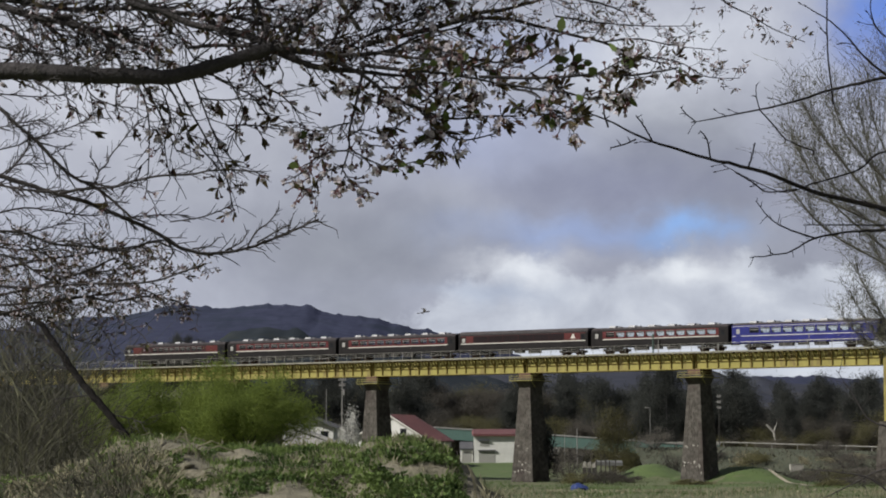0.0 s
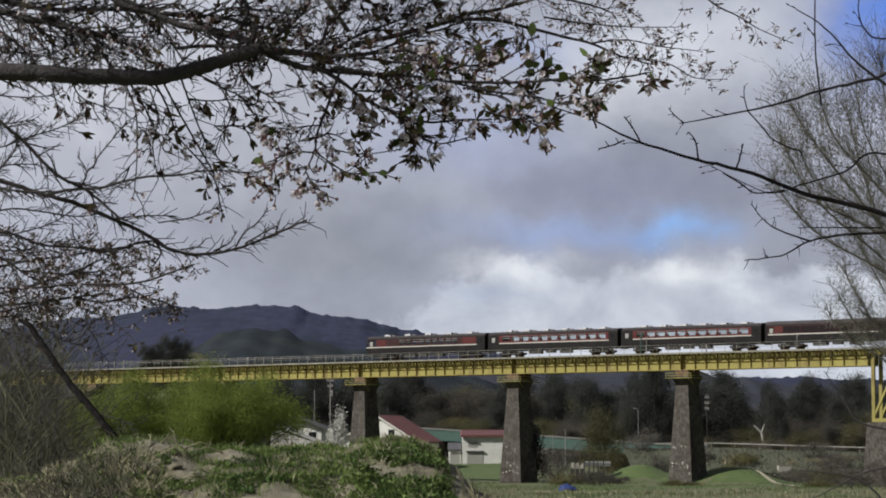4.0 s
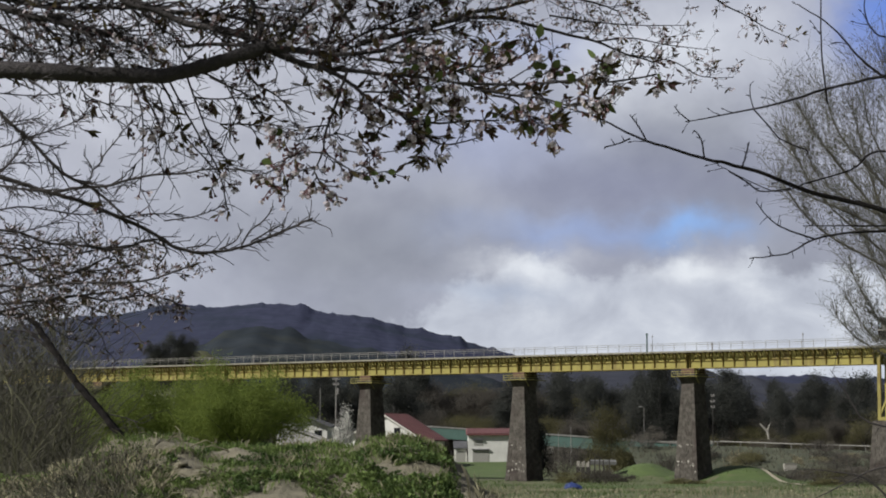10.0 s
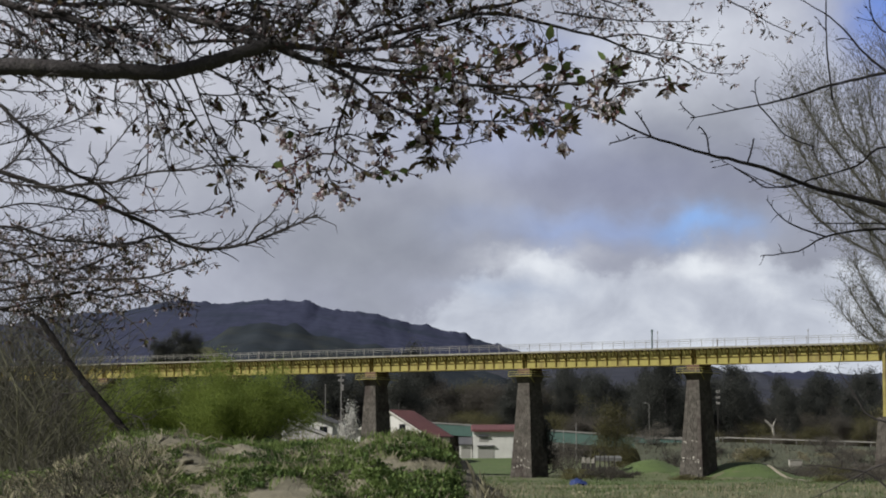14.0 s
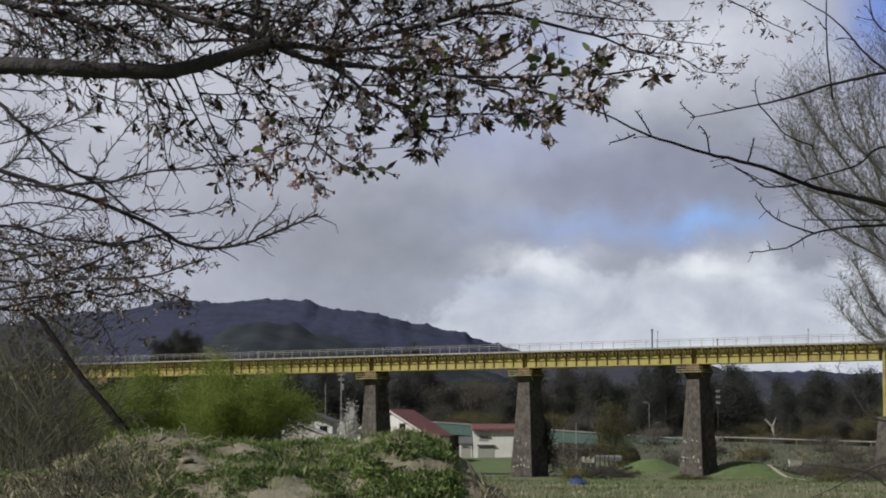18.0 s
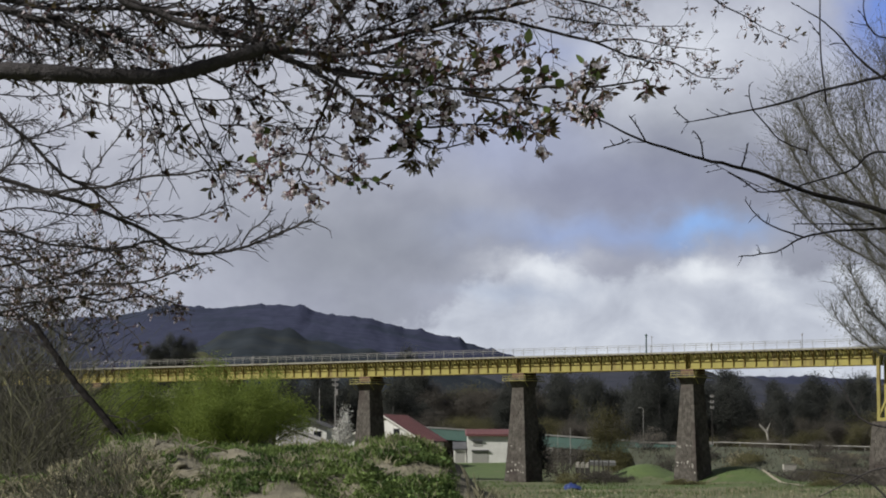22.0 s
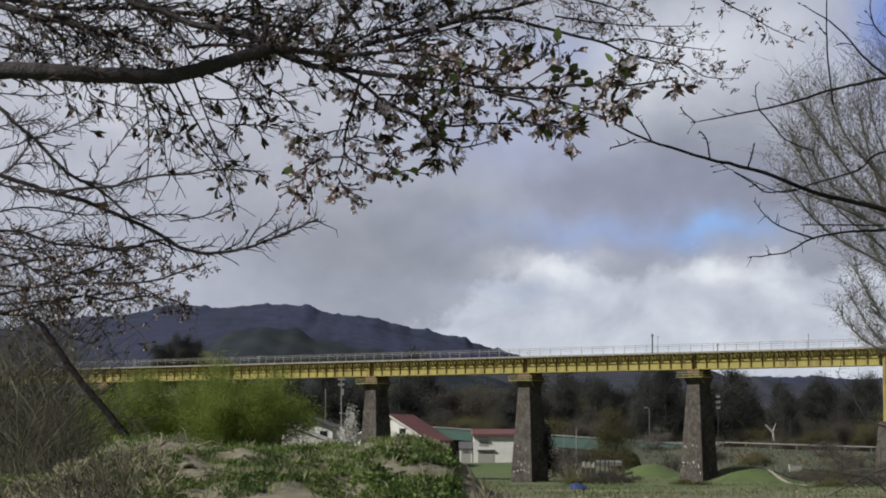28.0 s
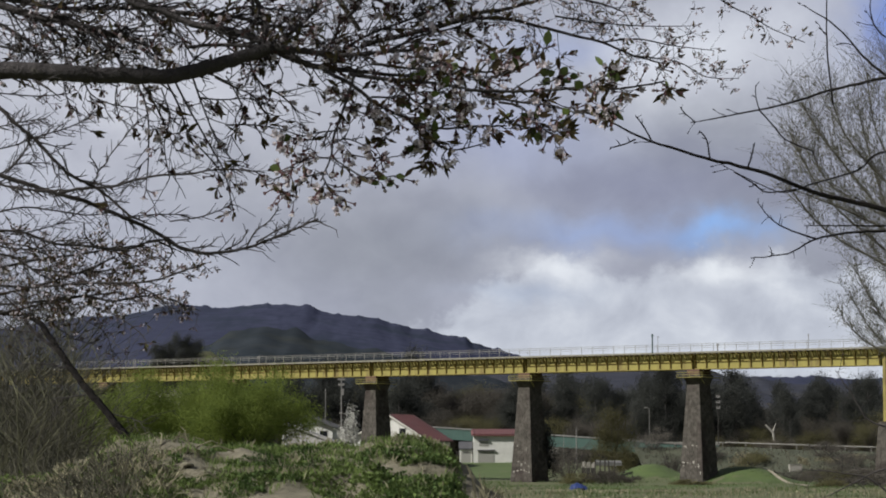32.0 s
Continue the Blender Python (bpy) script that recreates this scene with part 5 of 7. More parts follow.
for i, (x, y, h, w) in enumerate(((20.5, 372, 4.6, 9), (27.5, 370, 4.8, 9), (34.0, 366, 4.2, 8), (41.5, 352, 3.2, 7), (47.5, 346, 2.6, 6), (58.5, 348, 2.8, 7), (60.0, 338, 3.0, 7), (45.0, 338, 2.2, 6), (66.0, 335, 3.0, 8), (60.5, 328, 2.0, 6))):
    shrub("grey-brown leafless shrub on the bank", pose(x, y, (levee_z(x, max(0.0, 1 - (knots([(p[0], p[1]) for p in lv_top], x) - y) / 26)) if x > 33 else ground_z(x, y)) - 0.2), h, w, OLIVE_CROWN if i % 3 == 1 else BARE_WOOD, 0.11, 3000, 30 + i)
for i, (x, y, h, w) in enumerate(((17.0, 284, 1.8, 5.0), (20.5, 280, 2.2, 6.0), (23.0, 287, 1.4, 4.0), (30.0, 276, 0.9, 5.0), (44.0, 300, 1.6, 6.0), (48.5, 306, 2.0, 6.0), (53.0, 312, 2.2, 7.0), (49.0, 268, 1.6, 6.0), (56.0, 320, 2.4, 7.0), (45.0, 262, 1.2, 5.0))):
    shrub("low tangle of grey-brown dry brush in the meadow", pose(x, y, ground_z(x, y) - 0.15), h, w, BARE_WOOD if i % 3 else OLIVE_CROWN, 0.075, 5200, 60 + i)
shrub("leafless shrub at the end pier", pose(50.5, 250, -2.8), 4.0, 7.0, BARE_WOOD, 0.10, 2600, 8)


def scatter_blades(s, n, xr, yr, h, w, rng, zf, keep=None, lean=0.5):
    for i in range(n):
        x, y = rng.uniform(*xr), rng.uniform(*yr)
        if keep and not keep(x, y):
            continue
        z, a, hh = zf(x, y), rng.uniform(0, 6.28), h * rng.uniform(0.4, 1.2)
        dx, dy, ww = math.cos(a) * hh * lean * rng.random(), math.sin(a) * hh * lean * rng.random(), w * rng.uniform(0.6, 1.3)
        ox, oy = -math.sin(a) * ww, math.cos(a) * ww
        s.face((x - ox, y - oy, z - 0.03), (x + ox, y + oy, z - 0.03), (x + ox * 0.5 + dx * 0.5, y + oy * 0.5 + dy * 0.5, z + hh * 0.7), (x + dx, y + dy, z + hh))


rng = random.Random(77)
s = Soup()
scatter_blades(s, 13000, (2, 50), (166, 240), 0.5, 0.02, rng, ground_z, lambda x, y: fbm(x, y, 9, 1) + 0.6 * fbm(x, y, 2.5, 2) > 0.16 and 0.012 < x / y < 0.22)
tagged(part("weeds", s, DRY_GRASS), "straw-coloured dead weeds across the river meadow", "weeds", kind="stuff")
s = Soup()
scatter_blades(s, 22000, (2, 60), (165, 300), 0.32, 0.035, rng, ground_z, lambda x, y: fbm(x, y, 9, 4) > -0.05 and 0.012 < x / y < 0.22)
tagged(part("meadow_grass", s, LAWN), "tufts of green grass across the river meadow", "grass", kind="stuff")
s = Soup()
for i in range(3000):
    x, k = rng.uniform(32, 80), rng.uniform(0.03, 1.0)
    y = knots([(p[0], p[1]) for p in lv_top], x) - 26 * (1 - k)
    a, h = rng.uniform(0, 6.28), rng.uniform(0.25, 0.8)
    z = levee_z(x, k) - 0.1
    s.face((x - 0.09 * math.cos(a), y - 0.09 * math.sin(a), z), (x + 0.09 * math.cos(a), y + 0.09 * math.sin(a), z), (x + rng.gauss(0, 0.25), y + rng.gauss(0, 0.25), z + h))
tagged(part("bank_weeds", s, DEAD_STEM), "dry brown weeds over the levee bank", "weeds", kind="stuff")
s = Soup()
for i in range(420):
    x, y = rng.uniform(4, 46), rng.uniform(170, 225)
    if fbm(x, y, 6, 8) < 0.05:
        continue
    z, e = ground_z(x, y) + rng.uniform(0.2, 0.6), rng.uniform(0.05, 0.12)
    s.face((x - e, y, z), (x, y - e, z - e * 0.5), (x + e, y, z), (x, y + e, z + e))
tagged(part("seed_heads", s, DRY_GRASS), "pale seed heads scattered over the meadow weeds", "weeds", kind="stuff")
for i, k in enumerate((-3, -2, -1, 0, 1, 2)):
    pier(k, seed=i + 3, y_far=3.2)
pier(3, top=-8.8, bottom=-17.0, half_top=1.25, half_bottom=1.7, seed=12, y_near=-0.1, y_far=4.2, cap=False, dx=1.1)
pier(5.62, top=-8.8, bottom=-17.0, half_top=1.7, half_bottom=2.0, seed=13, y_near=-0.1, y_far=4.2, cap=False)

# the line runs on along an earth bank after the truss
s = Soup()
s.extrude_x([(-22, -17.2), (26, -17.2), (5.2, -0.25), (-1.2, -0.25)], 148, 560)
tagged(part("ground_embankment", s, LEVEE, at=BR), "grassy railway embankment", "embankment", kind="structure")
s = Soup()
for yr in (1.415, 2.485):
    s.box(150.01, 558, yr - 0.035, yr + 0.035, 0.0, 0.13)
s.box(150.01, 558, 0.9, 3.0, -0.3, -0.004)
tagged(part("road_railway", s, RUST, at=BR), "railway track along the embankment", "railway", kind="structure")

# ---- earth mound on the near bank ----
CREST = ((-9.0, 0.4), (-6.6, 1.0), (-5.2, 1.22), (-4.6, 1.38), (-4.15, 1.66), (-3.7, 1.68), (-3.1, 1.60), (-2.5, 1.66), (-1.7, 1.62), (-1.25, 1.58), (-0.8, 1.68), (-0.35, 1.72), (0.0, 1.62), (0.35, 1.36), (0.65, 1.06), (1.0, 0.75), (1.8, 0.3), (3.0, 0.0))


def mound_z(x, y):
    h = knots(CREST, x) - 0.07 * smooth(-3.2, -2.4, x)
    k = smooth(22.5, 30.3, y) if y < 30.3 else 1 - smooth(31.0, 36.5, y)
    lump = 0.13 * fbm(x, y, 1.1, 6.0) + 0.08 * fbm(x, y, 0.4, 8.0)
    return h * (k ** 0.8) + lump * min(1, k * 3) * (1 if h > 0.3 else h / 0.3) - 0.03 * (1 - k)


mound = grid_sheet([-9 + 0.1 * i for i in range(121)], [22.4 + 0.12 * i for i in range(118)], mound_z)
tagged(part("ground_mound", mound, SOIL, smooth=True), "heap of dry sandy soil overgrown with weeds", "earth mound", kind="structure")


def bare_patch(x, y):
    """Where the soil of the mound stays bare."""
    for cx, cy, rx, ry in ((-3.62, 29.9, 0.72, 0.95), (-4.45, 29.6, 0.35, 0.5), (-1.85, 26.6, 0.42, 0.7), (-0.75, 26.0, 0.5, 0.8), (0.45, 29.5, 0.28, 2.6), (-1.2, 30.4, 0.32, 0.5), (-0.55, 30.9, 0.28, 0.5), (-3.0, 28.2, 0.3, 0.5)):
        d = ((x - cx) / rx) ** 2 + ((y - cy) / ry) ** 2 + 0.7 * fbm(x, y, 0.5, 3)
        if d < 1:
            return True
    return False


def herb(s, p, rng, size, n):
    for i in range(n):
        a, e, L0 = rng.uniform(0, 6.28), rng.uniform(0.15, 1.3), size * rng.uniform(0.6, 1.3)
        d = Vector((math.cos(a) * math.cos(e), math.sin(a) * math.cos(e), math.sin(e)))
        q = Vector((-math.sin(a), math.cos(a), 0)) * L0 * rng.uniform(0.16, 0.3)
        b = p + Vector((rng.gauss(0, 0.02), rng.gauss(0, 0.02), rng.uniform(0, size * 0.7)))
        s.face(b, b + d * L0 * 0.55 + q, b + d * L0 + Vector((0, 0, -L0 * 0.15)), b + d * L0 * 0.55 - q)


rng = random.Random(41)
s1, s2 = Soup(), Soup()
for i in range(43000):
    x, y = rng.uniform(-6.2, 0.55), rng.uniform(24.2, 31.6)
    if bare_patch(x, y) or (x < -3.4 and rng.random() < 0.5) or fbm(x, y, 0.8, 12) < -0.45:
        continue
    dark = fbm(x, y, 0.9, 20) > 0.12 or (x > -0.75 and y < 29 and rng.random() < 0.6)
    big = 1.0 + 0.4 * max(0.0, fbm(x, y, 1.4, 33)) + (0.45 if x > -0.95 and y < 28.5 else 0.0)
    herb(s2 if dark else s1, Vector((x, y, mound_z(x, y))), rng, rng.uniform(0.02, 0.050) * big, 6)
tagged(part("herbs", s1, HERB), "fresh green weeds covering the mound", "weeds", kind="stuff")
tagged(part("herbs", s2, HERB_DARK), "dark green nettles and weeds on the mound", "weeds", kind="stuff")
s = Soup()
scatter_blades(s, 9000, (-5.0, 0.9), (24.4, 31.5), 0.12, 0.0028, rng, mound_z, lambda x, y: not bare_patch(x, y) and (fbm(x, y, 0.7, 16) > 0.05 or x < -4.2), 0.9)
scatter_blades(s, 2600, (-5.4, -3.2), (24.4, 28.6), 0.15, 0.0022, rng, mound_z, lambda x, y: fbm(x, y, 0.6, 44) > -0.1, 1.5)
scatter_blades(s, 700, (-0.7, 0.1), (29.6, 31.2), 0.11, 0.004, rng, mound_z, None, 0.5)
scatter_blades(s, 300, (0.4, 1.2), (25, 28), 0.3, 0.006, rng, mound_z, None, 0.7)
tagged(part("dead_grass", s, DRY_GRASS), "bleached dead grass stalks on the mound", "grass", kind="stuff")
s = Soup()
scatter_blades(s, 2600, (-0.9, 0.2), (29.2, 31.2), 0.09, 0.005, rng, mound_z, None, 0.4)
scatter_blades(s, 17000, (-4.8, 0.3), (24.6, 31.2), 0.10, 0.0035, rng, mound_z, lambda x, y: fbm(x, y, 0.9, 30) > 0.0, 0.7)
tagged(part("mound_grass", s, HERB), "upright green grass on the mound", "grass", kind="stuff")
s = Soup()
for i in range(120):
    x, y = rng.uniform(-6.0, -2.6), rng.uniform(24.5, 30.0)
    p, a, L0 = Vector((x, y, mound_z(x, y) + 0.02)), rng.uniform(0, 6.28), rng.uniform(0.12, 0.45)
    d = Vector((math.cos(a), math.sin(a) * 0.5, rng.uniform(0.0, 0.7))).normalized()
    s.tube([p, p + d * L0 * 0.5 + Vector((0, 0, 0.05)), p + d * L0 + Vector((rng.gauss(0, 0.05), 0, -0.02))], rng.uniform(0.006, 0.015), 0.004, 4)
for x, y in ((0.62, 26.5), (0.66, 26.9), (0.72, 26.7)):
    s.tube([(x - 0.2, y, mound_z(x, y) + 0.45), (x - 0.08, y, mound_z(x, y) + 0.3), (x + 0.1, y, mound_z(x, y) - 0.05)], 0.012, 0.012, 5)
tagged(part("dead_stalks", s, DRY_GRASS), "broken pale stalks and sticks strewn on the mound", "sticks", kind="stuff")
for x, y, r in ((-3.15, 28.0, 0.07), (-2.9, 27.8, 0.05), (-4.5, 28.4, 0.06)):
    b = Soup()
    for i in range(9):
        for j in range(6):
            a, e = i / 9 * 6.2832, -0.5 + j / 5 * 2.07
            q = r * (1 + 0.3 * noise.noise(Vector((math.cos(a) * 1.5, math.sin(a) * 1.5, e + x))))
            b.v.append((q * 1.3 * math.cos(a) * math.cos(e), q * math.sin(a) * math.cos(e), q * 0.5 * math.sin(e)))
    b.f = [(i * 6 + j, ((i + 1) % 9) * 6 + j, ((i + 1) % 9) * 6 + j + 1, i * 6 + j + 1) for i in range(9) for j in range(5)]
    tagged(part("clod", b, SOIL, at=pose(x, y, mound_z(x, y) + 0.04), smooth=True), "dry clod of pale earth", "clod")


# ---- twigs and blossom ----
def turned(d, rng, lo, hi, flat=0.45):
    """A direction at lo to hi degrees from d, mostly in the plane across the view."""
    a = radians(rng.uniform(lo, hi)) * rng.choice((-1, 1))
    v = Vector((d.x * math.cos(a) - d.z * math.sin(a), d.y + rng.gauss(0, flat), d.x * math.sin(a) + d.z * math.cos(a)))
    return v.normalized()


def sprig(s, p, d, length, r, rng, depth, tips, sag=0.0, wob=0.18, kids=(2, 4), sides=4):
    pts, q = [p], p
    n = 4
    for i in range(n):
        d = (d + Vector((rng.gauss(0, wob), rng.gauss(0, wob), rng.gauss(0, wob) - sag))).normalized()
        q = q + d * (length / n)
        pts.append(q)
    s.tube(pts, r, max(r * 0.45, 0.0008), sides)
    tips.append((q, d))
    if depth > 0:
        for i in range(rng.randint(*kids)):
            k = rng.randint(1, n)
            b = pts[k - 1].lerp(pts[k], rng.random())
            sprig(s, b, turned((pts[k] - pts[k - 1]).normalized(), rng, 25, 65), length * rng.uniform(0.35, 0.65), r * 0.6, rng, depth - 1, tips, sag, wob, kids, sides)
    else:
        tips.append((pts[2], d))


def spline(pts, sub=5):
    pts = [Vector(p) for p in pts]
    out = []
    for i in range(len(pts) - 1):
        a, b = pts[max(i - 1, 0)], pts[i]
        c, e = pts[i + 1], pts[min(i + 2, len(pts) - 1)]
        for j in range(sub):
            t = j / sub
            out.append(0.5 * ((2 * b) + (c - a) * t + (2 * a - 5 * b + 4 * c - e) * t * t + (3 * b - a - 3 * c + e) * t ** 3))
    out.append(pts[-1])
    return out


def bough(s, pts, r0, r1, rng, n, length, depth, tips, sag=0.0, lo=30, hi=75, start=0.1, rt=None, kids=(2, 4), knobs=0.12, sides=7, bias=None, wob=0.18):
    """A limb along pts with side twigs on it."""
    line = spline(pts)
    for i in range(1, len(line) - 1):
        line[i] = line[i] + Vector((rng.gauss(0, 1), rng.gauss(0, 1), rng.gauss(0, 1))) * (r0 * knobs)
    s.tube(line, r0, r1, sides)
    m = len(line) - 1
    for i in range(n):
        f = start + (1 - start) * (i + rng.random()) / n
        k = min(int(f * m), m - 1)
        d = turned((line[k + 1] - line[k]).normalized(), rng, lo, hi)
        if bias is not None:
            d = (d + bias).normalized()
        sprig(s, line[k].lerp(line[k + 1], rng.random()), d, length * rng.uniform(0.5, 1.2), rt or max(r1 * 0.6, 0.0015), rng, depth, tips, sag, wob, kids=kids)
    tips.append((line[-1], (line[-1] - line[-2]).normalized()))


def blossom(petals, calyx, leaves, p, d, rng, size, n, leaf=0.5):
    """An umbel of a few five-petalled flowers on short stalks, and sometimes a young leaf."""
    for i in range(n):
        e = (d * 0.5 + Vector((rng.gauss(0, 0.7), rng.gauss(0, 0.7), rng.gauss(-0.25, 0.6)))).normalized()
        L0 = size * rng.uniform(0.6, 1.45)
        c = p + e * L0
        a = e.cross(Vector((0.3, 0.9, 0.2))).normalized()
        b = e.cross(a)
        w = size * 0.045
        calyx.face(p + a * w, p - a * w, c - a * w * 1.6, c + a * w * 1.6)
        calyx.face(c - e * size * 0.38 + b * w, c + a * size * 0.24, c + e * size * 0.12, c - a * size * 0.24)
        if rng.random() < 0.42:      # petals already fallen
            continue
        openness = rng.uniform(0.25, 1.0)
        for k in range(5):
            w0 = 2 * math.pi * k / 5 + rng.uniform(-0.2, 0.2)
            o = (a * math.cos(w0) + b * math.sin(w0)) * openness + e * (1.05 - openness * 0.8)
            o.normalize()
            sd = e.cross(o).normalized() * size * 0.19
            petals.face(c, c + o * size * 0.36 + sd, c + o * size * 0.6, c + o * size * 0.36 - sd)
    if rng.random() < leaf:
        for i in range(rng.randint(1, 3)):
            e = (d + Vector((rng.gauss(0, 0.6), rng.gauss(0, 0.6), rng.gauss(0, 0.5)))).normalized()
            sd = e.cross(Vector((0.2, 0.8, 0.5))).normalized() * size * rng.uniform(0.16, 0.32)
            L0 = size * rng.uniform(1.0, 2.2)
            leaves.face(p, p + e * L0 * 0.5 + sd, p + e * L0, p + e * L0 * 0.5 - sd + e.cross(sd) * 0.2)


# ---- leafless tree whose boughs reach in over the mound ----
bt = thing("bare_tree", "leafless tree with long dark crooked branches", "tree", pose(-3.9, 15.2, 0))


def local(pts, off):
    return [Vector(p) - Vector(off) for p in pts]


OFF = (-3.9, 15.2, 0)
rng = random.Random(51)
tk = Soup()
tk.tube([(0.0, 0.3, -0.2), (-0.1, 0.2, 1.6), (0.0, 0.0, 3.0), (-0.1, 0, 4.8)], 0.13, 0.06, 9)
part("trunk", tk, BARK, bt)
for z0, z1 in ((4.2, 4.1), (3.2, 3.42), (2.9, 3.05)):
    tk = Soup()
    tk.tube([(0, 0, z0), (0.3, -0.1, z0 * 0.4 + z1 * 0.6), (0.75, -0.2, z1)], 0.045, 0.020, 7)
    part("limb", tk, BARK, bt)


def bare_bough(depth, xz, r0, r1, n, length):
    """A leafless bough at one depth with straight side twigs; rearward twigs bend a little out of the plane."""
    s, tips = Soup(), []
    back = rng.uniform(-0.15, 0.35)
    pts = [(x, depth + back * (k / max(len(xz) - 1, 1)), z) for k, (x, z) in enumerate(xz)]
    bough(s, local(pts, OFF), r0, r1, rng, int(n * 3.1), length * 1.2, 1 if length > 0.09 else 0, tips, start=0.08, lo=16, hi=46, rt=max(0.0036, r1 * 0.75), kids=(1, 3), knobs=0.10, wob=0.08)
    part("branch", s, TWIG, bt)


bare_bough(15, ((-3.20, 4.11), (-2.97, 3.88), (-2.85, 3.76), (-2.74, 3.67), (-2.62, 3.55), (-2.51, 3.44), (-2.39, 3.37), (-2.30, 3.33), (-2.20, 3.25), (-2.07, 3.13)), 0.0145, 0.0084, 7, 0.16)
bare_bough(15, ((-3.19, 3.47), (-2.96, 3.42), (-2.77, 3.36), (-2.58, 3.30), (-2.39, 3.25), (-2.20, 3.17), (-2.05, 3.11), (-1.86, 3.01), (-1.75, 2.94), (-1.60, 2.91), (-1.45, 2.92), (-1.30, 2.95), (-1.15, 3.01), (-1.03, 3.06), (-0.90, 3.12), (-0.84, 3.15)), 0.0177, 0.0068, 14, 0.13)
bare_bough(15, ((-2.56, 3.30), (-2.39, 3.33), (-2.20, 3.34), (-2.09, 3.37), (-1.90, 3.41), (-1.68, 3.42), (-1.56, 3.44), (-1.41, 3.45), (-1.24, 3.43)), 0.0113, 0.0041, 12, 0.12)
bare_bough(15, ((-3.18, 3.07), (-2.95, 3.05), (-2.80, 3.04), (-2.61, 2.97), (-2.42, 2.96), (-2.20, 2.93), (-2.09, 2.95), (-1.97, 3.00), (-1.86, 3.01)), 0.0097, 0.0068, 9, 0.14)
bare_bough(15, ((-1.30, 2.95), (-1.24, 3.04), (-1.15, 3.10), (-1.08, 3.19)), 0.0065, 0.0034, 4, 0.05)
bare_bough(15, ((-1.24, 2.97), (-1.11, 3.04), (-1.02, 3.08)), 0.0065, 0.0034, 4, 0.05)
bare_bough(15, ((-1.18, 2.98), (-1.05, 3.02), (-0.99, 3.05)), 0.0065, 0.0034, 3, 0.05)
bare_bough(15, ((-1.45, 2.92), (-1.35, 2.98), (-1.31, 3.07)), 0.0056, 0.0034, 2, 0.05)
bare_bough(15, ((-1.40, 2.95), (-1.39, 3.01)), 0.0048, 0.0034, 0, 0.05)
bare_bough(15, ((-2.34, 3.34), (-2.30, 3.45), (-2.36, 3.55)), 0.0065, 0.0034, 3, 0.06)
bare_bough(15, ((-2.30, 3.45), (-2.25, 3.52), (-2.27, 3.57)), 0.0065, 0.0034, 3, 0.06)
bare_bough(15, ((-2.74, 3.67), (-2.51, 3.76), (-2.34, 3.86)), 0.0056, 0.0034, 6, 0.14)
bare_bough(15, ((-2.64, 3.55), (-2.53, 3.68)), 0.0056, 0.0034, 2, 0.08)
bare_bough(15, ((-2.50, 3.44), (-2.54, 3.55)), 0.0056, 0.0034, 2, 0.06)
bare_bough(15, ((-2.25, 3.52), (-2.16, 3.65), (-2.05, 3.81)), 0.0052, 0.0034, 3, 0.08)
bare_bough(15, ((-3.05, 3.98), (-2.74, 3.98), (-2.55, 4.03)), 0.0052, 0.0034, 5, 0.10)
bare_bough(15, ((-3.04, 3.58), (-2.81, 3.63), (-2.75, 3.68)), 0.0055, 0.0034, 4, 0.10)
bare_bough(15, ((-3.03, 3.15), (-2.81, 3.21), (-2.58, 3.19), (-2.39, 3.17), (-2.22, 3.20)), 0.0065, 0.0041, 8, 0.12)
bare_bough(15, ((-2.39, 3.10), (-2.40, 3.02), (-2.33, 2.95)), 0.0056, 0.0042, 2, 0.06)
bare_bough(15, ((-2.11, 3.14), (-1.90, 3.17), (-1.73, 3.18)), 0.0058, 0.0034, 5, 0.09)
bare_bough(15, ((-1.82, 3.11), (-1.64, 3.14), (-1.50, 3.19), (-1.42, 3.24)), 0.0052, 0.0034, 4, 0.07)
bare_bough(15, ((-1.86, 3.01), (-1.81, 2.91), (-1.89, 2.81)), 0.0065, 0.0041, 3, 0.06)
bare_bough(15, ((-2.96, 3.42), (-2.85, 3.51), (-2.67, 3.53)), 0.0073, 0.0034, 6, 0.12)
bare_bough(15, ((-2.92, 3.43), (-2.79, 3.55), (-2.73, 3.65)), 0.0065, 0.0034, 6, 0.12)
bare_bough(15, ((-3.03, 3.37), (-2.79, 3.32), (-2.56, 3.30)), 0.0081, 0.0068, 6, 0.14)
bare_bough(15, ((-1.67, 2.93), (-1.56, 2.95), (-1.50, 3.01)), 0.0052, 0.0034, 2, 0.06)
bare_bough(15, ((-3.03, 2.95), (-2.73, 2.92), (-2.54, 2.98), (-2.39, 2.95)), 0.0052, 0.0041, 8, 0.13)
bare_bough(15, ((-3.04, 3.73), (-2.81, 3.77), (-2.64, 3.79)), 0.0048, 0.0034, 6, 0.12)
bare_bough(15, ((-2.88, 3.02), (-2.69, 3.06), (-2.50, 3.14), (-2.39, 3.24)), 0.0048, 0.0034, 6, 0.12)

# ---- cherry shrub low on the left bank: blossom on crooked twigs ----
lc = thing("cherry_shrub", "small cherry with pinkish blossom on grey twigs", "tree", pose(-4.6, 18, 0))
OFF = (-4.6, 18, 0)
s = Soup()
s.tube([(-0.2, 0.3, -0.2), (0, 0.1, 1.5), (-0.1, 0, 2.9)], 0.07, 0.035, 8)
part("trunk", s, BARK, lc)
for z0, z1 in ((2.6, 3.05), (2.3, 2.75)):
    s = Soup()
    s.tube([(-0.05, 0.0, z0), (0.3, 0.0, z0 * 0.4 + z1 * 0.6), (0.8, 0.1, z1)], 0.03, 0.014, 6)
    part("limb", s, BARK, lc)
pet, cal, lea = Soup(), Soup(), Soup()
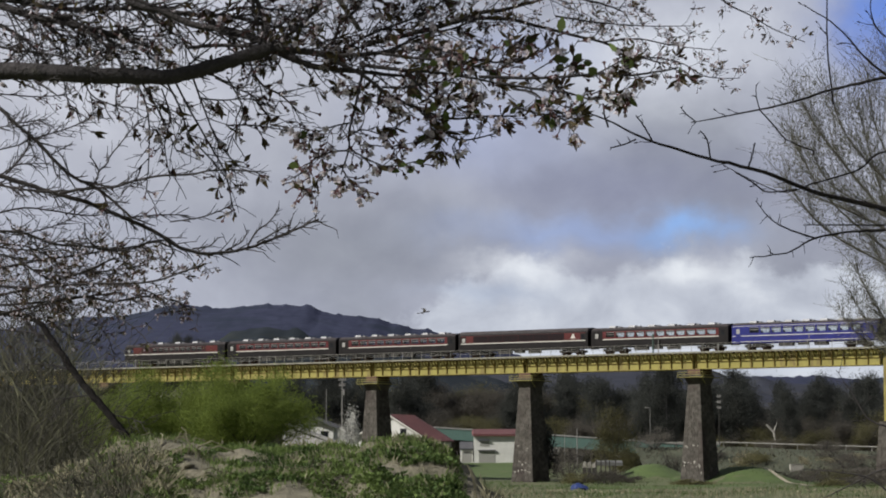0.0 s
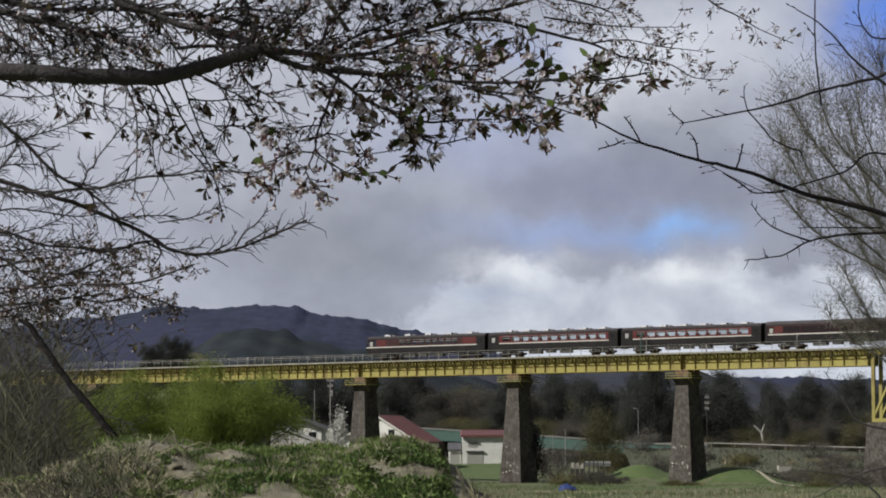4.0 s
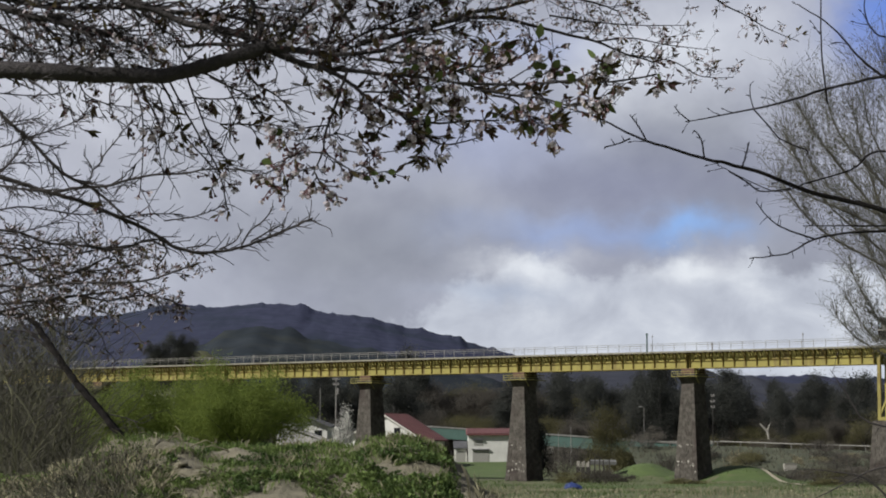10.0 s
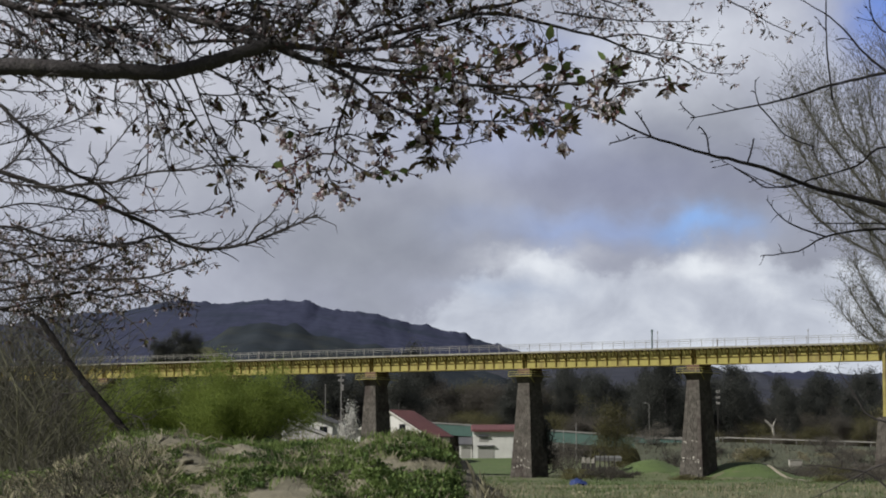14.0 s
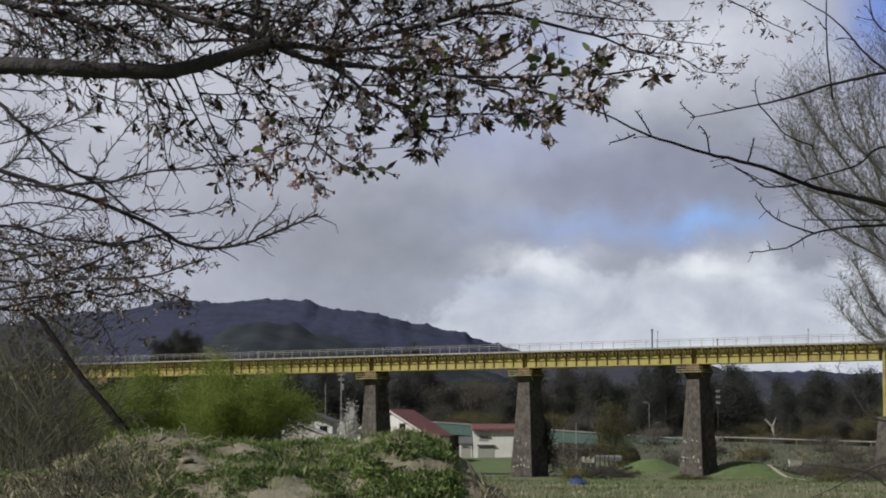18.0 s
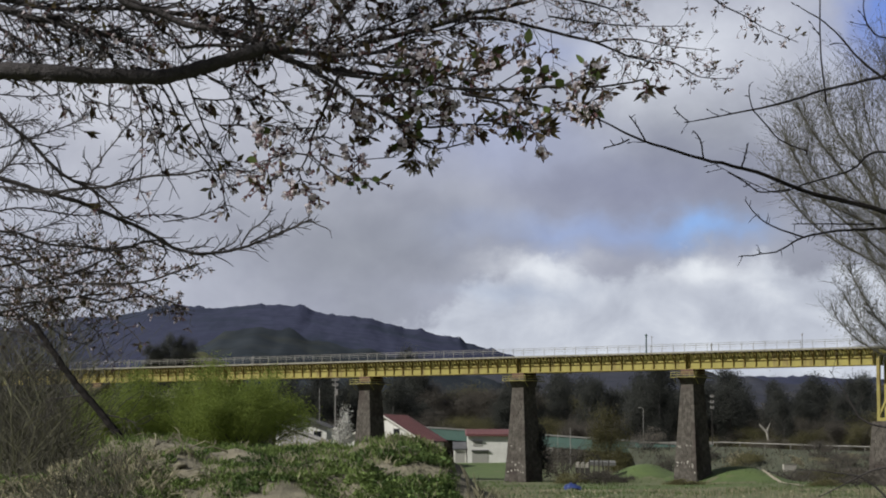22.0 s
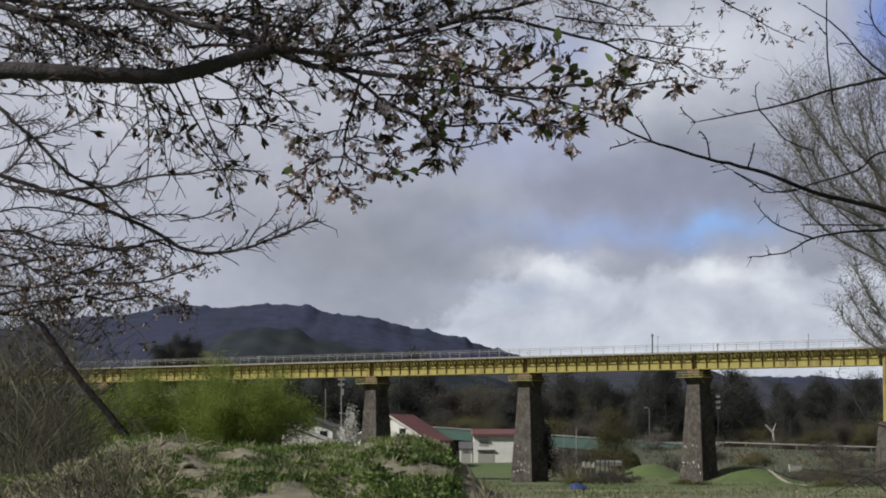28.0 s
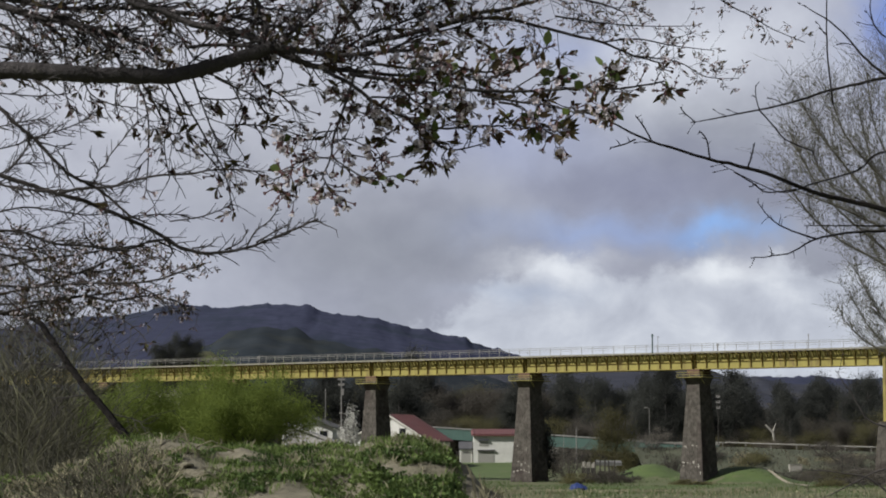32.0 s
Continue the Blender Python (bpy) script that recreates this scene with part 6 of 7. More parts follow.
rng = random.Random(57)


def flowering_twig(depth, xz, r0, r1, n, length):
    s, tips = Soup(), []
    back = rng.uniform(-0.2, 0.6)
    n = int(n * 1.35)
    pts = [(x, depth + back * (0.3 + k / len(xz)), z) for k, (x, z) in enumerate(xz)]
    bough(s, local(pts, OFF), r0, r1, rng, n, length, 2 if length > 0.15 else 1, tips, start=0.0, lo=20, hi=60, rt=0.0046, kids=(1, 3), wob=0.12)
    part("branch", s, TWIG, lc)
    for p, d in tips:
        if rng.random() < 0.46:
            blossom(pet, cal, lea, p, d, rng, 0.029, rng.randint(1, 2), 0.9)


flowering_twig(18, ((-3.81, 2.90), (-3.27, 2.88), (-2.95, 2.90), (-2.68, 2.91), (-2.41, 2.91), (-2.23, 2.94), (-2.05, 3.00), (-1.87, 3.06)), 0.0113, 0.0068, 15, 0.16)
flowering_twig(18, ((-3.71, 2.74), (-3.26, 2.76), (-2.86, 2.81), (-2.63, 2.77), (-2.36, 2.81), (-2.14, 2.78), (-2.06, 2.74)), 0.0113, 0.0068, 20, 0.20)
flowering_twig(18, ((-2.72, 2.91), (-2.45, 2.89), (-2.27, 2.81), (-2.15, 2.71)), 0.0090, 0.0056, 12, 0.14)
flowering_twig(18, ((-3.81, 2.99), (-3.27, 3.12), (-2.95, 3.17), (-2.64, 3.23), (-2.44, 3.26)), 0.0113, 0.0068, 17, 0.22)
flowering_twig(18, ((-3.80, 2.76), (-3.18, 2.91), (-2.82, 3.03), (-2.61, 3.13)), 0.0113, 0.0068, 19, 0.24)
flowering_twig(18, ((-3.80, 2.63), (-3.26, 2.76), (-2.90, 2.84), (-2.63, 2.88)), 0.0113, 0.0068, 20, 0.22)
flowering_twig(18, ((-3.27, 3.03), (-2.95, 3.00), (-2.64, 3.03), (-2.39, 3.07)), 0.0090, 0.0056, 15, 0.16)
flowering_twig(18, ((-3.81, 3.17), (-3.45, 3.13), (-3.22, 2.99), (-3.04, 2.90)), 0.0113, 0.0068, 20, 0.25)
flowering_twig(18, ((-3.81, 3.26), (-3.41, 3.24), (-3.18, 3.15)), 0.0090, 0.0056, 13, 0.20)
flowering_twig(18, ((-3.22, 2.76), (-2.95, 2.66), (-2.72, 2.54), (-2.65, 2.37)), 0.0045, 0.0032, 7, 0.12)
flowering_twig(18, ((-2.90, 2.76), (-2.59, 2.65), (-2.37, 2.49), (-2.33, 2.39)), 0.0045, 0.0032, 6, 0.10)
flowering_twig(18, ((-3.40, 2.72), (-3.17, 2.61), (-2.99, 2.49), (-2.85, 2.45)), 0.0045, 0.0032, 8, 0.14)
for nm, sp, mat, lb in (("blossom", pet, PETAL, "pale pink blossom"), ("bloom_base", cal, CALYX, ""), ("young_leaf_mass", lea, YOUNG_LEAF, "bronze young leaves")):
    tagged(part(nm, sp, mat, lc, lb), kind="stuff")

# ---- leaning trunk rooted in the mound, and the brush round it ----
ln_t = thing("leaning_tree", "thin dark tree trunk leaning out of the mound", "tree", pose((-3.979, 29.600, 1.476)[0], 29.6, 0))
OFF = ((-3.979, 29.600, 1.476)[0], 29.6, 0)
s, tips = Soup(), []
bough(s, local(((-3.97, 29.60, 1.43), (-4.04, 29.60, 1.65), (-4.20, 29.60, 1.85), (-4.38, 29.60, 2.07), (-4.61, 29.60, 2.33), (-4.84, 29.60, 2.62), (-5.02, 29.60, 2.88), (-5.18, 29.60, 3.11), (-5.29, 29.60, 3.25), (-5.51, 29.60, 3.35), (-5.88, 29.60, 3.38)), OFF), 0.056, 0.034, rng, 0, 0.4, 1, tips, knobs=0.07)
part("trunk", s, DARK_BARK, ln_t)
for pts, r0 in ((((-5.00, 29.60, 2.83), (-5.21, 29.60, 3.01), (-5.40, 29.60, 3.18), (-5.51, 29.60, 3.34), (-5.74, 29.60, 3.59)), 0.026), (((-5.18, 29.60, 3.08), (-5.44, 29.60, 3.13), (-5.95, 29.60, 3.17)), 0.016), (((-5.29, 29.60, 3.25), (-5.44, 29.60, 3.48), (-5.48, 29.60, 3.74)), 0.016), (((-4.61, 29.60, 2.31), (-4.90, 29.60, 2.27), (-5.05, 29.60, 2.26)), 0.012), (((-4.84, 29.60, 2.61), (-5.13, 29.60, 2.70), (-5.58, 29.60, 2.70)), 0.012), (((-4.38, 29.60, 2.06), (-4.09, 29.60, 2.00), (-3.87, 29.60, 1.92)), 0.01)):
    s, tips = Soup(), []
    bough(s, local(pts, OFF), r0, r0 * 0.4, rng, 9, 0.5, 1, tips, rt=0.005)
    part("branch", s, TWIG, ln_t)


def thicket(label, x, y, h, w, n, seed, mat, r=0.010, base=0.0, depth=1):
    rng = random.Random(seed)
    t = thing("brush", label, "shrub", pose(x, y, min(ground_z(x, y), 0.2) - 0.1))
    fine, tips = Soup(), []
    for i in range(int(n * 1.35)):
        s = Soup()
        p = Vector((rng.uniform(-w, w) * 0.7, rng.uniform(-0.6, 0.6), base))
        d = Vector((rng.gauss(-0.03, 0.11), rng.gauss(0, 0.2), 1)).normalized()
        length, thick, line = h * rng.uniform(0.5, 1.05), r * rng.uniform(0.5, 1.15), [p]
        for k in range(4):
            d = (d + Vector((rng.gauss(0, 0.09), rng.gauss(0, 0.09), rng.gauss(0, 0.09)))).normalized()
            line.append(line[-1] + d * (length / 4))
        s.tube(line, thick, thick * 0.45, 4)
        part("stem", s, mat, t)
        for k in range(rng.randint(4, 8)):
            q = rng.randint(1, 4)
            sprig(fine, line[q - 1].lerp(line[q], rng.random()), turned((line[q] - line[q - 1]).normalized(), rng, 22, 55), length * rng.uniform(0.3, 0.6), thick * 0.55, rng, depth - 1, tips, 0.0, 0.09, (2, 4), 3)
    tagged(part("twig_haze", fine, mat, t, "tangle of thin side twigs"), kind="stuff")


for i, (x, y, h, w, n, mat) in enumerate(((-8.2, 42, 4.9, 1.4, 34, BRUSH_GREY), (-7.9, 45, 4.3, 1.1, 28, BRUSH_OLIVE), (-7.0, 40, 3.0, 0.9, 24, BRUSH_GREY), (-6.9, 36, 2.9, 1.0, 24, BRUSH_OLIVE), (-9.2, 50, 5.6, 1.5, 30, BRUSH_OLIVE), (-6.9, 39, 2.5, 0.7, 16, BRUSH_GREY),
                                          (-10.6, 60, 4.2, 1.8, 24, BRUSH_GREY), (-9.9, 58, 3.6, 1.2, 20, BRUSH_OLIVE), (-10.5, 60, 6.6, 1.6, 26, BRUSH_GREY), (-12.4, 72, 7.6, 2.2, 30, BRUSH_OLIVE), (-9.3, 50, 5.4, 0.9, 24, BRUSH_GREY), (-9.5, 48, 5.8, 1.0, 24, BRUSH_GREY))):
    thicket("leafless brush of thin grey-brown stems", x, y, h, w, n, 90 + i, mat, 0.012 if y < 50 else 0.018)
s = Soup()
rng = random.Random(99)
for i in range(1300):
    x, y = rng.uniform(-6.2, -3.9) if i % 3 else rng.uniform(-4.5, -3.55), rng.uniform(24.0, 28.3)
    z = mound_z(x, y)
    p, a = Vector((x, y, z)), rng.gauss(0, 0.5)
    L0 = rng.uniform(0.2, 0.5)
    d = Vector((math.sin(a), rng.gauss(0, 0.3), math.cos(a)))
    s.tube([p, p + d * L0 * 0.6, p + d * L0 + Vector((rng.gauss(0, 0.1), 0, -0.06))], 0.006, 0.0025, 3)
tagged(part("dead_stems", s, DEAD_STEM), "tangle of dead pinkish-brown stems beside the mound", "weeds", kind="stuff")

# ---- far cherry: its top twigs cross the sky ----
cherry_far = thing("cherry_tree", "flowering cherry whose thin outer twigs cross the sky", "tree", pose(-5.2, 12.5, 0))
OFF = (-5.2, 12.5, 0)
s = Soup()
s.tube([(-0.2, 0.2, -0.3), (0, 0.05, 1.2), (0.1, 0, 2.6), (0.2, 0.1, 3.8), (0.5, 0.2, 4.6), (1.2, 0.3, 5.2)], 0.17, 0.07, 10)
part("trunk", s, BARK, cherry_far, smooth=True)
s = Soup()
s.tube(spline([(1.2, 0.3, 5.2), (2.2, 0.6, 5.3), (3.4, 0.9, 5.0), (4.3, 1.0, 4.6), (4.70, 1.0, 4.12)]), 0.06, 0.014, 8)
part("limb", s, BARK, cherry_far, smooth=True)
rng = random.Random(61)
far = ((((-0.49, 13.50, 4.03), (-0.08, 13.50, 4.13), (0.15, 13.50, 4.19), (0.40, 13.50, 4.19), (0.68, 13.50, 4.12), (0.96, 13.50, 4.05), (1.15, 13.50, 3.97), (1.35, 13.50, 3.92)), 0.017, 0.004, 24, 0.22, 1),
       (((0.02, 13.60, 4.18), (0.23, 13.60, 4.25), (0.42, 13.60, 4.28), (0.69, 13.60, 4.35), (0.95, 13.60, 4.31), (1.12, 13.60, 4.25)), 0.015, 0.004, 20, 0.24, 2),
       (((0.96, 13.50, 4.05), (1.18, 13.50, 4.07), (1.39, 13.50, 4.03), (1.64, 13.50, 4.00)), 0.006, 0.002, 13, 0.14, 1),
       (((1.15, 13.50, 3.97), (1.42, 13.50, 3.93), (1.59, 13.50, 3.84), (1.79, 13.50, 3.83)), 0.005, 0.002, 14, 0.13, 1),
       (((0.68, 13.50, 4.21), (0.94, 13.50, 4.17), (1.22, 13.50, 4.15), (1.50, 13.50, 4.15)), 0.006, 0.002, 14, 0.15, 1),
       (((1.61, 13.50, 4.38), (1.73, 13.50, 4.28), (1.87, 13.50, 4.21), (2.00, 13.50, 4.13), (2.19, 13.50, 4.05)), 0.006, 0.002, 9, 0.10, 1))
pet, cal, lea = Soup(), Soup(), Soup()
for pts, r0, r1, n, ln, dp in far:
    s, tips = Soup(), []
    bough(s, local(pts, OFF), r0, r1, rng, n, ln, dp, tips, start=0.12, rt=min(0.0058, r1 * 0.8), sag=0.02, knobs=0.10)
    part("branch", s, DARK_BARK, cherry_far, smooth=True)
    for p, d in tips:
        if rng.random() < 0.55:
            blossom(pet, cal, lea, p, d, rng, 0.022, rng.randint(1, 2), 0.6)
FLORA = (("blossom", PETAL, "pale pink blossom"), ("bloom_base", CALYX, ""), ("young_leaf_mass", YOUNG_LEAF, "bronze-green young leaves"))
for sp, (nm, mat, lb) in zip((pet, cal, lea), FLORA):
    tagged(part(nm, sp, mat, cherry_far, lb), kind="stuff")

# ---- near flowering cherry: a low limb and its sprays hang before the view ----
cherry = thing("cherry_tree", "old flowering cherry with dark limbs and pale blossom", "tree", pose(-2.3, 6.2, 0))
OFF = (-2.3, 6.2, 0)
s = Soup()
s.tube([(-0.15, 0.15, -0.3), (0, 0.05, 0.9), (0.05, 0, 1.9), (0.3, -0.05, 2.45), (0.9, -0.2, 2.63)], 0.14, 0.028, 10)
part("trunk", s, CHERRY_BARK, cherry, smooth=True)
s = Soup()
s.tube([(0.05, 0.05, 1.8), (0.2, 0.2, 2.5), (0.6, 0.35, 3.1), (1.3, 0.3, 3.35)], 0.09, 0.03, 9)
part("trunk", s, CHERRY_BARK, cherry, smooth=True)
rng = random.Random(62)
pet, cal, lea = Soup(), Soup(), Soup()


def add_flowers(tips, flowers, size, chance, leafy, least, most):
    for p, d in tips:
        if rng.random() < chance:
            blossom(*flowers, p, d, rng, size, rng.randint(least, most), leafy)


def cherry_limb(depth, xz, r0, r1, n, length, chance=0.12, size=0.019, fork=2):
    """A still limb of the near cherry with forked twigs that run along it."""
    s, tips = Soup(), []
    pts = [(x, depth + 0.02 * math.sin(7 * x), z) for x, z in xz]
    bough(s, local(pts, OFF), r0, r1, rng, int(n * 1.6), length * 1.3, fork, tips, wob=0.09, start=0.08, lo=14, hi=46, rt=min(0.0034, max(0.0017, r1 * 0.55)), kids=(1, 3), knobs=0.06, sides=8)
    part("branch", s, CHERRY_BARK, cherry, smooth=True)
    add_flowers(tips, (pet, cal, lea), size, chance, 0.5, 1, 2)


cherry_limb(6, ((-1.417, 2.641), (-1.280, 2.614), (-1.189, 2.608), (-1.098, 2.605), (-1.007, 2.602), (-0.916, 2.598), (-0.825, 2.597), (-0.734, 2.598), (-0.666, 2.615), (-0.583, 2.637), (-0.507, 2.660), (-0.458, 2.675)), 0.0270, 0.0180, 16, 0.10)
cherry_limb(6, ((-0.458, 2.675), (-0.401, 2.666), (-0.340, 2.657), (-0.261, 2.649), (-0.143, 2.660), (-0.036, 2.672)), 0.0113, 0.0038, 14, 0.09, 0.19, 0.022)
cherry_limb(6.05, ((-0.450, 2.672), (-0.366, 2.635), (-0.304, 2.622), (-0.251, 2.616), (-0.159, 2.608), (-0.075, 2.601)), 0.0106, 0.0038, 14, 0.09, 0.19, 0.022)
cherry_limb(6.1, ((-0.919, 2.878), (-0.849, 2.815), (-0.771, 2.796), (-0.686, 2.760), (-0.593, 2.745), (-0.516, 2.718), (-0.466, 2.693)), 0.0092, 0.0107, 16, 0.10)
cherry_limb(6.2, ((-0.871, 2.854), (-0.784, 2.819), (-0.689, 2.806), (-0.587, 2.800), (-0.477, 2.771), (-0.399, 2.763)), 0.0085, 0.0047, 16, 0.10, 0.19, 0.022)
cherry_limb(6.05, ((-0.695, 2.687), (-0.618, 2.693), (-0.527, 2.689), (-0.462, 2.681)), 0.0053, 0.0061, 6, 0.07)
cherry_limb(6.1, ((-0.532, 2.862), (-0.498, 2.799), (-0.482, 2.745), (-0.469, 2.696)), 0.0061, 0.0092, 10, 0.09)
cherry_limb(6.3, ((-1.380, 2.879), (-1.252, 2.847), (-1.155, 2.814), (-1.059, 2.793), (-0.963, 2.774), (-0.880, 2.755)), 0.0134, 0.0055, 22, 0.13)
cherry_limb(6.3, ((-1.347, 2.831), (-1.251, 2.790), (-1.186, 2.755), (-1.138, 2.713)), 0.0071, 0.0032, 14, 0.11)
cherry_limb(6.35, ((-1.229, 2.849), (-1.164, 2.824), (-1.099, 2.780), (-1.063, 2.738)), 0.0064, 0.0032, 14, 0.11)
cherry_limb(6.3, ((-1.091, 2.814), (-1.035, 2.798), (-0.963, 2.742), (-0.911, 2.698)), 0.0071, 0.0032, 14, 0.11)
cherry_limb(6.35, ((-1.051, 2.800), (-0.939, 2.770), (-0.839, 2.741)), 0.0071, 0.0032, 15, 0.11)
cherry_limb(6.4, ((-1.304, 2.891), (-1.207, 2.875), (-1.093, 2.855), (-0.947, 2.858), (-0.830, 2.862)), 0.0096, 0.0056, 20, 0.12)
cherry_limb(6.2, ((-0.811, 2.819), (-0.772, 2.768), (-0.728, 2.736), (-0.693, 2.681)), 0.0039, 0.0019, 7, 0.07)
cherry_limb(6.1, ((-0.466, 2.696), (-0.392, 2.749), (-0.346, 2.796), (-0.323, 2.846)), 0.0061, 0.0031, 14, 0.09, 0.19, 0.022)
cherry_limb(6.05, ((-0.343, 2.656), (-0.297, 2.696), (-0.279, 2.743), (-0.236, 2.782), (-0.206, 2.836)), 0.0053, 0.0030, 16, 0.09, 0.19, 0.022)
cherry_limb(6.1, ((-0.284, 2.671), (-0.207, 2.721), (-0.130, 2.752), (-0.053, 2.784), (0.009, 2.831)), 0.0046, 0.0023, 18, 0.10, 0.19, 0.022)
cherry_limb(6.1, ((-0.145, 2.677), (-0.068, 2.721), (0.025, 2.745), (0.102, 2.776)), 0.0038, 0.0023, 14, 0.09, 0.19, 0.022)
cherry_limb(6.3, ((-1.298, 2.742), (-1.202, 2.718), (-1.106, 2.706), (-1.026, 2.687)), 0.0039, 0.0024, 8, 0.08)
cherry_limb(6.3, ((-0.645, 2.823), (-0.565, 2.847), (-0.485, 2.839), (-0.389, 2.823)), 0.0039, 0.0024, 9, 0.08, 0.19, 0.022)
# fine twigs hanging under the limb
cherry_limb(6.1, ((-0.838, 2.596), (-0.815, 2.550), (-0.803, 2.495), (-0.801, 2.395), (-0.807, 2.302)), 0.0031, 0.0015, 7, 0.07, 0.15, 0.024, 1)
cherry_limb(6.1, ((-0.820, 2.593), (-0.784, 2.534), (-0.757, 2.475), (-0.725, 2.407)), 0.0031, 0.0015, 6, 0.07, 0.15, 0.024, 1)
cherry_limb(6.1, ((-0.752, 2.593), (-0.717, 2.526), (-0.691, 2.453), (-0.628, 2.382), (-0.586, 2.330)), 0.0031, 0.0018, 7, 0.07, 0.15, 0.024, 1)
cherry_limb(6.1, ((-0.730, 2.596), (-0.691, 2.522), (-0.636, 2.426), (-0.593, 2.348), (-0.570, 2.246)), 0.0031, 0.0018, 6, 0.06, 0.15, 0.024, 1)
cherry_limb(6.1, ((-0.684, 2.612), (-0.650, 2.519), (-0.613, 2.433), (-0.551, 2.360)), 0.0031, 0.0015, 7, 0.07, 0.15, 0.024, 1)
cherry_limb(6.1, ((-0.885, 2.596), (-0.892, 2.550), (-0.880, 2.495)), 0.0023, 0.0015, 4, 0.06, 0.15, 0.024, 1)
cherry_limb(6.1, ((-0.977, 2.596), (-0.953, 2.557), (-0.899, 2.534), (-0.837, 2.526)), 0.0023, 0.0015, 4, 0.06, 0.15, 0.024, 1)
cherry_limb(6.1, ((-0.668, 2.557), (-0.607, 2.550), (-0.545, 2.553), (-0.499, 2.547)), 0.0027, 0.0015, 6, 0.07, 0.15, 0.024, 1)
cherry_limb(6.1, ((-0.623, 2.612), (-0.561, 2.581), (-0.514, 2.557), (-0.483, 2.511)), 0.0031, 0.0015, 6, 0.08, 0.15, 0.024, 1)
cherry_limb(6.1, ((-0.591, 2.480), (-0.529, 2.480), (-0.452, 2.469), (-0.391, 2.449)), 0.0027, 0.0015, 4, 0.06, 0.15, 0.024, 1)
cherry_limb(6.1, ((-0.592, 2.615), (-0.545, 2.519), (-0.575, 2.449), (-0.590, 2.407)), 0.0023, 0.0015, 5, 0.06, 0.15, 0.024, 1)
cherry_limb(6.1, ((-0.531, 2.659), (-0.499, 2.596), (-0.437, 2.557), (-0.391, 2.511)), 0.0038, 0.0019, 7, 0.08, 0.15, 0.024, 1)
cherry_limb(6.1, ((-0.820, 2.371), (-0.835, 2.333), (-0.873, 2.294)), 0.0023, 0.0015, 3, 0.05, 0.15, 0.024, 1)
cherry_limb(6.1, ((-0.769, 2.581), (-0.745, 2.503), (-0.759, 2.426), (-0.743, 2.333)), 0.0023, 0.0015, 5, 0.06, 0.15, 0.024, 1)
cherry_limb(6.1, ((-1.031, 2.596), (-1.019, 2.542), (-0.991, 2.506)), 0.0020, 0.0015, 3, 0.05, 0.15, 0.024, 1)
for sp, (nm, mat, lb) in zip((pet, cal, lea), FLORA):
    tagged(part(nm, sp, mat, cherry, lb), kind="stuff")

# sprays that swing in the wind; each is one rigid piece with its flowers
SPRAY = [Soup(), [], Soup(), Soup(), Soup()]


def spray_twig(depth, xz, r0, r1, n, length):
    s, tips = SPRAY[0], SPRAY[1]
    pts = [(x, depth + 0.03 * math.sin(9 * x), z) for x, z in xz]
    bough(s, local(pts, OFF), r0, r1, rng, n, length * 0.68, 1, tips, wob=0.1, start=0.12, lo=20, hi=60, rt=min(0.0030, max(0.0018, r1 * 0.6)), sag=0.0, kids=(1, 3), knobs=0.08, sides=6)


def finish_spray(size, chance, leafy, greens):
    """Sets flowers and leaves on the twigs gathered so far and links them as one spray."""
    s, tips, pet, cal, lea = SPRAY
    add_flowers(tips, (pet, cal, lea), size, chance, leafy, 1, 3)
    grn = Soup()
    for i in range(greens):
        p, d = rng.choice(tips)
        e = (d + Vector((rng.gauss(0, 0.5), rng.gauss(0, 0.5), rng.gauss(0, 0.4)))).normalized()
        sd, L0 = e.cross(Vector((0.1, 0.95, 0.2))).normalized() * rng.uniform(0.007, 0.013), rng.uniform(0.028, 0.046)
        grn.face(p, p + e * L0 * 0.35 + sd, p + e * L0 * 0.7 + sd * 0.8, p + e * L0, p + e * L0 * 0.7 - sd * 0.8, p + e * L0 * 0.35 - sd)
    wood = part("spray", s, CHERRY_BARK, cherry, "swinging spray of flowering twigs", smooth=True)
    for sp, (nm, mat, lb) in zip((pet, cal, lea, grn), FLORA + (("green_leaf_mass", GREEN_LEAF, "larger fresh green leaves"),)):
        tagged(part(nm, sp, mat, wood, lb), kind="stuff")
    SPRAY[:] = [Soup(), [], Soup(), Soup(), Soup()]
    return wood


spray_twig(5.85, ((-0.254, 2.582), (-0.272, 2.541), (-0.298, 2.481), (-0.322, 2.429), (-0.336, 2.374), (-0.367, 2.317)), 0.0044, 0.0022, 12, 0.07)
spray_twig(5.85, ((-0.330, 2.414), (-0.286, 2.418), (-0.239, 2.392)), 0.0022, 0.0015, 7, 0.06)
spray_twig(5.85, ((-0.292, 2.380), (-0.212, 2.359), (-0.106, 2.365)), 0.0019, 0.0012, 3, 0.03)
spray_twig(5.85, ((-0.336, 2.374), (-0.389, 2.380), (-0.448, 2.362), (-0.470, 2.340)), 0.0025, 0.0015, 9, 0.06)
spray_twig(5.85, ((-0.352, 2.340), (-0.411, 2.329), (-0.450, 2.295)), 0.0025, 0.0015, 9, 0.06)
spray_twig(5.85, ((-0.359, 2.325), (-0.347, 2.291), (-0.330, 2.255)), 0.0025, 0.0015, 7, 0.05)
spray_twig(5.85, ((-0.330, 2.374), (-0.271, 2.325), (-0.234, 2.310), (-0.171, 2.309)), 0.0023, 0.0015, 8, 0.05)
spray_twig(5.85, ((-0.286, 2.503), (-0.242, 2.481), (-0.213, 2.459)), 0.0022, 0.0015, 7, 0.06)
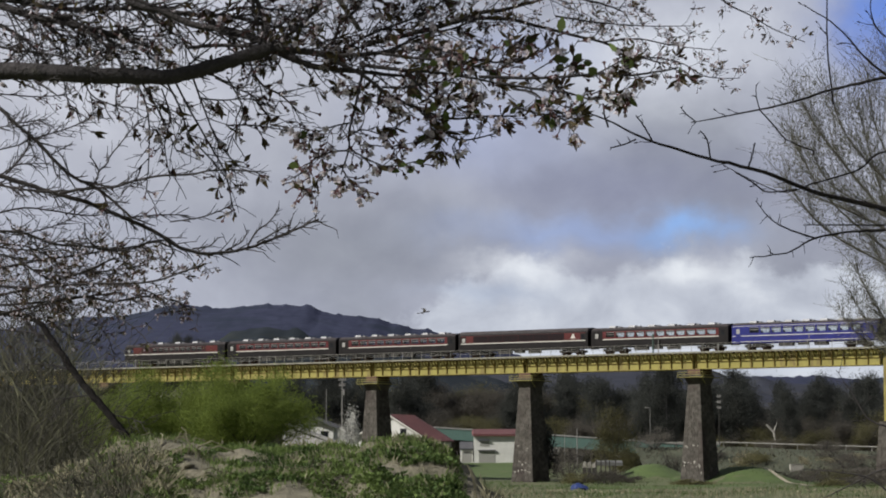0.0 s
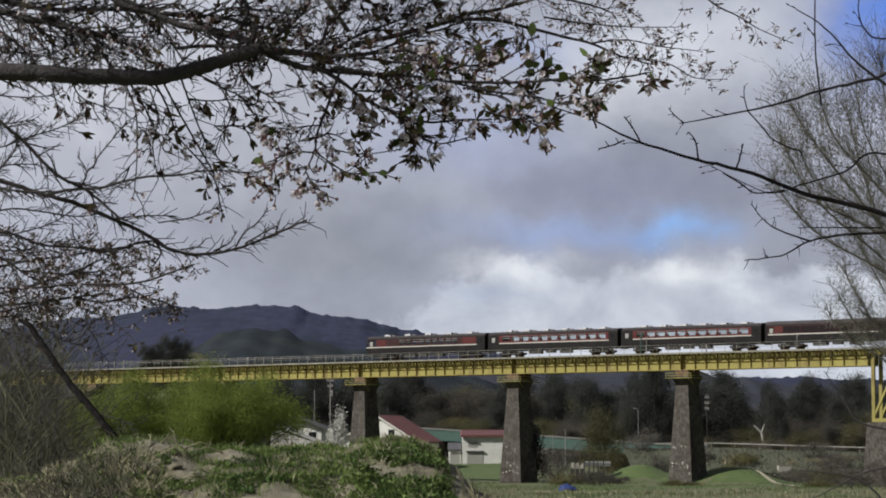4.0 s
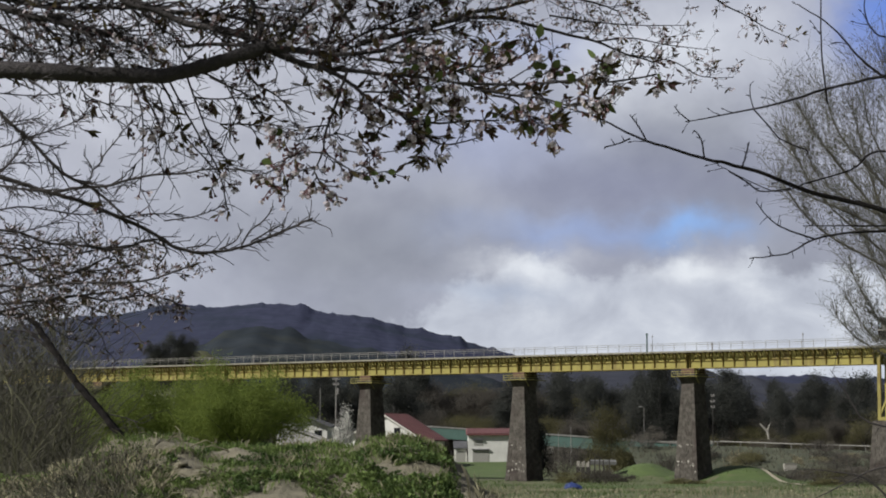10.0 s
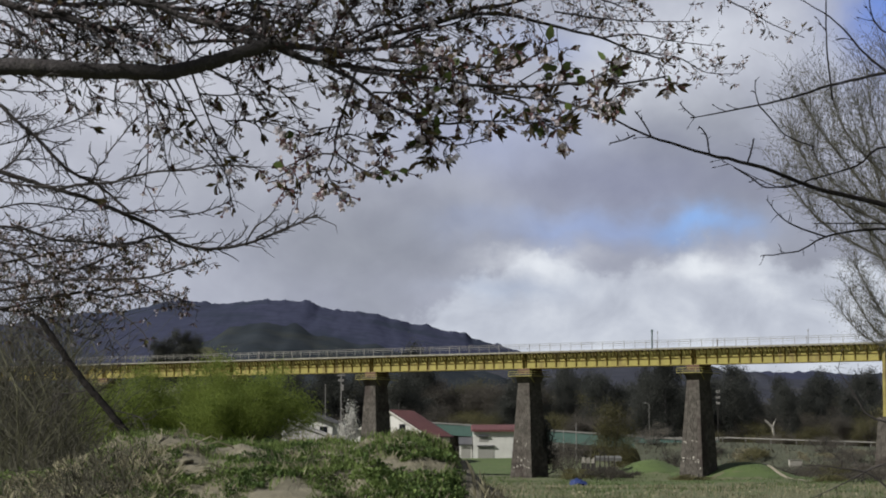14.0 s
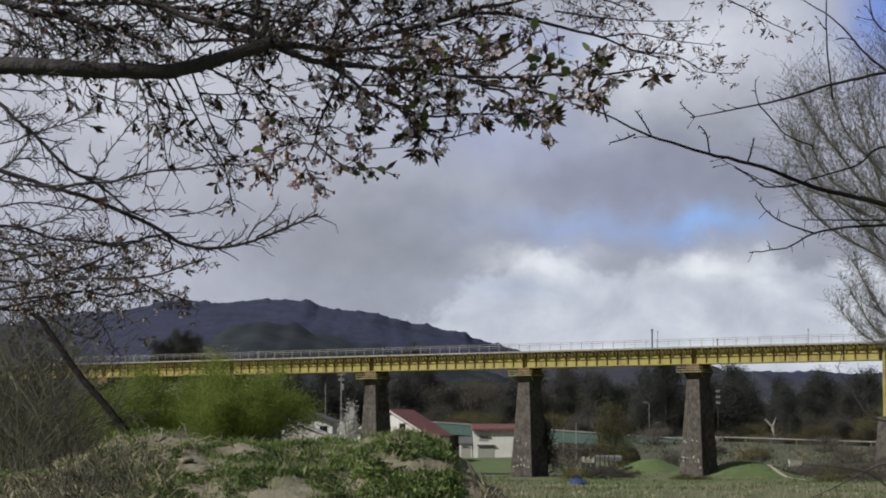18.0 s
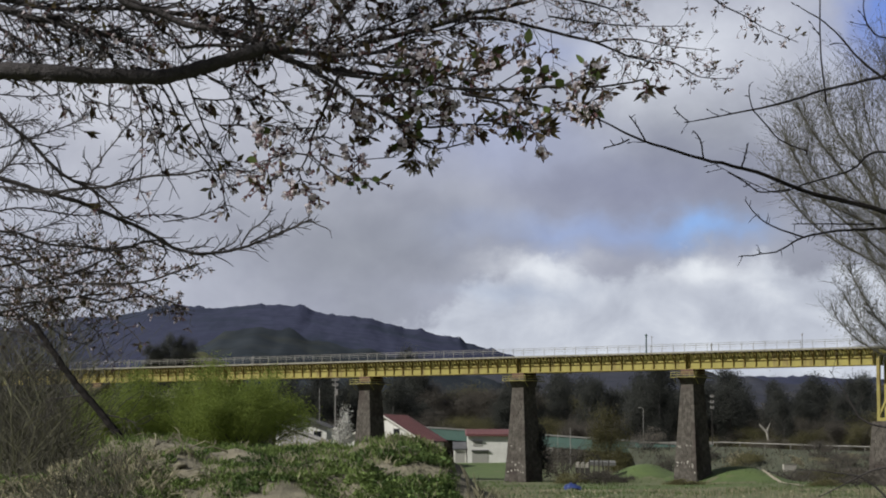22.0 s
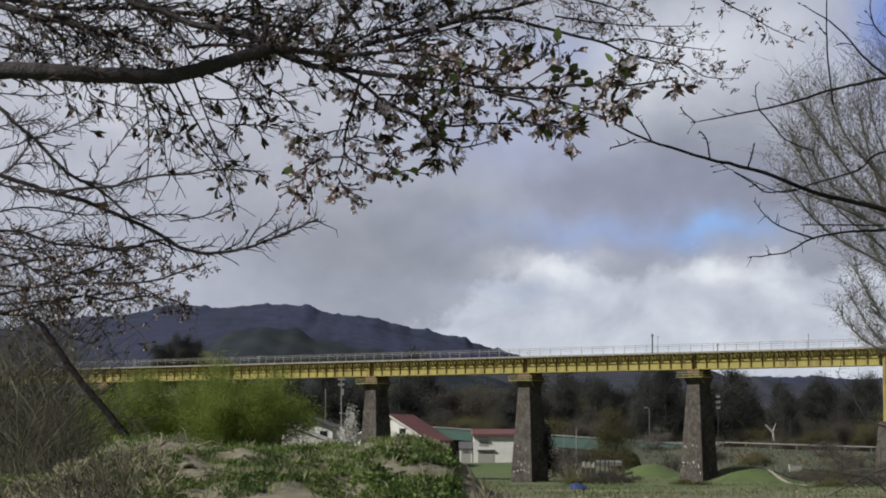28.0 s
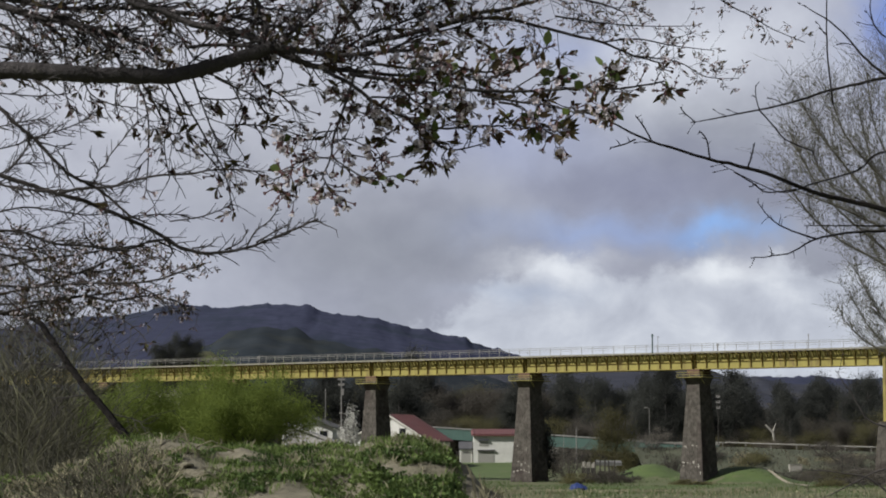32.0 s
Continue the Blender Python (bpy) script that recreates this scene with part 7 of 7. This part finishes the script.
spray_twig(5.85, ((-0.313, 2.444), (-0.375, 2.444), (-0.434, 2.433)), 0.0025, 0.0015, 10, 0.07)
hanging_spray = finish_spray(0.025, 0.27, 0.4, 8)
spray_twig(5.9, ((-0.334, 2.606), (-0.259, 2.564), (-0.200, 2.516), (-0.125, 2.481), (-0.036, 2.455), (0.068, 2.464), (0.143, 2.466)), 0.0059, 0.0022, 22, 0.08)
spray_twig(5.9, ((-0.274, 2.597), (-0.155, 2.579), (-0.073, 2.576), (0.024, 2.564), (0.113, 2.549)), 0.0059, 0.0026, 20, 0.09)
spray_twig(5.9, ((-0.155, 2.579), (-0.095, 2.519), (-0.058, 2.504), (-0.006, 2.516)), 0.0037, 0.0018, 12, 0.08)
spray_twig(5.9, ((-0.125, 2.481), (-0.073, 2.436), (-0.006, 2.398), (0.086, 2.419)), 0.0037, 0.0018, 14, 0.06)
spray_twig(5.9, ((-0.095, 2.466), (-0.083, 2.421), (-0.101, 2.376)), 0.0022, 0.0015, 6, 0.05)
spray_twig(5.9, ((-0.036, 2.455), (-0.065, 2.413), (-0.062, 2.376)), 0.0022, 0.0015, 6, 0.04)
spray_twig(5.9, ((-0.013, 2.401), (-0.028, 2.380), (-0.024, 2.361)), 0.0019, 0.0015, 3, 0.03)
spray_twig(5.9, ((-0.200, 2.516), (-0.140, 2.466), (-0.192, 2.421)), 0.0022, 0.0015, 8, 0.06)
spray_twig(5.9, ((-0.215, 2.534), (-0.140, 2.534), (-0.080, 2.549), (-0.021, 2.549)), 0.0030, 0.0018, 12, 0.08)
spray_twig(5.9, ((-0.096, 2.647), (-0.006, 2.624), (0.084, 2.609), (0.151, 2.624)), 0.0044, 0.0022, 18, 0.09)
spray_twig(5.9, ((-0.215, 2.624), (-0.125, 2.612), (-0.036, 2.606), (0.054, 2.594)), 0.0044, 0.0022, 20, 0.09)
middle_spray = finish_spray(0.023, 0.21, 0.8, 20)
spray_twig(5.8, ((0.023, 2.547), (0.170, 2.547), (0.258, 2.550), (0.331, 2.555), (0.407, 2.547), (0.492, 2.555), (0.539, 2.565)), 0.0044, 0.0022, 16, 0.06)
spray_twig(5.8, ((0.067, 2.533), (0.177, 2.518), (0.250, 2.509), (0.319, 2.488), (0.404, 2.494)), 0.0036, 0.0018, 12, 0.06)
spray_twig(5.8, ((0.111, 2.518), (0.170, 2.506), (0.214, 2.459), (0.260, 2.426)), 0.0036, 0.0018, 14, 0.06)
spray_twig(5.8, ((0.082, 2.577), (0.155, 2.607), (0.214, 2.636), (0.229, 2.659)), 0.0029, 0.0017, 9, 0.05)
spray_twig(5.8, ((0.214, 2.562), (0.258, 2.577), (0.287, 2.599)), 0.0025, 0.0015, 5, 0.04)
spray_twig(5.8, ((0.331, 2.555), (0.375, 2.577), (0.405, 2.595)), 0.0025, 0.0015, 8, 0.05)
spray_twig(5.8, ((0.316, 2.491), (0.390, 2.506), (0.404, 2.485)), 0.0022, 0.0015, 6, 0.04)
spray_twig(5.8, ((0.111, 2.473), (0.199, 2.451), (0.294, 2.466)), 0.0029, 0.0017, 12, 0.06)
spray_twig(5.8, ((0.141, 2.547), (0.214, 2.592), (0.258, 2.614), (0.285, 2.648)), 0.0019, 0.0013, 3, 0.03)
spray_twig(5.8, ((0.067, 2.562), (0.097, 2.621), (0.126, 2.644)), 0.0022, 0.0015, 7, 0.05)
outer_spray = finish_spray(0.024, 0.21, 0.8, 26)
HANG_ROOT = Vector((2.040, -0.350, 2.578))

# unseen crown of the near cherry, added above the view to shade its sprays
for bx, by, bz, ex, ey, ez in ((0.5, 0.2, 2.9, 2.6, -0.9, 3.5), (0.6, 0.3, 3.0, 2.9, -0.1, 3.6), (0.3, 0.1, 2.8, 1.4, -1.4, 3.7), (0.8, 0.3, 3.1, 2.2, -1.9, 4.1), (0.2, 0.2, 2.7, 0.4, -1.2, 3.9), (0.9, 0.3, 3.2, 3.6, -0.7, 3.7), (0.7, 0.2, 3.1, 3.0, -1.2, 3.5), (0.6, 0.1, 3.0, 2.0, -0.6, 3.3), (0.8, 0.2, 3.2, 3.2, 0.1, 3.6), (1.0, 0.2, 3.3, 2.7, -1.7, 3.9)):
    s, tips = Soup(), []
    bough(s, [(bx, by, bz), ((bx * 2 + ex) / 3, (by * 2 + ey) / 3, (bz * 2 + ez) / 3 + 0.2), ((bx + ex * 2) / 3, (by + ey * 2) / 3, (bz + ez * 2) / 3 + 0.15), (ex, ey, ez)], 0.030, 0.007, rng, 26, 0.28, 2, tips, rt=0.004, start=0.3, kids=(1, 3), bias=Vector((0, -0.1, 0.35)))
    part("branch", s, CHERRY_BARK, cherry, smooth=True)
    add_flowers(tips, SPRAY[2:], 0.036, 0.9, 0.9, 2, 4)
for sp, (nm, mat, lb) in zip(SPRAY[2:], FLORA):
    tagged(part(nm, sp, mat, cherry, lb), kind="stuff")

# rest of the far cherry's crown, unseen, added high above the view for shade
OFF = (-5.2, 12.5, 0)
rng = random.Random(79)
pet, cal, lea = Soup(), Soup(), Soup()
for bx, by, bz, ex, ey, ez in ((0.5, -0.4, 4.4, 3.2, -1.6, 5.6), (0.8, -0.6, 4.7, 4.6, -1.4, 5.5), (0.4, -0.8, 4.3, 2.2, -2.4, 5.4), (1.0, -0.3, 4.9, 5.6, -0.9, 5.4), (0.2, -0.6, 4.5, 0.8, -1.8, 5.9)):
    s, tips = Soup(), []
    bough(s, [(bx, by, bz), ((bx * 2 + ex) / 3, (by * 2 + ey) / 3, (bz * 2 + ez) / 3 + 0.25), ((bx + ex * 2) / 3, (by + ey * 2) / 3, (bz + ez * 2) / 3 + 0.15), (ex, ey, ez)], 0.045, 0.01, rng, 34, 0.55, 2, tips, rt=0.006, start=0.15)
    part("branch", s, BARK, cherry_far, smooth=True)
    for p, d in tips:
        blossom(pet, cal, lea, p, d, rng, 0.05, rng.randint(2, 4), 0.8)
for sp, (nm, mat, lb) in zip((pet, cal, lea), FLORA):
    tagged(part(nm, sp, mat, cherry_far, lb), kind="stuff")

# ---- bare branches reaching in from the right ----
rb = thing("bare_branch_tree", "leafless tree with dark budding branches", "tree", pose(4.2, 13, 0))
OFF = (4.2, 13, 0)
s = Soup()
s.tube([(0.3, 0.3, -0.2), (0.2, 0.1, 1.5), (0.1, 0, 2.8), (0.2, 0.1, 4.4)], 0.10, 0.05, 9)
part("trunk", s, DARK_BARK, rb, smooth=True)
rng = random.Random(81)
for pts, r0, r1, n, ln in ((((4.22, 13.00, 2.36), (3.15, 13.00, 2.75), (2.56, 13.00, 2.98), (2.18, 13.00, 3.07), (1.85, 13.00, 3.20), (1.53, 13.00, 3.28), (1.20, 13.00, 3.38), (0.95, 13.00, 3.50), (0.66, 13.00, 3.60)), 0.019, 0.003, 11, 0.12),
                           (((4.30, 13.20, 3.14), (3.22, 13.20, 3.91), (2.62, 13.20, 3.79), (2.29, 13.20, 3.71), (1.99, 13.20, 3.62), (1.69, 13.20, 3.56), (1.48, 13.20, 3.52)), 0.013, 0.0028, 15, 0.13),
                           (((3.21, 13.20, 3.37), (2.62, 13.20, 3.80), (2.49, 13.20, 3.91), (2.33, 13.20, 4.09), (2.15, 13.20, 4.21)), 0.010, 0.003, 9, 0.12),
                           (((2.32, 13.30, 3.64), (2.29, 13.30, 3.96), (2.29, 13.30, 4.27), (2.30, 13.30, 4.48)), 0.006, 0.003, 9, 0.12),
                           (((3.09, 13.40, 3.26), (2.65, 13.40, 3.37), (2.48, 13.40, 3.26), (2.21, 13.40, 3.18), (2.01, 13.40, 3.13), (1.69, 13.40, 3.28)), 0.008, 0.002, 12, 0.10),
                           (((2.86, 13.20, 4.05), (2.62, 13.20, 4.03), (2.53, 13.20, 4.18), (2.56, 13.20, 4.35)), 0.006, 0.003, 6, 0.12)):
    s, tips = Soup(), []
    bough(s, local(pts, OFF), r0, r1, rng, n // 2, ln * 0.8, 0, tips, start=0.25, lo=20, hi=55, rt=0.0032, knobs=0.14)
    for p, d in tips[::2]:
        s.tube([p, p + d * 0.012, p + d * 0.02], 0.005, 0.002, 4)
    part("branch", s, DARK_BARK, rb, smooth=True)
s, tips = Soup(), []
for pts, r0, r1, n in ((((4.23, 13.00, 2.79), (3.15, 13.00, 2.89), (2.56, 13.00, 2.86), (2.34, 13.00, 2.85), (2.14, 13.00, 2.81), (1.99, 13.00, 2.73), (1.77, 13.00, 2.70)), 0.011, 0.003, 12),
                       (((2.16, 13.00, 2.81), (2.01, 13.00, 2.86), (1.90, 13.00, 2.92), (1.81, 13.00, 3.03)), 0.006, 0.0025, 6),
                       (((2.56, 13.00, 2.89), (2.27, 13.00, 2.89), (2.08, 13.00, 2.89)), 0.005, 0.0025, 6)):
    bough(s, local(pts, OFF), r0, r1, rng, n, 0.06, 0, tips, start=0.4, rt=0.003)
low_branch = part("branch", s, DARK_BARK, rb, "low dark twig nodding in the wind", smooth=True)


def side_twig(depth, xz, r0, r1):
    s, tips = Soup(), []
    bough(s, local([(x, depth, z) for x, z in xz], OFF), r0, r1, rng, 3, 0.035, 0, tips, start=0.2, rt=r1, knobs=0.15, sides=5)
    part("side_twig", s, DARK_BARK, rb, smooth=True)


side_twig(13, ((1.22, 3.37), (1.17, 3.46), (1.12, 3.53)), 0.0055, 0.0036)
side_twig(13, ((1.55, 3.28), (1.53, 3.39), (1.49, 3.44)), 0.0055, 0.0036)
side_twig(13, ((1.77, 3.23), (1.79, 3.29), (1.81, 3.37)), 0.0059, 0.0036)
side_twig(13, ((1.12, 3.39), (1.05, 3.36), (0.97, 3.34)), 0.0055, 0.0039)
side_twig(13, ((0.96, 3.46), (0.94, 3.52), (0.93, 3.60)), 0.0065, 0.0049)
side_twig(13, ((1.69, 3.20), (1.79, 3.14), (1.88, 3.08), (2.05, 3.10)), 0.0055, 0.0039)
side_twig(13, ((1.47, 3.49), (1.41, 3.54), (1.38, 3.58)), 0.0042, 0.0029)
side_twig(13, ((1.84, 3.56), (1.82, 3.64), (1.82, 3.71)), 0.0039, 0.0026)
side_twig(13, ((1.84, 3.56), (1.92, 3.47), (1.99, 3.39), (2.15, 3.32)), 0.0049, 0.0039)


def budding_willow(label, x, y, stems, seed, size):
    """A shrub of many fine rising twigs set with buds. stems: start and end points."""
    rng = random.Random(seed)
    t = thing("budding_willow", label, "shrub", pose(x, y, 0))
    s, b, buds = Soup(), Soup(), []
    s.tube([(0, 0, ground_z(x, y) - 0.4), (0.1, 0, 0.6), local(stems[0][0], (x, y, 0))[1]], 0.06 * size, 0.03 * size, 6)
    part("stem", s, WILLOW_TWIG, t)
    fine = Soup()
    for pts, n, ln in stems:
        s, tips = Soup(), []
        line = spline(local(pts, (x, y, 0)))
        s.tube(line, 0.022 * size, 0.007 * size, 6)
        part("stem", s, WILLOW_TWIG, t)
        m = len(line) - 1
        for i in range(int(n * 4.2)):
            k = min(int((0.2 + 0.8 * rng.random()) * m), m - 1)
            d = (turned((line[k + 1] - line[k]).normalized(), rng, 8, 40, 0.3) + Vector((-0.05, 0, 0.55))).normalized()
            sprig(fine, line[k].lerp(line[k + 1], rng.random()), d, ln * rng.uniform(0.6, 1.5), 0.0038 * size, rng, 1, tips, -0.03, 0.08, (2, 4), 3)
        buds += tips
    tagged(part("twig_haze", fine, WILLOW_TWIG, t, "fine upright grey twigs"), kind="stuff")
    for p, d in buds:
        for i in range(2):
            c = p - d * rng.uniform(0, 0.35)
            q = (d + Vector((rng.gauss(0, 0.3), rng.gauss(0, 0.3), rng.gauss(0.1, 0.25)))).normalized()
            sd = q.cross(Vector((0.1, 1, 0.2))).normalized() * 0.005 * size
            b.face(c, c + q * 0.016 * size + sd, c + q * 0.034 * size, c + q * 0.016 * size - sd)
    tagged(part("bud_haze", b, BUD, t, "grey-green opening buds"), kind="stuff")


budding_willow("tall willow with fine grey-green budding twigs", 8.2, 32,
               [(((9.15, 32.00, 0.77), (7.78, 32.00, 3.48), (6.84, 32.00, 4.93), (6.22, 32.00, 6.06), (6.07, 32.00, 6.96)), 24, 0.75), (((8.39, 32.00, 2.36), (7.31, 32.00, 3.96), (6.52, 32.00, 4.76), (5.56, 32.00, 5.33), (5.25, 32.00, 5.90)), 27, 0.7),
                (((7.90, 32.50, 3.51), (7.04, 32.50, 5.39), (6.65, 32.50, 6.46), (6.54, 32.50, 7.21)), 21, 0.7), (((7.04, 31.50, 4.16), (6.42, 31.50, 5.11), (5.72, 31.50, 5.91), (5.49, 31.50, 6.47)), 24, 0.65),
                (((7.90, 32.50, 3.51), (7.29, 32.50, 5.39), (6.98, 32.50, 6.79)), 16, 0.7), (((7.60, 32.20, 3.30), (6.50, 32.20, 4.30), (5.50, 32.20, 5.20), (5.00, 32.20, 6.10)), 22, 0.55),
                (((7.60, 31.80, 3.20), (6.40, 31.80, 4.10), (5.40, 31.80, 4.70), (4.85, 31.80, 5.40)), 20, 0.5), (((7.40, 32.80, 3.80), (6.30, 32.80, 5.20), (5.60, 32.80, 6.10), (5.30, 32.80, 6.60)), 22, 0.55), (((7.50, 32.00, 3.00), (6.60, 32.00, 4.40), (6.20, 32.00, 5.40), (5.95, 32.00, 6.40)), 20, 0.6), (((7.04, 31.50, 4.08), (6.26, 31.50, 4.63), (5.63, 31.50, 4.95), (5.12, 31.50, 5.15)), 16, 0.5)], 85, 1.0)
budding_willow("low willow bush with thin budding twigs", 8.4, 34,
               [(((8.54, 34.00, 0.72), (7.56, 34.00, 2.57), (6.98, 34.00, 3.25), (6.48, 34.00, 3.68)), 18, 0.5), (((8.05, 34.00, 1.56), (7.40, 34.00, 3.08), (6.99, 34.00, 3.93), (6.75, 34.00, 4.36)), 18, 0.5),
                (((7.56, 34.00, 2.49), (6.98, 34.00, 2.91), (6.56, 34.00, 3.25)), 9, 0.35),
                (((8.05, 34.20, 1.56), (7.20, 34.20, 2.90), (6.60, 34.20, 3.70), (6.28, 34.20, 4.30)), 20, 0.4), (((8.05, 33.80, 1.56), (7.10, 33.80, 2.80), (6.45, 33.80, 3.35), (6.12, 33.80, 3.90)), 20, 0.38),
                (((7.80, 34.10, 2.00), (6.90, 34.10, 2.90), (6.35, 34.10, 3.25), (6.02, 34.10, 3.62)), 18, 0.34), (((8.05, 34.30, 1.56), (7.40, 34.30, 3.10), (6.85, 34.30, 4.10), (6.55, 34.30, 4.70)), 20, 0.4),
                (((8.05, 33.70, 1.56), (7.50, 33.70, 3.30), (7.05, 33.70, 4.30), (6.75, 33.70, 4.85)), 20, 0.4)], 86, 0.8)
tw = thing("bramble", "thin bare bramble arching in the meadow", "shrub", pose((7.712, 40.000, 0.562)[0], 40, -0.3))
OFF = ((7.712, 40.000, 0.562)[0], 40, -0.3)
s, tips = Soup(), []
for pts in (((8.52, 40.00, 1.35), (7.72, 40.00, 1.23), (7.12, 40.00, 0.94), (6.52, 40.00, 0.66)), ((8.11, 40.00, 0.56), (7.57, 40.00, 1.06), (6.93, 40.00, 1.20), (6.33, 40.00, 1.25)), ((8.13, 40.00, 1.95), (7.54, 40.00, 2.10), (7.25, 40.00, 2.55), (6.95, 40.00, 2.99))):
    bough(s, local(pts, OFF), 0.022, 0.006, rng, 9, 0.4, 1, tips, rt=0.006)
s.tube([(0.5, 0, -0.6), (0.3, 0, 0.2), (0.4, 0, 1.6)], 0.03, 0.02, 5)
part("stem", s, TWIG, tw)

# ---- a swallow-like bird crossing the sky ----
bird = thing("bird", "small dark bird flying past", "bird")
b = Soup()
b.tube([(-0.10, 0, 0), (-0.05, 0, 0.005), (0.03, 0, 0.01), (0.10, 0, 0.0)], 0.012, 0.018, 7)
b.tube([(0.09, 0, 0.0), (0.13, 0, 0.0), (0.16, 0, -0.005)], 0.02, 0.004, 6)
part("body", b, DARK_POST, bird)
for sy in (-1, 1):
    b = Soup()
    top = [(0.06, 0, 0.014), (0.05, sy * 0.14, 0.06), (-0.06, sy * 0.27, 0.05), (-0.01, sy * 0.12, 0.05), (-0.03, 0, 0.012)]
    k = len(b.v)
    b.v += top + [(x, y, z - 0.008) for x, y, z in top]
    b.f += [(0, 1, 2, 3, 4), (9, 8, 7, 6, 5)] + [(i, i + 5, (i + 1) % 5 + 5, (i + 1) % 5) for i in range(5)]
    part("wing", b, DARK_POST, bird)
b = Soup()
b.hexa([(-0.09, -0.012, 0), (-0.09, 0.012, 0), (-0.19, 0.04, 0.0), (-0.19, -0.04, 0.0), (-0.09, -0.012, 0.006), (-0.09, 0.012, 0.006), (-0.19, 0.04, 0.006), (-0.19, -0.04, 0.006)])
part("tail", b, DARK_POST, bird)


# ---- what moves ----
def motions():
    for car, lead in CARS:
        walk(car, [(t, BR @ pose(x + lead, 1.95, 0.13)) for t, x in RUN])
    # gusts: seconds, metres sideways, metres up
    SWING = (
        (0, 0.207, 0.045), (0.5, -0.138, -0.051), (1, -0.060, -0.006), (1.5, 0.160, 0.059), (2, 0.097, 0.045), (2.5, -0.038, -0.060), (3, 0.049, 0.008),
        (3.5, 0.069, 0.008), (5.5, 0.151, 0.068), (6, 0.272, 0.032), (6.5, 0.111, -0.002), (7, -0.001, -0.044), (7.5, -0.016, -0.108), (8, 0.004, -0.015),
        (8.5, 0.004, -0.034), (9, 0.214, 0.110), (9.5, 0.119, 0.017), (10, 0.086, -0.004), (10.5, 0.188, 0.119), (11, 0.263, 0.029), (11.5, 0.248, 0.096),
        (12, 0.034, -0.002), (12.5, 0.152, -0.033), (13, 0.092, -0.066), (13.5, 0.241, 0.110), (14, 0.125, -0.038), (14.5, 0.004, 0.022), (16.5, 0.161, 0.063),
        (17, 0.030, 0.022), (17.5, 0.009, 0.007), (18, 0.003, 0.012), (18.5, -0.018, -0.020), (19, 0.000, -0.000), (19.5, 0.005, -0.006), (20, -0.005, 0.005),
        (20.5, -0.075, -0.037), (21, -0.046, 0.009), (21.5, -0.014, 0.026), (22, 0.004, -0.033), (22.5, 0.140, 0.096), (23, 0.157, 0.096), (23.5, 0.071, -0.055),
        (24, 0.136, 0.036), (24.5, 0.110, -0.088), (25, 0.109, -0.025), (25.5, -0.037, -0.004), (27.5, 0.047, 0.042), (28, 0.179, -0.018), (28.5, 0.219, -0.009),
        (29, 0.102, 0.006), (29.5, 0.126, -0.042), (30, 0.288, 0.033), (30.5, 0.267, -0.009), (31, 0.117, -0.018), (31.5, 0.132, 0.075), (32, 0.102, -0.042),
    )
    NOD = (
        (0, 0.000), (1, 0.000), (1.5, 0.017), (2, 0.020), (3, 0.031), (3.5, 0.039), (5.5, 0.041),
        (6, 0.050), (6.5, 0.052), (7, 0.064), (7.5, 0.051), (8, 0.036), (8.5, 0.010), (9, 0.011),
        (9.5, 0.025), (10, 0.035), (10.5, 0.032), (11, 0.055), (11.5, 0.061), (12, 0.079), (12.5, 0.071),
        (13, 0.087), (13.5, 0.059), (14, 0.067), (14.5, 0.086), (16.5, 0.031), (17, 0.029), (17.5, 0.019),
        (18, 0.000), (19, 0.006), (20, -0.015), (21, -0.024), (22, -0.025), (23, -0.006), (23.5, 0.025),
        (24, 0.027), (24.5, 0.032), (25, 0.007), (25.5, -0.014), (27.5, -0.014), (28, -0.008), (28.5, 0.006),
        (29, 0.019), (30, 0.019), (31, 0.029), (32, 0.010),
    )
    walk(hanging_spray, [(t, pose(*(HANG_ROOT + Vector((0.24 * x, 0.05 * x, 0.3 * z)))) @ pose(0, 0, 0, 0, -52 * x, 0) @ pose(*(-HANG_ROOT))) for t, x, z in SWING])
    walk(middle_spray, [(t, pose(0.26 * x, 0.08 * x, 0.32 * z)) for t, x, z in SWING])
    walk(outer_spray, [(t, pose(0.34 * x, 0.08 * x, 0.42 * z)) for t, x, z in SWING])
    walk(clouds, [(0, pose(0, 0, 0)), (16, pose(0, 0, 0, 0, 0, -0.46)), (32, pose(0, 0, 0, 0, 0, -0.86))])
    walk(bird, [(0, pose(-0.50, 60, 5.22, 20, -10, 0)), (0.2, pose(1.77, 60, 5.75, -25, -10, 0)), (1.2, pose(13.12, 60, 8.38, 10, -10, 5)), (32, pose(222.8, 180.0, 12.4, 0, 0, 12))])
    walk(low_branch, [(t, pose(x, 0, -0.25 * x)) for t, x in NOD])


motions()
